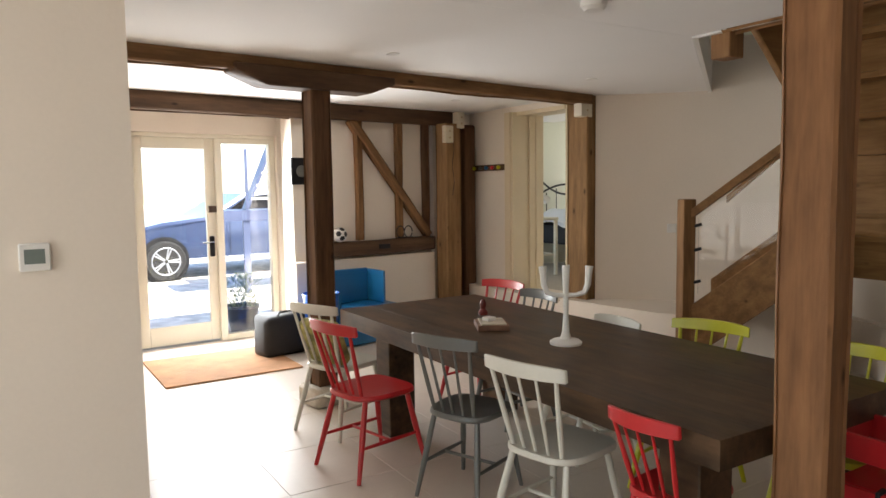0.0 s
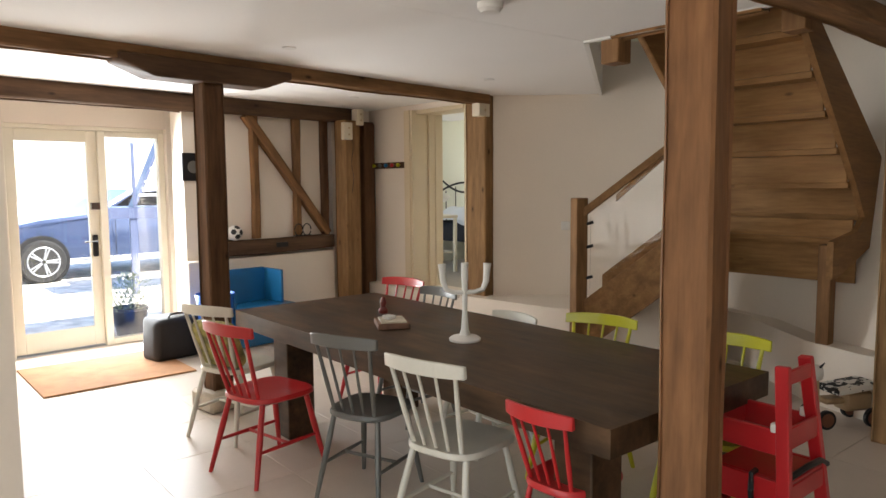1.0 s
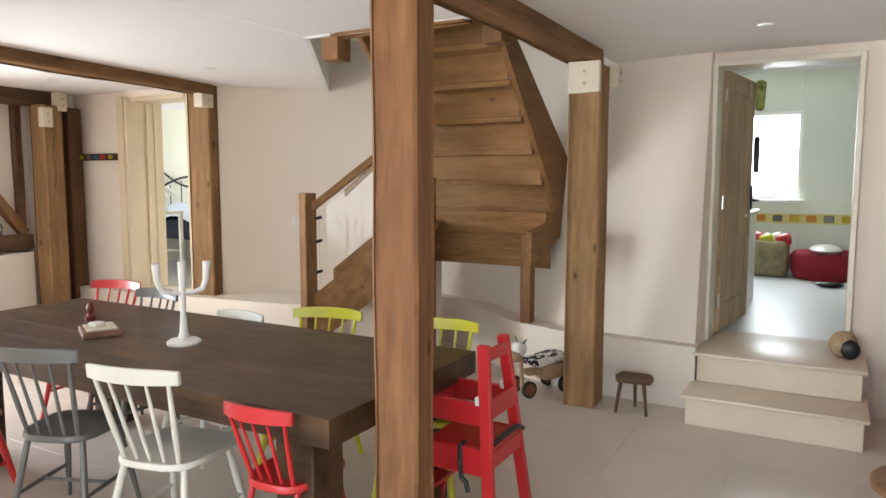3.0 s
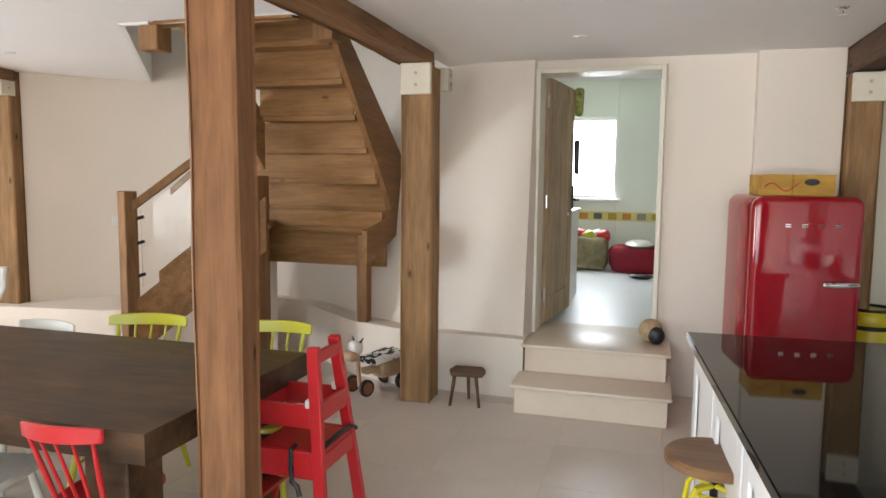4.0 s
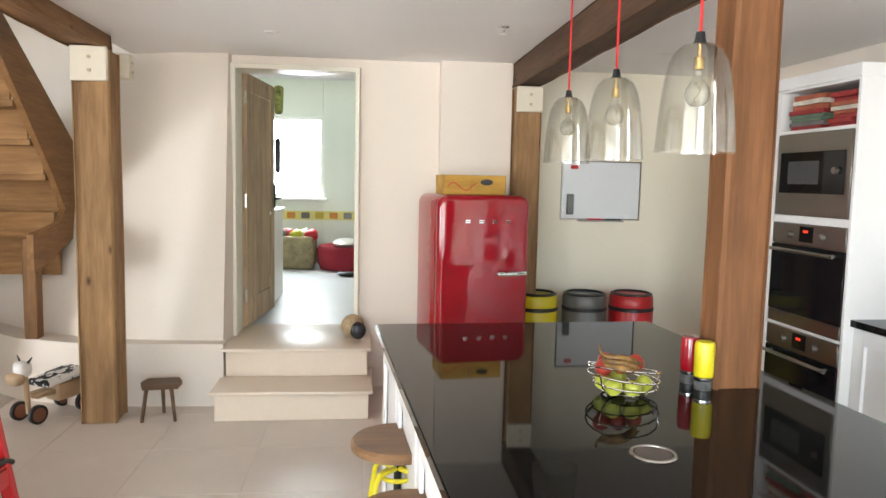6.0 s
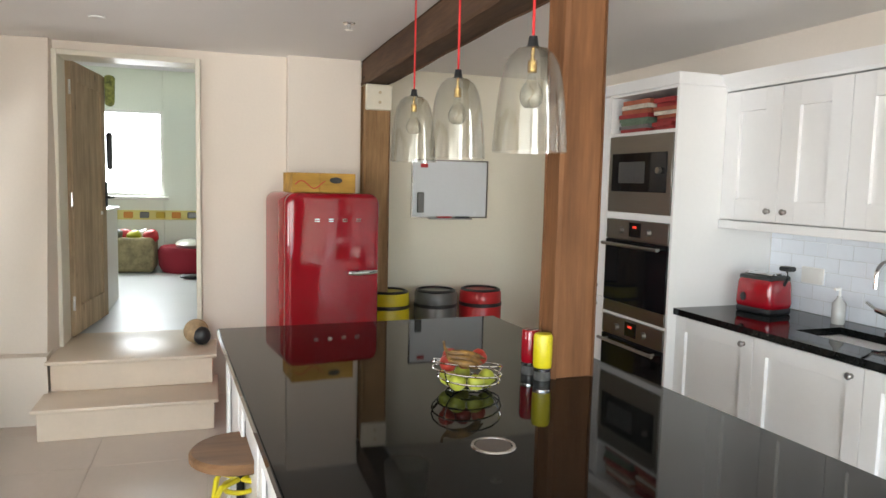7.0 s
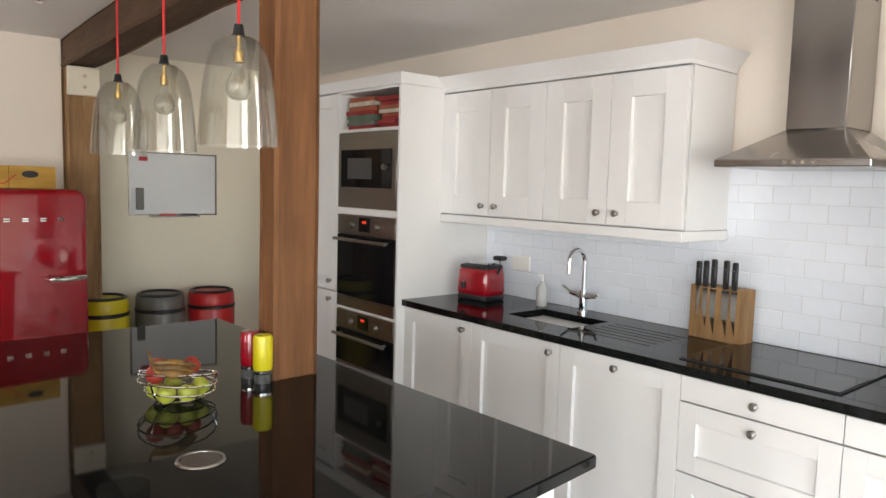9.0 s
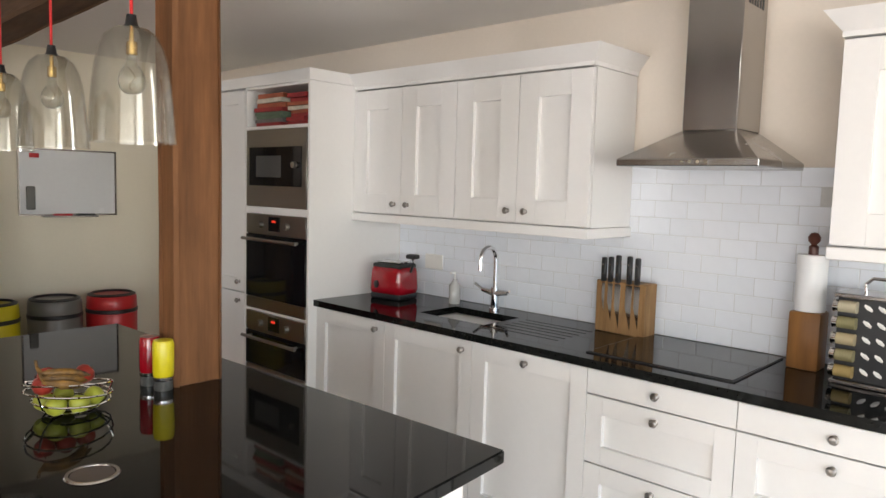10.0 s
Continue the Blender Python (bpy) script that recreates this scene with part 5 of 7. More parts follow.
# ---- kitchen run ----
def shaker(parent, x0, x1, z0, z1, y, rail=0.075, name="door", knob=None, material=None):
    """A framed door or drawer front in the kitchen run, its face at y; it is one part with its recessed panel, frame and knob."""
    g = 0.0015
    x0, x1, z0, z1 = x0 + g, x1 - g, z0 + g, z1 - g
    bm = bmesh.new()
    if z1 - z0 < 0.2:
        box(bm, x0, y - 0.02, z0, x1, y, z1, 0.0015)
        d = part(name, bm, KITCHEN, parent)
    else:
        box(bm, x0 + rail - 0.002, y - 0.03, z0 + rail - 0.002, x1 - rail + 0.002, y - 0.019, z1 - rail + 0.002)
        d = part(name, bm, KITCHEN, parent)
        for nm, a0, b0, a1, b1 in (("stile", x0, z0, x0 + rail, z1), ("stile", x1 - rail, z0, x1, z1), ("rail", x0 + rail, z0, x1 - rail, z0 + rail), ("rail", x0 + rail, z1 - rail, x1 - rail, z1)):
            bm = bmesh.new()
            box(bm, a0, y - 0.02, b0, a1, y, b1, 0.0008)
            part(nm, bm, KITCHEN, d)
    for kx, kz in knob or ():
        bm = bmesh.new()
        lathe(bm, [(0.0, 0.030), (0.010, 0.029), (0.0155, 0.022), (0.0145, 0.016), (0.007, 0.010), (0.006, 0.003), (0.011, 0.0)], seg=18, m=pose(kx, y, kz, -90, 0, 0))
        part("knob", bm, KNOB, d, "round steel knob")
    return d


KNOB = mat("dull_steel_knob", (0.33, 0.31, 0.29), 0.32, 1.0, vary=0.1, scale=20, bump=0)


def base_unit(label, x0, x1):
    t = thing("base_cabinet", label, "cabinet", "kitchen base units", m=K)
    bm = bmesh.new()
    box(bm, x0 + 0.001, -0.62, 0.12, x1 - 0.001, -0.053, 0.884)
    part("carcass", bm, KITCHEN, t)
    bm = bmesh.new()
    box(bm, x0, -0.10, 0.0, x1, -0.085, 0.119)
    part("plinth", bm, KITCHEN, t)
    return t


EDGES = [0.0, -0.555, -1.128, -1.715, -2.285, -2.87, -3.47, -4.07]
for i, (x1, x0) in enumerate(zip(EDGES, EDGES[1:])):
    w = x1 - x0
    if i < 3:
        t = base_unit("ivory shaker base cabinet with one door", x0, x1)
        kx = (x0 + 0.06, x0 + 0.055, (x0 + x1) / 2)[i]
        shaker(t, x0, x1, 0.13, 0.88, -0.021, knob=[(kx, 0.835 if i < 2 else 0.838)])
    else:
        t = base_unit("ivory base cabinet with three drawers", x0, x1)
        for z0, z1 in ((0.782, 0.88), (0.512, 0.779), (0.13, 0.509)):
            shaker(t, x0, x1, z0, z1, -0.021, rail=0.07 if z1 - z0 > 0.2 else 0.05, name="drawer", knob=[((x0 + x1) / 2, (z0 + z1) / 2 if z1 - z0 < 0.2 else z1 - 0.045)])
# worktop with sink cut-out
wt = thing("worktop", "polished black granite worktop with a cut-out sink", "worktop", m=K)
SX0, SX1, SY0, SY1 = -1.05, -0.63, -0.47, -0.19
for x0, x1, y0, y1 in ((-4.2, SX0, -0.65, 0.0), (SX1, 0.0, -0.65, 0.0), (SX0, SX1, -0.65, SY0), (SX0, SX1, SY1, 0.0)):
    bm = bmesh.new()
    box(bm, x0, y0, 0.886, x1, y1, 0.92)
    part("slab", bm, GRANITE, wt)
bm = bmesh.new()
box(bm, SX0 - 0.01, SY0 - 0.01, 0.72, SX1 + 0.01, SY1 + 0.01, 0.730)
for x0, x1, y0, y1 in ((SX0 - 0.012, SX0 - 0.001, SY0, SY1), (SX1 + 0.001, SX1 + 0.012, SY0, SY1), (SX0, SX1, SY0 - 0.012, SY0 - 0.001), (SX0, SX1, SY1 + 0.001, SY1 + 0.012)):
    box(bm, x0, y0, 0.73, x1, y1, 0.885)
sink = tagged(new("sink", finish(bm, "sink", OVENSTEEL, 30)), "undermounted brushed steel sink bowl", "sink")
sink.matrix_basis = K
for i in range(6):
    bm = bmesh.new()
    box(bm, -1.47, -0.46 + 0.055 * i, 0.9195, -1.10, -0.452 + 0.055 * i, 0.9215, 0.0008)
    part("drainer_groove", bm, SMOKED, wt)
# hob
hob = thing("induction_hob", "flat black glass hob set in the worktop", "hob", m=K)
bm = bmesh.new()
box(bm, -2.24, -0.59, 0.921, -1.67, -0.09, 0.927, 0.002)
part("glass", bm, BLACKGLASS, hob)
bm = bmesh.new()
for x0, x1, y0, y1 in ((-2.245, -2.2405, -0.595, -0.085), (-1.6695, -1.665, -0.595, -0.085), (-2.2405, -1.6695, -0.0895, -0.085)):
    box(bm, x0, y0, 0.9205, x1, y1, 0.925)
part("edge_trim", bm, SMOKED, hob)
# tall oven housing
tall = thing("oven_housing", "tall ivory oven housing with books in an open niche", "cabinet", m=K)
for x0, x1, z0, z1, nm in ((0.0, 0.018, 0.0, 2.10, "side_panel"), (0.618, 0.636, 0.0, 2.10, "side_panel"), (0.018, 0.618, 2.085, 2.10, "shelf"), (0.018, 0.618, 1.855, 1.873, "shelf"), (0.018, 0.618, 1.37, 1.41, "shelf"), (0.018, 0.618, 0.79, 0.805, "shelf"), (0.018, 0.618, 0.10, 0.395, "drawer")):
    bm = bmesh.new()
    box(bm, x0, -0.64, z0, x1, 0.036, z1, 0.0015)
    part(nm, bm, KITCHEN, tall)
bm = bmesh.new()
box(bm, 0.018, -0.645, 0.1, 0.618, -0.63, 2.085)
part("back_panel", bm, KITCHEN, tall)
bm = bmesh.new()
box(bm, -0.004, -0.64, 2.101, 1.26, 0.043, 2.165, 0.003)
part("cornice", bm, KITCHEN, tall)
lt = thing("larder_cabinet", "tall ivory larder cabinet with two doors", "cabinet", m=K)
bm = bmesh.new()
box(bm, 0.638, -0.64, 0.0, 1.25, 0.003, 2.10)
part("carcass", bm, KITCHEN, lt)
shaker(lt, 0.64, 1.25, 0.885, 2.09, 0.035, knob=[(0.70, 0.945)])
shaker(lt, 0.64, 1.25, 0.12, 0.88, 0.035, knob=[(0.70, 0.83)])
DISPLAY = glow("red_display", (1, 0.05, 0.02), 0.14)


def oven(name, label, z0, z1, micro=False):
    t = thing(name, label, "oven", "built-in ovens", m=K)
    y = 0.041
    bm = bmesh.new()
    box(bm, 0.025, -0.5, z0, 0.611, y - 0.012, z1)
    part("casing", bm, OVENSTEEL, t)
    if micro:
        bm = bmesh.new()
        box(bm, 0.022, y - 0.011, z0, 0.614, y, z1, 0.003)
        part("fascia", bm, OVENSTEEL, t)
        bm = bmesh.new()
        box(bm, 0.06, y + 0.0005, z0 + 0.12, 0.575, y + 0.006, z1 - 0.10, 0.002)
        part("glass_door", bm, BLACKGLASS, t)
        bm = bmesh.new()
        box(bm, 0.25, y + 0.0065, z0 + 0.17, 0.50, y + 0.008, z1 - 0.15, 0.002)
        part("viewing_mesh", bm, mat("grey_mesh", (0.06, 0.06, 0.06), 0.3, vary=0.2, scale=300, bump=0), t)
        bm = bmesh.new()
        lathe(bm, [(0.0, 0.02), (0.017, 0.02), (0.018, 0.0)], seg=18, m=pose(0.115, y + 0.006, z0 + 0.24, -90, 0, 0))
        part("dial", bm, OVENSTEEL, t)
        return
    top = z1 - 0.115
    bm = bmesh.new()
    box(bm, 0.022, y - 0.011, top, 0.614, y, z1, 0.003)
    part("control_panel", bm, OVENSTEEL, t)
    bm = bmesh.new()
    box(bm, 0.022, y - 0.011, z0 + 0.07, 0.614, y + 0.002, top - 0.004, 0.003)
    part("glass_door", bm, BLACKGLASS, t)
    bm = bmesh.new()
    box(bm, 0.022, y - 0.011, z0, 0.614, y, z0 + 0.068, 0.003)
    part("lower_strip", bm, OVENSTEEL, t)
    bm = bmesh.new()
    rod(bm, (0.05, y + 0.045, top - 0.03), (0.586, y + 0.045, top - 0.03), 0.010, seg=14)
    for x in (0.09, 0.546):
        rod(bm, (x, y, top - 0.03), (x, y + 0.045, top - 0.03), 0.007, seg=10)
    part("bar_handle", bm, OVENSTEEL, t)
    bm = bmesh.new()
    box(bm, 0.265, y + 0.0005, top + 0.02, 0.375, y + 0.003, z1 - 0.012)
    pnl = part("display_window", bm, BLACKGLASS, t)
    bm = bmesh.new()
    for k in range(3):
        box(bm, 0.305 + 0.014 * k, y + 0.0035, top + 0.070, 0.313 + 0.014 * k, y + 0.004, top + 0.084)
    part("display_bar", bm, DISPLAY, pnl, "red lit display bars")
    for x in (0.19, 0.45):
        bm = bmesh.new()
        lathe(bm, [(0.0, 0.026), (0.018, 0.025), (0.021, 0.0)], seg=20, m=pose(x, y, top + 0.055, -90, 0, 0))
        part("dial", bm, OVENSTEEL, t)


oven("microwave_oven", "built-in steel microwave with a black glass door", 1.412, 1.853, True)
oven("main_oven", "built-in steel oven with a black glass door", 0.807, 1.368)
oven("small_oven", "compact built-in steel oven below the main oven", 0.397, 0.788)
random.seed(4)
BOOKC = [mat("book_%s" % k, c, 0.6, vary=0.2, scale=30) for k, c in (("dark", (0.04, 0.04, 0.05)), ("red", (0.30, 0.03, 0.03)), ("orange", (0.36, 0.10, 0.05)), ("pale", (0.6, 0.55, 0.46)), ("grey", (0.16, 0.15, 0.15)), ("blue", (0.06, 0.09, 0.16)), ("green", (0.12, 0.18, 0.12)))]
for cx, w in ((0.43, 0.30), (0.155, 0.20)):
    z = 1.8735
    for k in range(8):
        hgt = random.uniform(0.018, 0.03)
        if z + hgt > 2.075:
            break
        ww, dd = w * random.uniform(0.8, 1.0), random.uniform(0.2, 0.26)
        bm = bmesh.new()
        box(bm, -ww / 2, -dd, 0, ww / 2, 0, hgt, 0.0015)
        o = solid("cook_book", bm, random.choice(BOOKC), "cookery book lying in a stack in the niche", "book", "stacked books", m=K @ pose(cx + random.uniform(-0.012, 0.012), 0.02 - random.uniform(0, 0.03), z, 0, 0, random.uniform(-4, 4)))
        z += hgt + 0.0006
# wall units
def wall_unit(x0, x1, label, knobs_left):
    t = thing("wall_cabinet", label, "cabinet", "kitchen wall units", m=K)
    bm = bmesh.new()
    box(bm, x0 + 0.0005, -0.645, 1.398, x1 - 0.0005, -0.302, 2.075)
    part("carcass", bm, KITCHEN, t)
    mid = (x0 + x1) / 2
    shaker(t, mid, x1, 1.402, 2.07, -0.27, rail=0.105, knob=[(mid + 0.047, 1.455)])
    shaker(t, x0, mid, 1.402, 2.07, -0.27, rail=0.105, knob=[(mid - 0.055, 1.455)])
    return t


wall_unit(-0.772, -0.001, "ivory shaker wall cabinet with two doors", True)
wall_unit(-1.531, -0.773, "ivory shaker wall cabinet with two doors", True)
wall_unit(-3.27, -2.455, "ivory shaker wall cabinet beside the cooker hood", True)
for x0, x1 in ((-1.535, 0.0), (-3.27, -2.45)):
    t = thing("cabinet_moulding", "ivory cornice and pelmet mouldings of the wall units", "moulding", m=K)
    bm = bmesh.new()
    lo = [(x0, -0.645), (x1, -0.645), (x1, -0.268), (x0, -0.268)]
    f = 0.05
    a = [bm.verts.new((x, y, 2.077)) for x, y in lo]
    c2 = [bm.verts.new((x, y, z)) for (x, y), z in zip([(x0 - f, -0.645), (x1 + (f if x1 < -1 else 0), -0.645), (x1 + (f if x1 < -1 else 0), -0.268 + f), (x0 - f, -0.268 + f)], [2.16] * 4)]
    b2 = [bm.verts.new((v.co.x * 1, v.co.y, 2.095)) for v in a]
    for p, q in ((a, b2), (b2, c2)):
        for i in range(4):
            j = (i + 1) % 4
            bm.faces.new((p[i], p[j], q[j], q[i]))
    bm.faces.new(a[::-1])
    bm.faces.new(c2)
    part("cornice", bm, KITCHEN, t, smooth=20)
    bm = bmesh.new()
    box(bm, x0 - 0.004, -0.64, 1.352, x1, -0.262, 1.396, 0.003)
    part("pelmet", bm, KITCHEN, t)
# cooker hood
hood = thing("cooker_hood", "brushed steel chimney cooker hood on the wall", "cooker hood", m=K)
HX = -1.955
bm = bmesh.new()
box(bm, HX - 0.125, -0.645, 1.805, HX + 0.09, -0.40, C - 0.002, 0.003)
ch = part("chimney", bm, STEEL, hood)
# slots are black strips laid on the steel, shade painted in place of depth
bm = bmesh.new()
for k in range(6):
    box(bm, HX - 0.1262, -0.60 + 0.028 * k, 2.28, HX - 0.1252, -0.585 + 0.028 * k, 2.36)
part("vent_slots", bm, SMOKED, ch)
bm = bmesh.new()
lo = [(HX - 0.30, -0.645), (HX + 0.235, -0.645), (HX + 0.235, -0.15), (HX - 0.30, -0.15)]
hi = [(HX - 0.125, -0.645), (HX + 0.09, -0.645), (HX + 0.09, -0.40), (HX - 0.125, -0.40)]
rings = [[bm.verts.new((x, y, z)) for x, y in pts] for pts, z in ((lo, 1.657), (lo, 1.683), (hi, 1.805))]
for p, q in zip(rings, rings[1:]):
    for i in range(4):
        j = (i + 1) % 4
        bm.faces.new((p[i], p[j], q[j], q[i]))
bm.faces.new(rings[0][::-1])
bm.faces.new(rings[-1])
bmesh.ops.bevel(bm, geom=bm.edges[:], offset=0.003, segments=1, affect="EDGES")
cp = part("canopy", bm, STEEL, hood, smooth=20)
bm = bmesh.new()
for k in range(4):
    rod(bm, (HX - 0.12 + 0.03 * k, -0.151, 1.672), (HX - 0.12 + 0.03 * k, -0.146, 1.672), 0.007)
part("push_button", bm, CHROME, cp)
# toaster, soap, tap, knives, roll, spices
ts = thing("toaster", "red two-slice toaster with black ends", "toaster", m=K @ pose(-0.215, -0.40, 0.92, 0, 0, 8))
ts.scale = (0.72, 1.0, 1.04)
bm = bmesh.new()
box(bm, -0.15, -0.09, 0.022, 0.15, 0.09, 0.18, 0.034, seg=4)
for v in bm.verts:
    v.co.x *= 1.04 - 0.55 * max(0.0, v.co.z - 0.06)
    v.co.y *= 1.04 - 0.55 * max(0.0, v.co.z - 0.06)
part("body", bm, CARRED, ts)
bm = bmesh.new()
box(bm, -0.145, -0.085, 0.0, 0.145, 0.085, 0.035, 0.012, seg=2)
part("base", bm, SMOKED, ts)
bm = bmesh.new()
box(bm, -0.135, -0.078, 0.165, 0.135, 0.078, 0.192, 0.011, seg=2)
part("top_band", bm, SMOKED, ts, "black band round the slots")
bm = bmesh.new()
for y in (-0.035, 0.035):
    box(bm, -0.115, y - 0.022, 0.1925, 0.115, y + 0.022, 0.205, 0.005)
part("slot_rim", bm, CHROME, ts, "chrome slot rims")
bm = bmesh.new()
tube(bm, [(-0.15, -0.01, 0.15), (-0.175, -0.01, 0.19), (-0.165, -0.01, 0.225)], 0.009, seg=8)
box(bm, -0.215, -0.035, 0.222, -0.125, 0.02, 0.246, 0.01, seg=2)
part("lever", bm, SMOKED, ts)
bm = bmesh.new()
lathe(bm, [(0.0, 0.012), (0.019, 0.012), (0.022, 0.0)], m=pose(0.07, 0.092, 0.08, -90, 0, 0), seg=16)
part("dial", bm, SMOKED, ts)
sp = thing("soap_bottle", "clear soap pump bottle beside the sink", "bottle", m=K @ pose(-0.56, -0.53, 0.92))
bm = bmesh.new()
lathe(bm, [(0.0, 0.0), (0.028, 0.0), (0.031, 0.01), (0.031, 0.10), (0.012, 0.125), (0.012, 0.135), (0.0, 0.135)], seg=20)
part("bottle", bm, mat("frosted_plastic", (0.48, 0.47, 0.45), 0.2, bump=0, vary=0.04), sp)
bm = bmesh.new()
rod(bm, (0, 0, 0.135), (0, 0, 0.175), 0.006)
tube(bm, [(0, 0, 0.172), (0.0, 0.035, 0.17)], 0.007)
part("pump", bm, WHITE, sp)
tp = thing("kitchen_tap", "chrome swan-neck mixer tap with lever handles", "tap", m=K @ pose(-0.83, -0.545, 0.92))
bm = bmesh.new()
rod(bm, (0, 0, 0), (0, 0, 0.012), 0.028)
rod(bm, (0, 0, 0.012), (0, 0, 0.12), 0.021)
arc = [(0, 0, 0.12)] + [(0, 0.062 - 0.062 * math.cos(math.pi * k / 10), 0.27 + 0.062 * math.sin(math.pi * k / 10)) for k in range(11)] + [(0, 0.124, 0.215)]
tube(bm, arc, 0.0115, seg=12)
part("spout", bm, CHROME, tp)
bm = bmesh.new()
tube(bm, [(-0.085, 0, 0.10), (0, 0, 0.09), (0.085, 0, 0.10)], [0.012, 0.019, 0.012], seg=12)
tube(bm, [(0.08, 0, 0.10), (0.115, 0.03, 0.135)], 0.007, seg=8)
tube(bm, [(-0.08, 0, 0.10), (-0.115, 0.03, 0.115)], 0.007, seg=8)
part("lever", bm, CHROME, tp)
kb = thing("knife_block", "wooden knife block with black-handled knives", "knife block", m=K @ pose(-1.575, -0.555, 0.92, 0, 0, -3))
bm = bmesh.new()
box(bm, -0.125, -0.05, 0, 0.125, 0.05, 0.235, 0.004)
part("block", bm, wood("block_beech", (0.32, 0.185, 0.085), (0.20, 0.11, 0.045), "z", 0.5, grain=20, bump=0.08), kb)
for k, (x, h, bw, bl2) in enumerate(((0.085, 0.11, 0.016, 0.13), (0.05, 0.115, 0.024, 0.17), (0.012, 0.125, 0.03, 0.20), (-0.045, 0.125, 0.032, 0.20), (-0.085, 0.12, 0.028, 0.19))):
    bm = bmesh.new()
    prism(bm, [(-bw / 2, 0), (bw / 2, 0), (bw / 2, -bl2 * 0.5), (-bw / 2 + 0.004, -bl2)], 0, 0.002, m=pose(x, 0.053, 0.225, 90, 0, 0))
    kn = part("blade", bm, CHROME, kb, "steel knife blade")
    bm = bmesh.new()
    box(bm, x - 0.011, 0.044, 0.23, x + 0.011, 0.064, 0.23 + h, 0.004)
    part("handle", bm, SMOKED, kn, "black riveted handle")
    bm = bmesh.new()
    for q in (0.3, 0.7):
        rod(bm, (x, 0.0642, 0.23 + h * q), (x, 0.0652, 0.23 + h * q), 0.003, seg=8)
    part("rivet", bm, CHROME, kn)
kr = thing("kitchen_roll_holder", "paper roll on a chunky two-tone wooden stand", "kitchen roll", m=K @ pose(-2.345, -0.52, 0.92))
bm = bmesh.new()
box(bm, -0.055, -0.055, 0, 0.055, 0.055, 0.215, 0.008, seg=2)
part("stand", bm, wood("two_tone_wood", (0.42, 0.20, 0.06), (0.06, 0.02, 0.012), "z", 0.35, grain=3, bump=0.05), kr, "orange and dark brown wooden stand")
bm = bmesh.new()
lathe(bm, [(0.018, 0.216), (0.053, 0.216), (0.053, 0.425), (0.018, 0.425)], seg=32)
part("paper_roll", bm, mat("white_paper", (0.82, 0.82, 0.82), 0.9, vary=0.02, bump=0.05), kr, "white paper roll")
bm = bmesh.new()
lathe(bm, [(0.017, 0.425), (0.017, 0.455), (0.009, 0.462), (0.02, 0.475), (0.022, 0.49), (0.012, 0.505), (0.0, 0.508)], seg=20)
part("finial", bm, mat("dark_red_wood", (0.10, 0.025, 0.014), 0.35, vary=0.2), kr)
sr = thing("spice_rack", "steel and black spice rack full of small jars", "spice rack", m=K @ pose(-2.56, -0.44, 0.92, 0, 0, -4))
bm = bmesh.new()
box(bm, -0.13, -0.10, 0, 0.09, 0.09, 0.015, 0.003)
part("base_plate", bm, STEEL, sr)
bm = bmesh.new()
box(bm, -0.13, -0.10, 0.30, 0.09, 0.09, 0.315, 0.003)
part("top_plate", bm, STEEL, sr)
bm = bmesh.new()
box(bm, -0.125, -0.095, 0.016, 0.085, 0.06, 0.299)
part("core", bm, SMOKED, sr)
bm = bmesh.new()
tube(bm, [(-0.06, 0, 0.315), (-0.06, 0, 0.345), (-0.04, 0, 0.365), (0.0, 0, 0.365), (0.02, 0, 0.345), (0.02, 0, 0.315)], 0.006)
part("carry_handle", bm, CHROME, sr)
for k in range(5):
    z = 0.045 + 0.056 * k
    bm = bmesh.new()
    rod(bm, (0.02, 0.075, z), (0.075, 0.075, z), 0.021, seg=14)
    j = part("jar", bm, mat("spice_%d" % k, ((0.35, 0.25, 0.1), (0.25, 0.22, 0.12), (0.4, 0.33, 0.2), (0.22, 0.2, 0.1), (0.45, 0.40, 0.28))[k], 0.25, bump=0), sr, "small glass spice jar")
    bm = bmesh.new()
    rod(bm, (0.076, 0.075, z), (0.092, 0.075, z), 0.022, seg=14)
    part("lid", bm, CHROME, j)
for k in range(5):
    for q in range(3):
        bm = bmesh.new()
        bmesh.ops.create_icosphere(bm, subdivisions=1, radius=0.011)
        bmesh.ops.scale(bm, verts=bm.verts[:], vec=(1.7, 0.3, 0.7))
        part("slot", bm, WHITE, sr, m=pose(-0.01 - 0.042 * q, 0.062, 0.05 + 0.055 * k, 0, -35, 0))
so = thing("wall_socket", "white double wall socket on the tiles", "socket", m=K @ pose(-0.30, -0.64, 1.12))
bm = bmesh.new()
box(bm, -0.07, 0.0, -0.043, 0.07, 0.012, 0.043, 0.004)
part("plate", bm, WHITE, so)

# ---- island things ----
FRUIT_AT = pose(2.30, -0.14, 0.92) @ Matrix.Scale(0.88, 4)
fb = thing("fruit_basket", "spiral chrome wire fruit basket", "fruit basket", m=FRUIT_AT)
bm = bmesh.new()
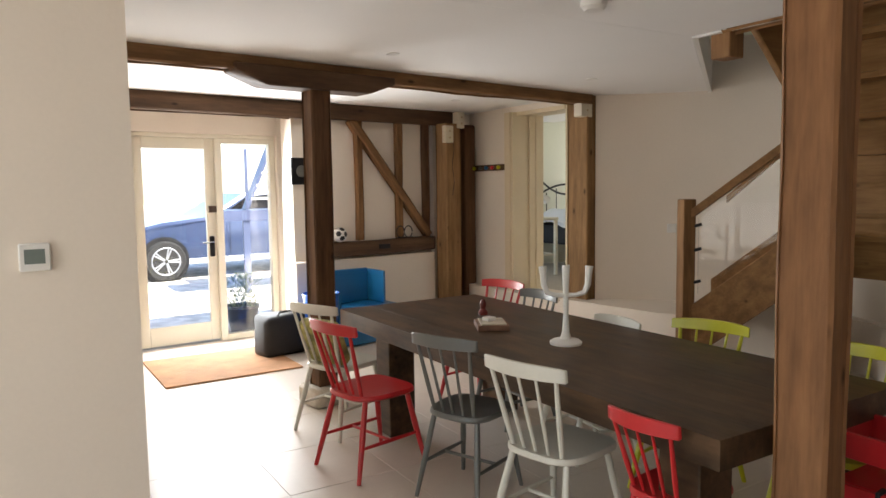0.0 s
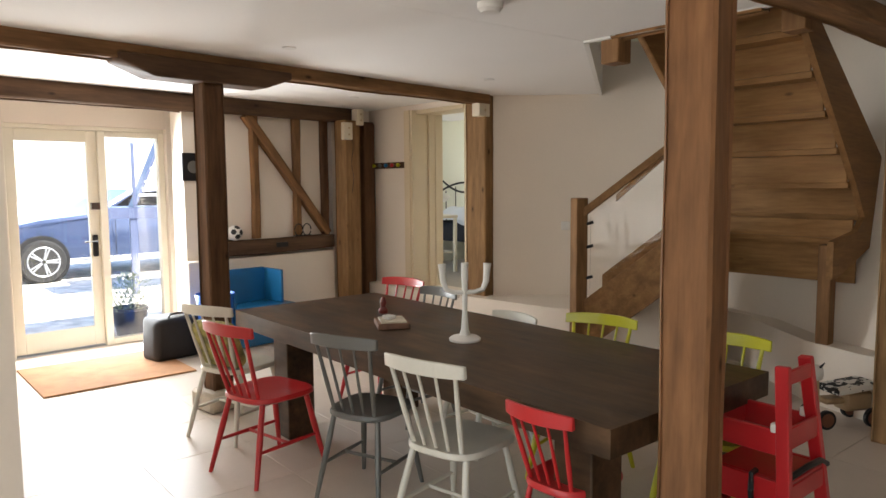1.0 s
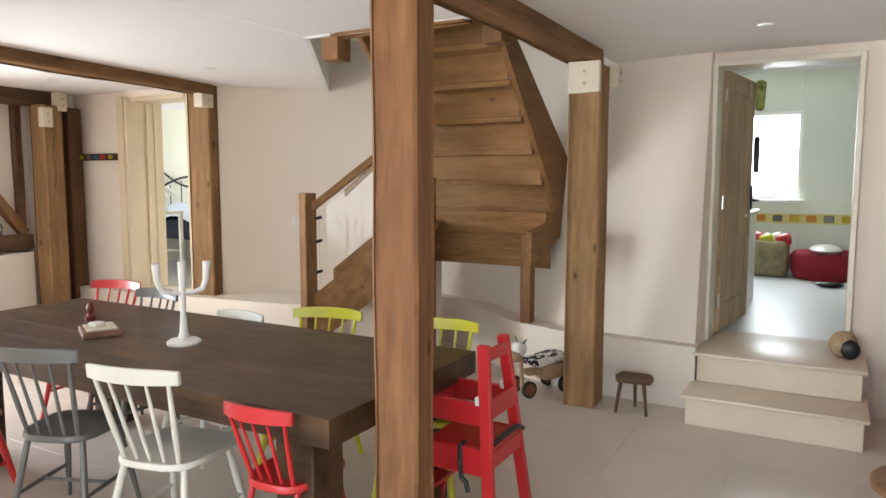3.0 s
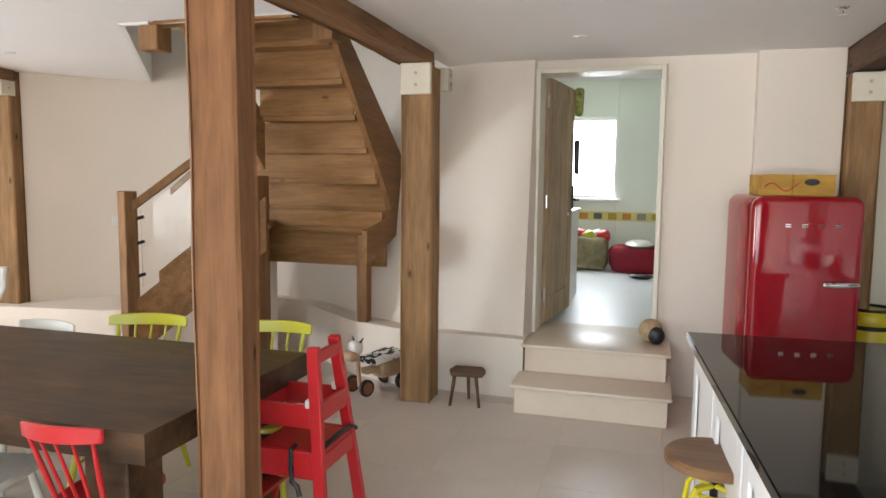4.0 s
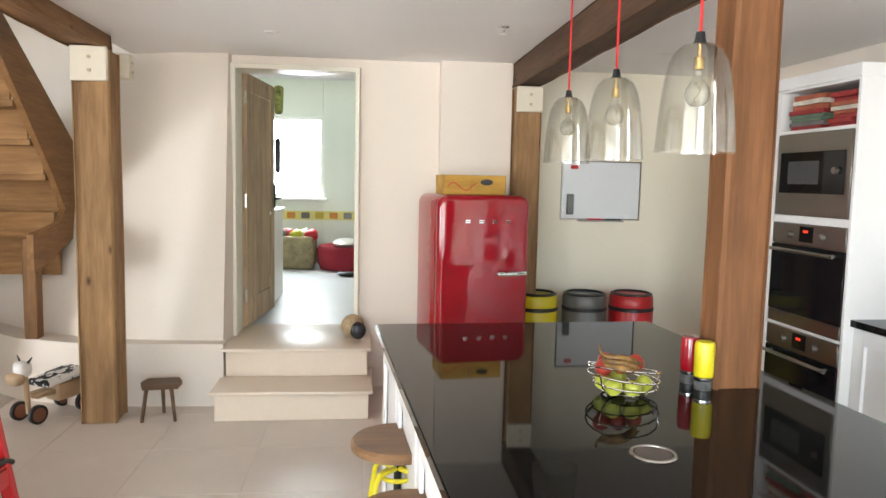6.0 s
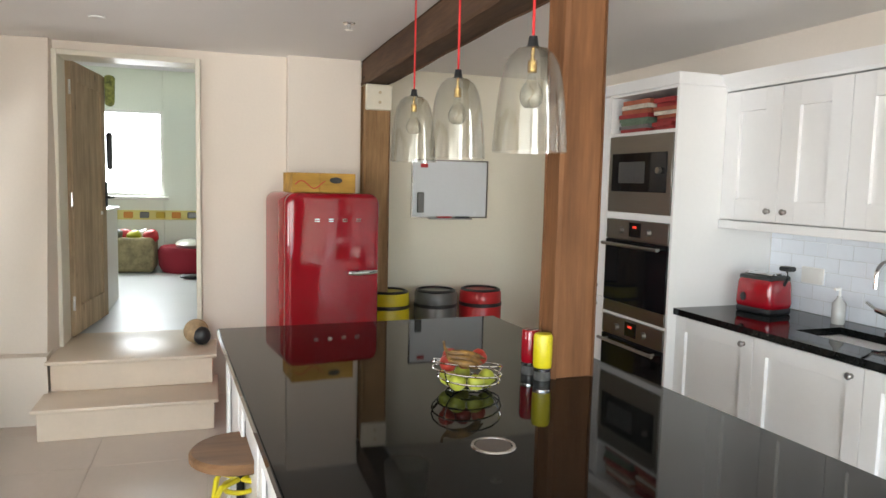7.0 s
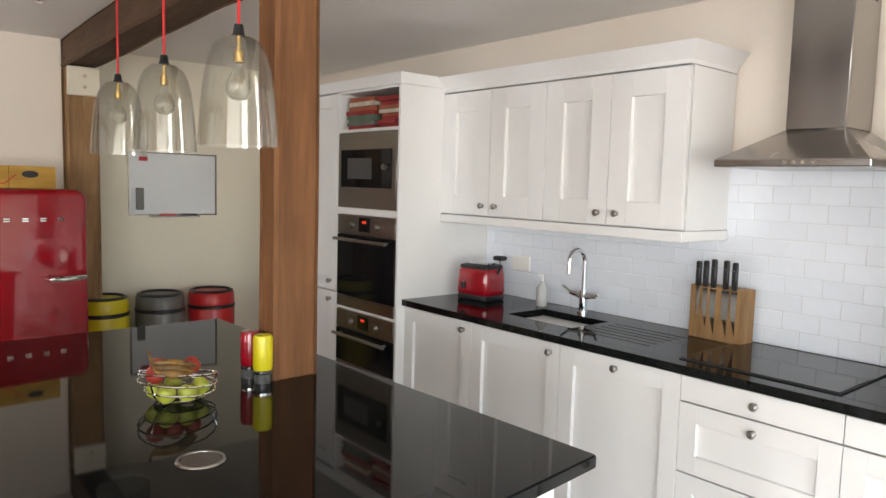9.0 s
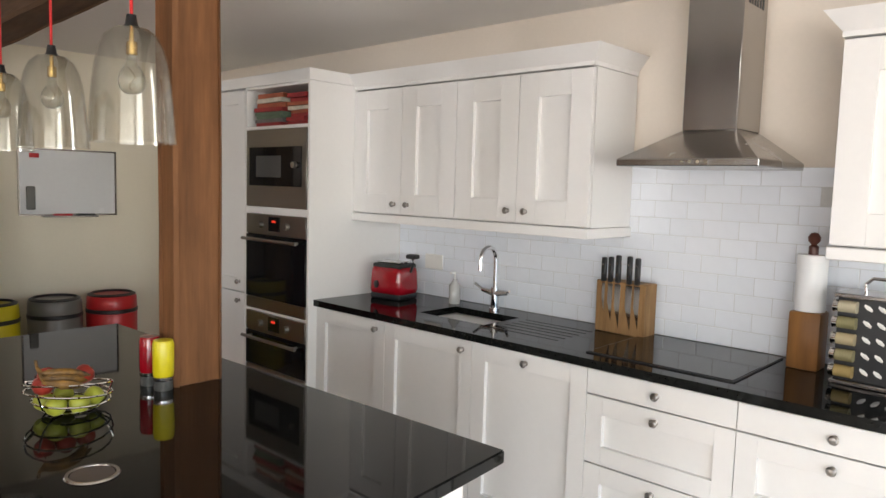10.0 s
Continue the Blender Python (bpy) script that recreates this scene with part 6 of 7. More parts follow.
# the wire winds outwards in loops that tilt more and more
turns = []
for k in range(80):
    a, q = k * 0.33, k / 79
    r = 0.072 + 0.058 * min(1, 2.2 * q)
    turns.append((r * math.cos(a), r * math.sin(a) * 0.94, 0.008 + 0.095 * q + 0.034 * q * math.cos(a - 0.6 - 2.2 * q)))
tube(bm, turns, 0.0030, seg=6)
part("spiral_wire", bm, CHROME, fb)
for k in range(3):
    a = 2.1 * k
    bm = bmesh.new()
    tube(bm, [(0.03 * math.cos(a), 0.03 * math.sin(a), 0.004), (0.07 * math.cos(a), 0.07 * math.sin(a), 0.008), (0.106 * math.cos(a), 0.103 * math.sin(a), 0.035), (0.130 * math.cos(a), 0.123 * math.sin(a), 0.088)], 0.003, seg=6)
    part("rib_wire", bm, CHROME, fb)


def fruit(name, label, cm, m, r=0.031):
    bm = bmesh.new()
    lathe(bm, [(0.0, -0.80 * r), (0.35 * r, -0.88 * r), (0.8 * r, -0.55 * r), (r, 0.05 * r), (0.9 * r, 0.5 * r), (0.5 * r, 0.84 * r), (0.18 * r, 0.80 * r), (0.0, 0.66 * r)], seg=18)
    t = thing(name, label, "fruit", "fruit in the basket", m=m)
    part("flesh", bm, cm, t)
    bm = bmesh.new()
    rod(bm, (0, 0, 0.66 * r), (0.003, 0, 1.05 * r), 0.0015, seg=5)
    part("stalk", bm, OAK_Z, t)


GAPPLE = mat("green_apple", (0.40, 0.43, 0.05), 0.3, vary=0.2, scale=15, bump=0)
RAPPLE = mat("red_apple", (0.30, 0.035, 0.022), 0.3, vary=0.3, scale=14, bump=0, dark=(0.32, 0.03, 0.02))
for k, (x, y, z) in enumerate(((-0.052, 0.052, 0.038), (-0.068, -0.008, 0.037), (0.02, 0.066, 0.04), (-0.02, -0.066, 0.04), (0.052, 0.0, 0.042))):
    fruit("apple", "green apple in the wire basket", GAPPLE, FRUIT_AT @ pose(x, y, z, 20 * k, 15, 0))
for k, (x, y, z) in enumerate(((-0.012, 0.075, 0.096), (0.052, 0.045, 0.104), (0.03, -0.055, 0.102), (0.0, 0.012, 0.100))):
    fruit("apple", "red and yellow apple on top of the basket", RAPPLE, FRUIT_AT @ pose(x, y, z, 25 * k, -20, 0))
BAN = mat("spotted_banana", (0.22, 0.115, 0.022), 0.5, vary=0.5, scale=22, fine=70, bump=0.03, dark=(0.035, 0.018, 0.009))
for k in range(3):
    # stems meet at the crown, the fruit hangs over the front of the basket
    t = thing("banana", "ripe brown-spotted banana lying on the fruit", "fruit", "fruit in the basket", m=FRUIT_AT @ pose(-0.03, 0.085, 0.118))
    bm = bmesh.new()
    line = [(0.004 * k, 0.012, 0.062), (0.0, 0.010, 0.042)]
    for q in range(10):
        u = q / 9
        line.append((-0.012 - (0.026 + 0.022 * k) * math.sin(math.pi * (0.15 + 0.75 * u)), 0.004 - (0.135 - 0.012 * k) * u, 0.028 - 0.012 * k - 0.030 * u * u))
    tube(bm, line, [0.004, 0.0045, 0.006, 0.010, 0.0125, 0.0138, 0.014, 0.0138, 0.013, 0.011, 0.007, 0.003], seg=9)
    part("skin", bm, BAN, t)
ACRYLIC = mat("smoky_acrylic", (0.10, 0.10, 0.095), 0.1, vary=0.4, scale=60, bump=0)
for x, y, cm, cn in ((2.34, -0.418, paint("mill_yellow", (0.70, 0.60, 0.01)), "yellow"), (2.416, -0.408, CARRED, "red")):
    t = thing("pepper_mill", "%s electric mill with a clear base" % cn, "mill", "mills on the island", m=pose(x, y, 0.92) @ Matrix.Diagonal((1.07, 1.07, 0.94, 1)))
    bm = bmesh.new()
    lathe(bm, [(0.0, 0.0), (0.026, 0.0), (0.027, 0.004), (0.026, 0.031), (0.0, 0.031)], seg=22)
    part("base", bm, ACRYLIC, t, "smoky clear base")
    bm = bmesh.new()
    lathe(bm, [(0.0, 0.0315), (0.0275, 0.0315), (0.028, 0.034), (0.028, 0.043), (0.0, 0.0445)], seg=22)
    part("ring", bm, CHROME, t, "chrome ring")
    bm = bmesh.new()
    lathe(bm, [(0.0275, 0.045), (0.029, 0.06), (0.029, 0.15), (0.026, 0.162), (0.0, 0.165)], seg=22)
    part("body", bm, cm, t)
so = thing("popup_socket", "round steel pop-up socket flush in the granite", "socket", m=pose(1.825, -0.04, 0.9203))
bm = bmesh.new()
lathe(bm, [(0.0, 0.002), (0.044, 0.002), (0.0445, 0.0)], seg=36)
part("cap", bm, mat("bronzed_cap", (0.13, 0.11, 0.10), 0.4, 0.5, vary=0.1, scale=30), so, "brownish metal cap")
bm = bmesh.new()
lathe(bm, [(0.046, 0.0), (0.047, 0.003), (0.054, 0.0035), (0.056, 0.0)], seg=36)
part("ring", bm, STEEL, so, "bright steel ring")
for x, y in ((2.60, 0.53), (2.05, 0.52)):
    st = thing("bar_stool", "round wooden seat stool on a yellow metal frame", "stool", "stools at the island", m=pose(x, y, 0))
    bm = bmesh.new()
    lathe(bm, [(0.0, 0.645), (0.15, 0.645), (0.16, 0.652), (0.16, 0.672), (0.152, 0.68), (0.0, 0.677)], seg=36)
    part("seat", bm, wood("stool_elm", (0.25, 0.14, 0.07), (0.15, 0.08, 0.04), "y", 0.45, grain=10, bump=0.08), st)
    bm = bmesh.new()
    rod(bm, (0, 0, 0.33), (0, 0, 0.645), 0.013)
    part("screw_post", bm, IRON, st)
    bm = bmesh.new()
    tube(bm, [(0.055 * math.cos(k * 0.3), 0.055 * math.sin(k * 0.3), 0.55) for k in range(21)], 0.008, seg=6, closed=True)
    part("collar", bm, bpy.data.materials["mill_yellow"], st)
    for k in range(4):
        a = radians(45 + 90 * k)
        c0, s0 = math.cos(a), math.sin(a)
        bm = bmesh.new()
        tube(bm, [(0.0, 0.0, 0.575), (0.085 * c0, 0.085 * s0, 0.575), (0.105 * c0, 0.105 * s0, 0.55), (0.21 * c0, 0.21 * s0, 0.0)], 0.0095, seg=8)
        part("leg", bm, bpy.data.materials["mill_yellow"], st)
    bm = bmesh.new()
    tube(bm, [(0.175 * math.cos(k * 0.262), 0.175 * math.sin(k * 0.262), 0.2) for k in range(24)], 0.008, seg=6, closed=True)
    part("foot_ring", bm, bpy.data.materials["mill_yellow"], st)
# island end panel mouldings
for a, b in (((1.72, 0.445), (3.32, 0.555)),):
    a, b = Vector((*a, 0)), Vector((*b, 0))
    d = (b - a)
    m = Matrix.Translation(a) @ pose(0, 0, 0, 0, 0, math.degrees(math.atan2(d.y, d.x)))
    for i in range(3):
        x0 = 0.02 + i * 0.53
        for u0, u1, z0, z1 in ((x0, x0 + 0.07, 0.1, 0.86), (x0 + 0.43, x0 + 0.50, 0.1, 0.86), (x0 + 0.07, x0 + 0.43, 0.1, 0.18), (x0 + 0.07, x0 + 0.43, 0.78, 0.86)):
            bm = bmesh.new()
            box(bm, u0, 0.0, z0, u1, 0.012, z1, 0.002)
            part("moulding", bm, KITCHEN, isl, m=m)

# ---- small floor things ----
ms = thing("milking_stool", "small dark wooden three-legged stool", "stool", m=pose(4.85, 1.95, 0, 0, 0, 5) @ Matrix.Scale(0.93, 4))
DKW = wood("dark_stool_wood", (0.16, 0.09, 0.05), (0.07, 0.04, 0.02), "y", 0.5, grain=12, bump=0.2)
bm = bmesh.new()
prism(bm, [(-0.09, -0.13), (0.02, -0.14), (0.10, -0.11), (0.10, 0.10), (0.0, 0.13), (-0.10, 0.10)], 0.225, 0.258)
bmesh.ops.bevel(bm, geom=bm.edges[:], offset=0.005, segments=1, affect="EDGES")
part("seat", bm, DKW, ms)
for x, y in ((-0.06, 0.08), (-0.06, -0.08), (0.07, 0.0)):
    bm = bmesh.new()
    tube(bm, [(x * 1.5, y * 1.35, 0), (x, y, 0.226)], [0.011, 0.014], seg=8)
    part("leg", bm, DKW, ms)
zb = thing("ride_on_toy", "wooden ride-on toy cow with a spotted saddle", "toy", m=pose(4.94, 2.66, 0, 0, 0, 151) @ Matrix.Scale(1.1, 4))
PLY = mat("toy_plywood", (0.48, 0.33, 0.19), 0.5, vary=0.12, scale=8)
bm = bmesh.new()
box(bm, -0.19, -0.045, 0.13, 0.12, 0.045, 0.165, 0.01)
part("chassis", bm, PLY, zb)
bm = bmesh.new()
box(bm, -0.18, -0.06, 0.085, 0.0, 0.06, 0.20, 0.016)
part("seat_block", bm, PLY, zb)
cow = mat("black_white_spots", (0.75, 0.73, 0.68), 0.8, vary=0.0, scale=18, bump=0)
rp = [q for q in cow.node_tree.nodes if q.type == "VALTORGB"][0]
rp.color_ramp.interpolation = "CONSTANT"
rp.color_ramp.elements[0].position, rp.color_ramp.elements[1].position = 0.0, 0.68
rp.color_ramp.elements[0].color = (0.02, 0.02, 0.02, 1)
bm = bmesh.new()
box(bm, -0.20, -0.095, 0.203, 0.09, 0.095, 0.243, 0.018, seg=2)
bmesh.ops.rotate(bm, verts=bm.verts[:], cent=(-0.05, 0, 0.22), matrix=Matrix.Rotation(radians(6), 3, "Y"))
part("saddle", bm, cow, zb, "black and white spotted saddle")
bm = bmesh.new()
box(bm, 0.13, -0.045, 0.27, 0.21, 0.045, 0.36, 0.03, seg=3)
hd = part("head", bm, WHITE, zb, "white wooden head")
bm = bmesh.new()
box(bm, 0.18, -0.055, 0.235, 0.25, 0.055, 0.30, 0.028, seg=3)
part("muzzle", bm, PLY, hd)
for sy in (-1, 1):
    bm = bmesh.new()
    tube(bm, [(0.16, sy * 0.03, 0.35), (0.155, sy * 0.06, 0.385)], [0.008, 0.003], seg=6)
    part("horn", bm, SMOKED, hd, "small black horn")
bm = bmesh.new()
rod(bm, (0.14, 0, 0.05), (0.155, 0, 0.28), 0.014)
part("steering_post", bm, PLY, zb)
for x, y in ((0.14, 0.075), (0.14, -0.075), (-0.15, 0.09), (-0.15, -0.09)):
    bm = bmesh.new()
    rod(bm, (x, y - 0.011, 0.055), (x, y + 0.011, 0.055), 0.055, seg=24)
    wh = part("wheel", bm, SMOKED, zb, "black rubber tyre")
    bm = bmesh.new()
    rod(bm, (x, y - 0.013, 0.055), (x, y + 0.013, 0.055), 0.04, seg=24)
    part("hub", bm, mat("reddish_hub", (0.22, 0.09, 0.05), 0.5) if "reddish_hub" not in bpy.data.materials else bpy.data.materials["reddish_hub"], wh)
mat_t = thing("door_mat", "orange-brown coir mat on the tiles by the entrance", "door mat", m=pose(1.70, 7.18, 0, 0, 0, 1))
bm = bmesh.new()
bmesh.ops.create_grid(bm, x_segments=40, y_segments=36, size=0.5)
for v in bm.verts:
    v.co = Vector((v.co.x * 1.14, v.co.y * 1.02, 0.014 + 0.003 * noise.noise(v.co * 40)))
bmesh.ops.solidify(bm, geom=bm.faces[:], thickness=0.012)
part("coir_sheet", bm, mat("orange_coir", (0.40, 0.205, 0.10), 0.95, vary=0.25, scale=5, fine=250, bump=0.6), mat_t)
bg = thing("travel_bag", "black fabric holdall on the floor by the entrance", "bag", m=pose(2.31, 7.32, 0, 0, 0, 12))
bm = bmesh.new()
box(bm, -0.25, -0.15, 0.0, 0.25, 0.15, 0.39, 0.06, seg=4)
for v in bm.verts:
    v.co += noise.noise_vector(v.co * 5) * 0.02
    v.co.x *= 1 - 0.25 * v.co.z
    v.co.z = max(v.co.z, 0)
BAGM = mat("black_nylon", (0.014, 0.014, 0.016), 0.6, vary=0.3, scale=12, fine=150, bump=0.2)
part("body", bm, BAGM, bg)
bm = bmesh.new()
tube(bm, [(-0.1, -0.10, 0.37), (-0.09, -0.12, 0.42), (0.09, -0.12, 0.42), (0.1, -0.10, 0.37)], 0.011, seg=8)
part("handle", bm, SMOKED, bg)
bb = thing("toy_bench", "blue painted small wooden bench with a back", "bench", m=pose(3.12, 7.36, 0, 0, 0, 7))
for nm, q in (("seat", (-0.31, -0.22, 0.36, 0.34, 0.18, 0.39)), ("backrest", (-0.31, 0.14, 0.391, 0.22, 0.18, 0.73)), ("side_panel", (-0.34, -0.22, 0.0, -0.311, 0.18, 0.55)), ("side_panel", (0.22, -0.15, 0.391, 0.25, 0.18, 0.72)), ("side_panel", (0.311, -0.22, 0.0, 0.34, 0.18, 0.359)), ("front_panel", (-0.31, -0.21, 0.02, 0.31, -0.185, 0.358))):
    bm = bmesh.new()
    box(bm, *q, 0.006)
    part(nm, bm, BLUE, bb)
tb = thing("plastic_tub", "round bright blue plastic tub beside the bench", "tub", m=pose(2.66, 7.18, 0))
bm = bmesh.new()
lathe(bm, [(0.0, 0.0), (0.13, 0.0), (0.17, 0.52), (0.18, 0.55), (0.175, 0.565), (0.165, 0.55), (0.125, 0.02), (0.0, 0.02)], seg=32)
part("shell", bm, paint("bright_blue_plastic", (0.01, 0.12, 0.55)), tb)

# ---- outside the entrance ----
bm = bmesh.new()
prism(bm, [(-60, 8.6), (60, 8.6), (60, 90), (-60, 90)], -0.35, -0.06)
GR = mat("gravel", (0.68, 0.65, 0.60), 0.95, vary=0.35, scale=6, fine=90, bump=0.8)
structure("ground", bm, GR, "pale gravel drive in sunshine")
bm = bmesh.new()
box(bm, 0.3, 8.4, -0.2, 3.6, 8.95, -0.02)
structure("pavement", bm, mat("threshold_stone", (0.5, 0.46, 0.4), 0.8, vary=0.1, scale=4, bump=0.1), "pale stone threshold outside the door")
# car paint lifted: lens haze and sky reflection are in its colour
BODY = mat("dark_blue_car_paint", (0.045, 0.065, 0.13), 0.22, 0.3, vary=0.05, scale=2, bump=0, coat=0.8)
car = thing("parked_car", "dark blue estate car parked on the gravel", "car", m=pose(2.5, 14.25, -0.06, 0, 0, 4))
car.scale = (1.08, 1.08, 1.08)
# outline of the side, bonnet first; x from the front wheel
prof_c = [(-0.82, 0.35), (-0.90, 0.60), (-0.72, 0.82), (0.0, 0.97), (0.72, 1.04), (1.45, 1.44), (2.5, 1.50), (3.35, 1.42), (3.72, 1.0), (3.76, 0.6), (3.68, 0.36)]
bm = bmesh.new()
rings = []
for y, s in ((-0.02, 0.93), (0.02, 1.0), (1.70, 1.0), (1.74, 0.93)):
    rings.append([bm.verts.new((x, y + (0.16 * max(0, z - 0.95) / 0.55 * (1 if y < 0.8 else -1)), 0.35 + (z - 0.35) * s)) for x, z in prof_c])
nn = len(prof_c)
for p, q in zip(rings, rings[1:]):
    for i in range(nn):
        j = (i + 1) % nn
        bm.faces.new((p[i], p[j], q[j], q[i]))
bm.faces.new(rings[0][::-1])
bm.faces.new(rings[-1])
part("body", bm, BODY, car, smooth=25)
bm = bmesh.new()
for pts in ([(1.48, 1.38), (2.1, 1.43), (2.1, 1.03), (0.95, 1.03)], [(2.16, 1.43), (3.2, 1.38), (3.4, 1.03), (2.16, 1.03)]):
    lo = [bm.verts.new((x, -0.03 + 0.17 * max(0, z - 0.95) / 0.55, z)) for x, z in pts]
    bm.faces.new(lo)
bmesh.ops.solidify(bm, geom=bm.faces[:], thickness=0.015)
part("side_window", bm, BLACKGLASS, car)
bm = bmesh.new()
box(bm, 0.42, -0.035, 0.30, 2.36, -0.021, 0.335, 0.004)
part("sill_trim", bm, CHROME, car)
for x in (1.12, 2.18):
    bm = bmesh.new()
    box(bm, x - 0.004, -0.026, 0.36, x + 0.004, -0.021, 1.0)
    part("door_joint", bm, SMOKED, car)
for x in (0.0, 2.78):
    # black disc in place of the shaded hollow round the wheel
    bm = bmesh.new()
    rod(bm, (x, -0.045, 0.34), (x, -0.019, 0.34), 0.40, seg=40)
    part("wheel_arch", bm, SMOKED, car)
    bm = bmesh.new()
    lathe(bm, [(0.225, -0.10), (0.31, -0.10), (0.335, -0.07), (0.335, 0.07), (0.31, 0.10), (0.225, 0.10)], seg=44, m=pose(x, -0.03, 0.335, 90, 0, 0))
    wh = part("wheel", bm, mat("tyre", (0.02, 0.02, 0.02), 0.8, bump=0.1), car)
    bm = bmesh.new()
    for k in range(5):
        for o2 in (-0.16, 0.16):
            a = 2 * math.pi * k / 5 + o2
            rod(bm, (x + 0.03 * math.cos(a), -0.125, 0.335 + 0.03 * math.sin(a)), (x + 0.225 * math.cos(a - o2 * 0.3), -0.125, 0.335 + 0.225 * math.sin(a - o2 * 0.3)), 0.017, 0.014, seg=8)
    tube(bm, [(x + 0.225 * math.cos(q * math.pi / 20), -0.125, 0.335 + 0.225 * math.sin(q * math.pi / 20)) for q in range(40)], 0.014, seg=6, closed=True)
    part("rim", bm, mat("alloy_grey", (0.30, 0.31, 0.33), 0.35, 0.2, bump=0) if "alloy_grey" not in bpy.data.materials else bpy.data.materials["alloy_grey"], wh, "silver five-spoke alloy rim")
# black steel outside stair and railing
# stair colour lifted towards blue, with the outdoor haze in it
PAINTED = mat("blue_grey_steel_paint", (0.10, 0.125, 0.22), 0.4, 0.2, vary=0.1, scale=6)
os_ = thing("outside_stair", "dark blue-grey steel outside stair with open treads", "outside stair", m=pose(3.32, 11.88, -0.06))
bm = bmesh.new()
box(bm, -0.05, -0.03, 0, 0.05, 0.03, 1.14, 0.002)
part("post", bm, PAINTED, os_)
bm = bmesh.new()
box(bm, -0.40, -0.05, 1.14, 2.2, 0.9, 1.30)
part("landing", bm, PAINTED, os_)
GALV = mat("galvanised_tread", (0.55, 0.57, 0.60), 0.5, 0.3)
for k in range(9):
    bm = bmesh.new()
    box(bm, 0.10 + 0.085 * k, 0.0, 1.46 + 0.2 * k, 0.95 + 0.085 * k, 0.28, 1.50 + 0.2 * k)
    part("tread", bm, GALV, os_)
for x in (0.06, 0.99):
    bm = bmesh.new()
    box(bm, -0.02, -0.13, 0, 0.02, 0.13, 2.1)
    bmesh.ops.rotate(bm, verts=bm.verts[:], cent=(0, 0, 0), matrix=Matrix.Rotation(radians(23), 3, "Y"))
    part("string", bm, PAINTED, os_, m=pose(x - 0.03, 0.14, 1.30))
bm = bmesh.new()
box(bm, 0.0, -0.04, 1.31, 0.04, 0.0, 2.25, 0.002)
part("rail_post", bm, PAINTED, os_)
fence = thing("railing_fence", "black vertical bar railing along the drive", "fence", m=pose(6.4, 17.6, -0.06))
bm = bmesh.new()
box(bm, -2.2, -0.02, 0.1, 2.2, 0.02, 0.15)
part("rail", bm, IRON, fence)
bm = bmesh.new()
box(bm, -2.2, -0.02, 1.15, 2.2, 0.02, 1.2)
part("rail", bm, IRON, fence)
bm = bmesh.new()
rod(bm, (0, 0, 0), (0, 0, 1.25), 0.012, seg=6)
bar = part("bar", bm, IRON, fence, m=pose(-2.2, 0, 0))
for k in range(1, 30):
    o = bar.copy()
    scene.collection.objects.link(o)
    o.matrix_basis = pose(-2.2 + 0.152 * k, 0, 0)
pp = thing("potted_plant", "bushy grey-green plant in a dark pot outside the door", "plant", m=pose(2.34, 8.74, -0.02))
pp.scale = (1.25, 1.25, 1.05)
bm = bmesh.new()
lathe(bm, [(0.0, 0.0), (0.11, 0.0), (0.145, 0.24), (0.155, 0.25), (0.15, 0.28), (0.135, 0.28), (0.13, 0.24), (0.0, 0.235)], seg=28)
part("pot", bm, mat("dark_blue_glaze", (0.03, 0.04, 0.07), 0.3, vary=0.2), pp)
bm = bmesh.new()
random.seed(11)
for k in range(1300):
    a, r, z = random.uniform(0, 2 * math.pi), random.uniform(0, 1) ** 0.6, random.uniform(0, 1)
    rr = r * (0.09 + 0.15 * math.sin(math.pi * min(1, z * 0.8 + 0.15)))
    base = Vector((rr * math.cos(a), rr * math.sin(a), 0.24 + 0.36 * z))
    d = Vector((math.cos(a) * 0.6, math.sin(a) * 0.6, random.uniform(0.3, 1.1))).normalized() * random.uniform(0.03, 0.06)
    s = d.cross(Vector((0, 0, 1))).normalized() * 0.0042
    v = [bm.verts.new(base), bm.verts.new(base + d * 0.5 + s), bm.verts.new(base + d), bm.verts.new(base + d * 0.5 - s)]
    bm.faces.new(v)
part("foliage", bm, mat("sage_leaf", (0.32, 0.38, 0.24), 0.7, vary=0.3, scale=9), pp)

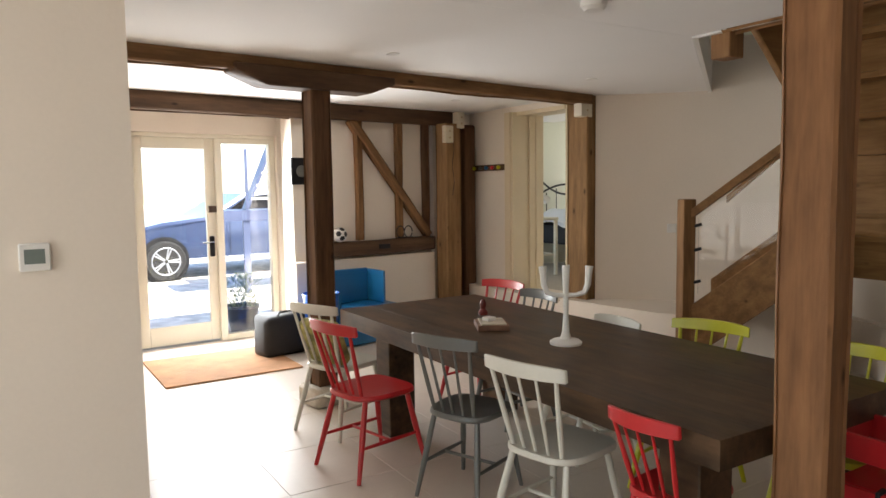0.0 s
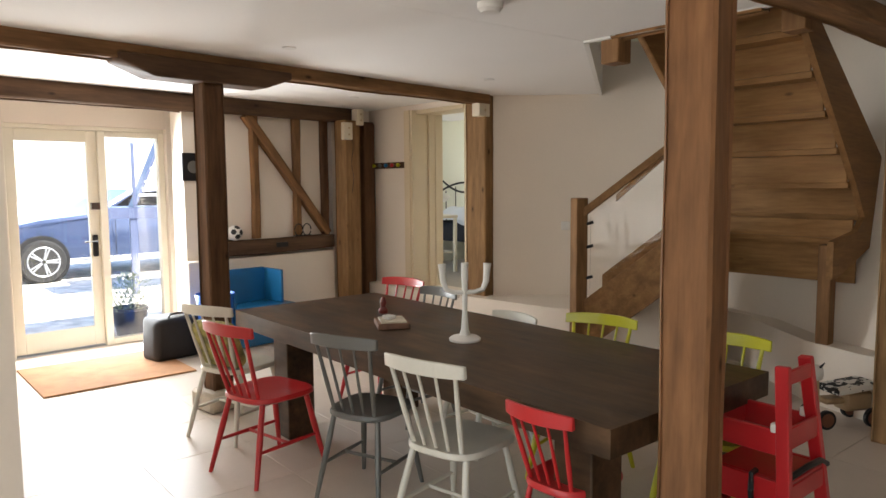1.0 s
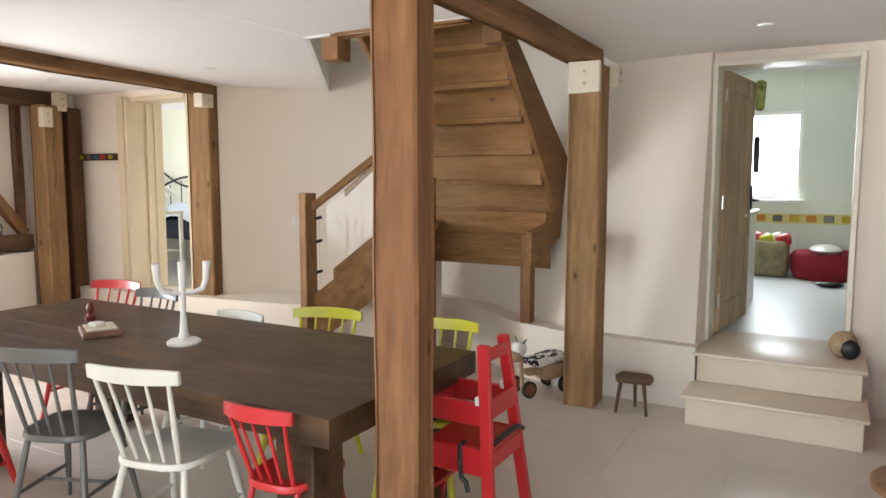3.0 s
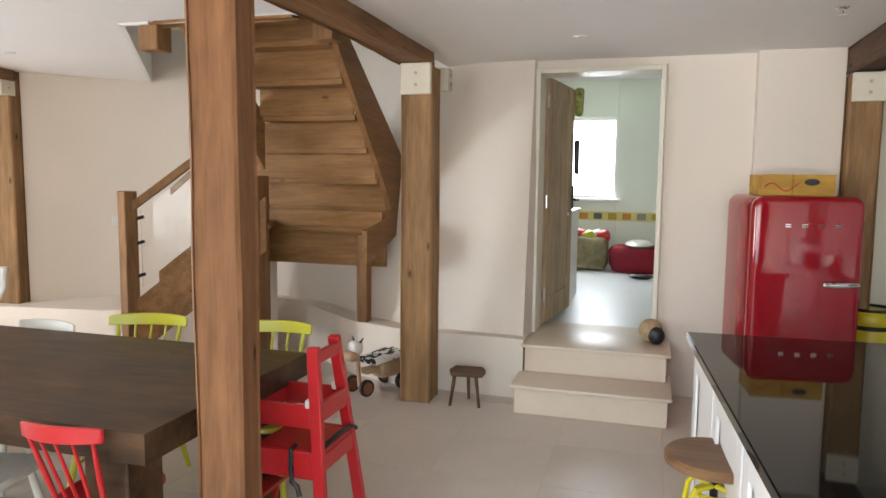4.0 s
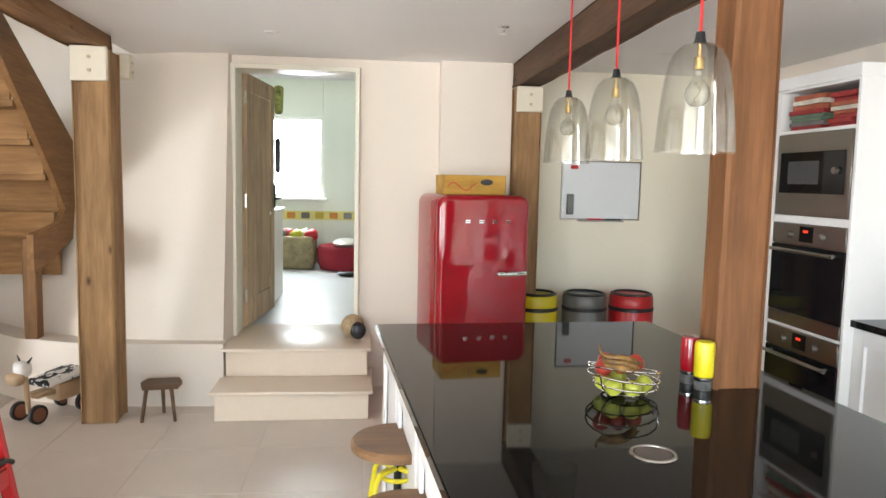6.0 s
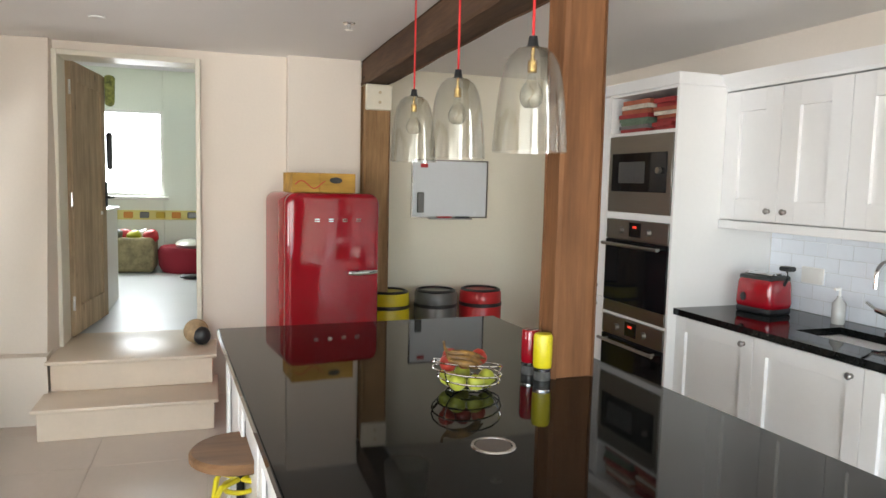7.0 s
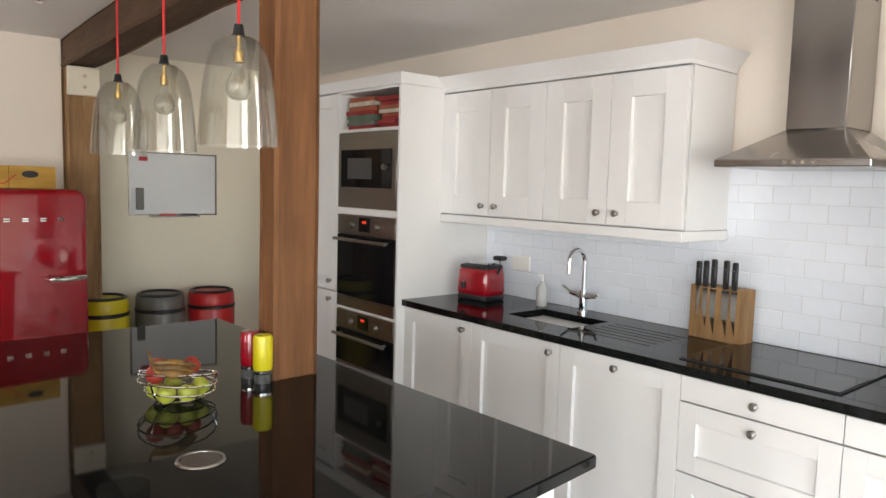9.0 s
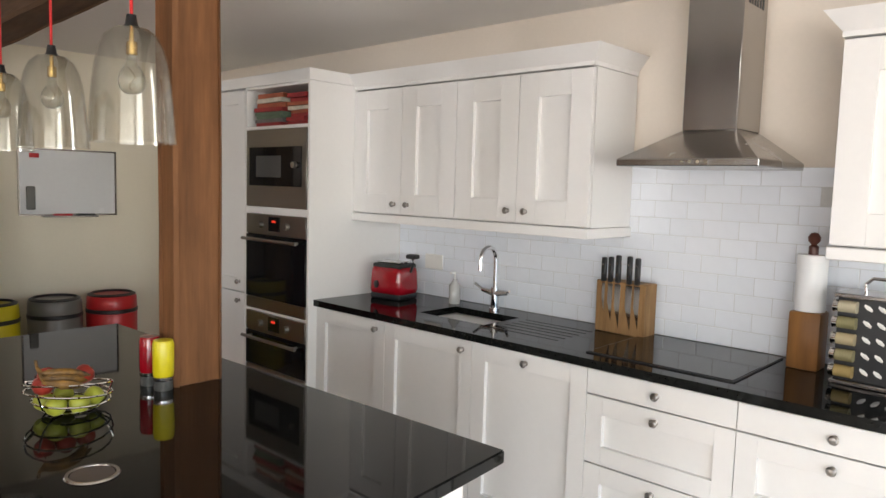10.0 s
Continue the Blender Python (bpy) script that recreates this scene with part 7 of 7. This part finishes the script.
# ---- garden doors behind the viewer ----
gd = tagged(thing("window_3", "wide white-framed garden doors", "window"), kind="structure")
for k in range(5):
    bm = bmesh.new()
    y = -1.79 + k * 1.128
    box(bm, -4.32, y, 0.0, -4.24, y + 0.07, 2.315)
    part("window_frame", bm, WHITE, gd)
# unseen window, assumed as the opening for the north lamp
nw = tagged(thing("window_4", "unseen white-framed window assumed in the partition wall", "window"), kind="structure")
for x in (-3.495, -2.64, -1.79, -0.965):
    bm = bmesh.new()
    box(bm, x, 3.50, 0.702, x + 0.06, 3.57, 2.198)
    part("window_frame", bm, WHITE, nw)
# unseen ground, pale so that the light it bounces indoors stays neutral
bm = bmesh.new()
box(bm, -60, -40, -0.5, -4.45, 8.59, -0.26)
structure("pavement_terrace", bm, mat("pale_bounce_ground", (0.42, 0.385, 0.33), 0.9, vary=0.2, scale=3, fine=40, bump=0.3), "unseen pale ground outside the garden doors for neutral bounce light")

# ---- floor tiles ----
TS = 0.6
bm = bmesh.new()
box(bm, 0.0015, 0.0015, -0.0115, TS - 0.0015, TS - 0.0015, 0.0, 0.0012)
tile_me = finish(bm, "tile", TILE, None)
for i in range(-7, 11):
    for j in range(-5, 14):
        x, y = i * TS + 0.1, j * TS + 0.05
        if x + TS > 6.5 or y + TS > 8.3 or x < -4.35:
            continue
        o = new("tile", tile_me)
        o.parent = floor
        o.matrix_basis = pose(x, y, 0)
# ---- metro tiles behind the worktop ----
# white tiles tinted slightly blue, the cool daylight on them in the colour
METRO = mat("white_metro_glaze", (0.80, 0.83, 0.88), 0.09, vary=0.02, scale=6, fine=30, bump=0.02, rnd=0.02, rough_vary=0.03)
TW, TH = 0.15, 0.075
def metro(w):
    bm = bmesh.new()
    box(bm, 0.001, -0.004, 0.0008, w - 0.0008, 0.006, TH - 0.0008, 0.0016)
    return finish(bm, "tile", METRO, 25)


full, half = metro(TW), metro(TW / 2)
ground_me = bmesh.new()
box(ground_me, -4.2, -0.004, 0.0, 0.0, 0.0075, 0.74)
backing = part("tile_backing", ground_me, mat("white_grout", (0.60, 0.60, 0.59), 0.9), wall_tiles)
backing.matrix_basis = K @ pose(0, -0.648, 0.921)
for r in range(10):
    z = 0.921 + TH * r
    x = -TW if r % 2 else -TW / 2
    first = r % 2 == 0
    while x > -4.1:
        w = TW
        xx = x
        if first:
            o = new("tile", half)
            o.parent = wall_tiles
            o.matrix_basis = K @ pose(x, -0.645, z)
            first = False
            x -= TW
            continue
        if z < 1.40 or (-2.45 < xx < -1.55 - 0.0):
            if z < 1.60:
                o = new("tile", full)
                o.parent = wall_tiles
                o.matrix_basis = K @ pose(xx, -0.645, z)
        x -= TW
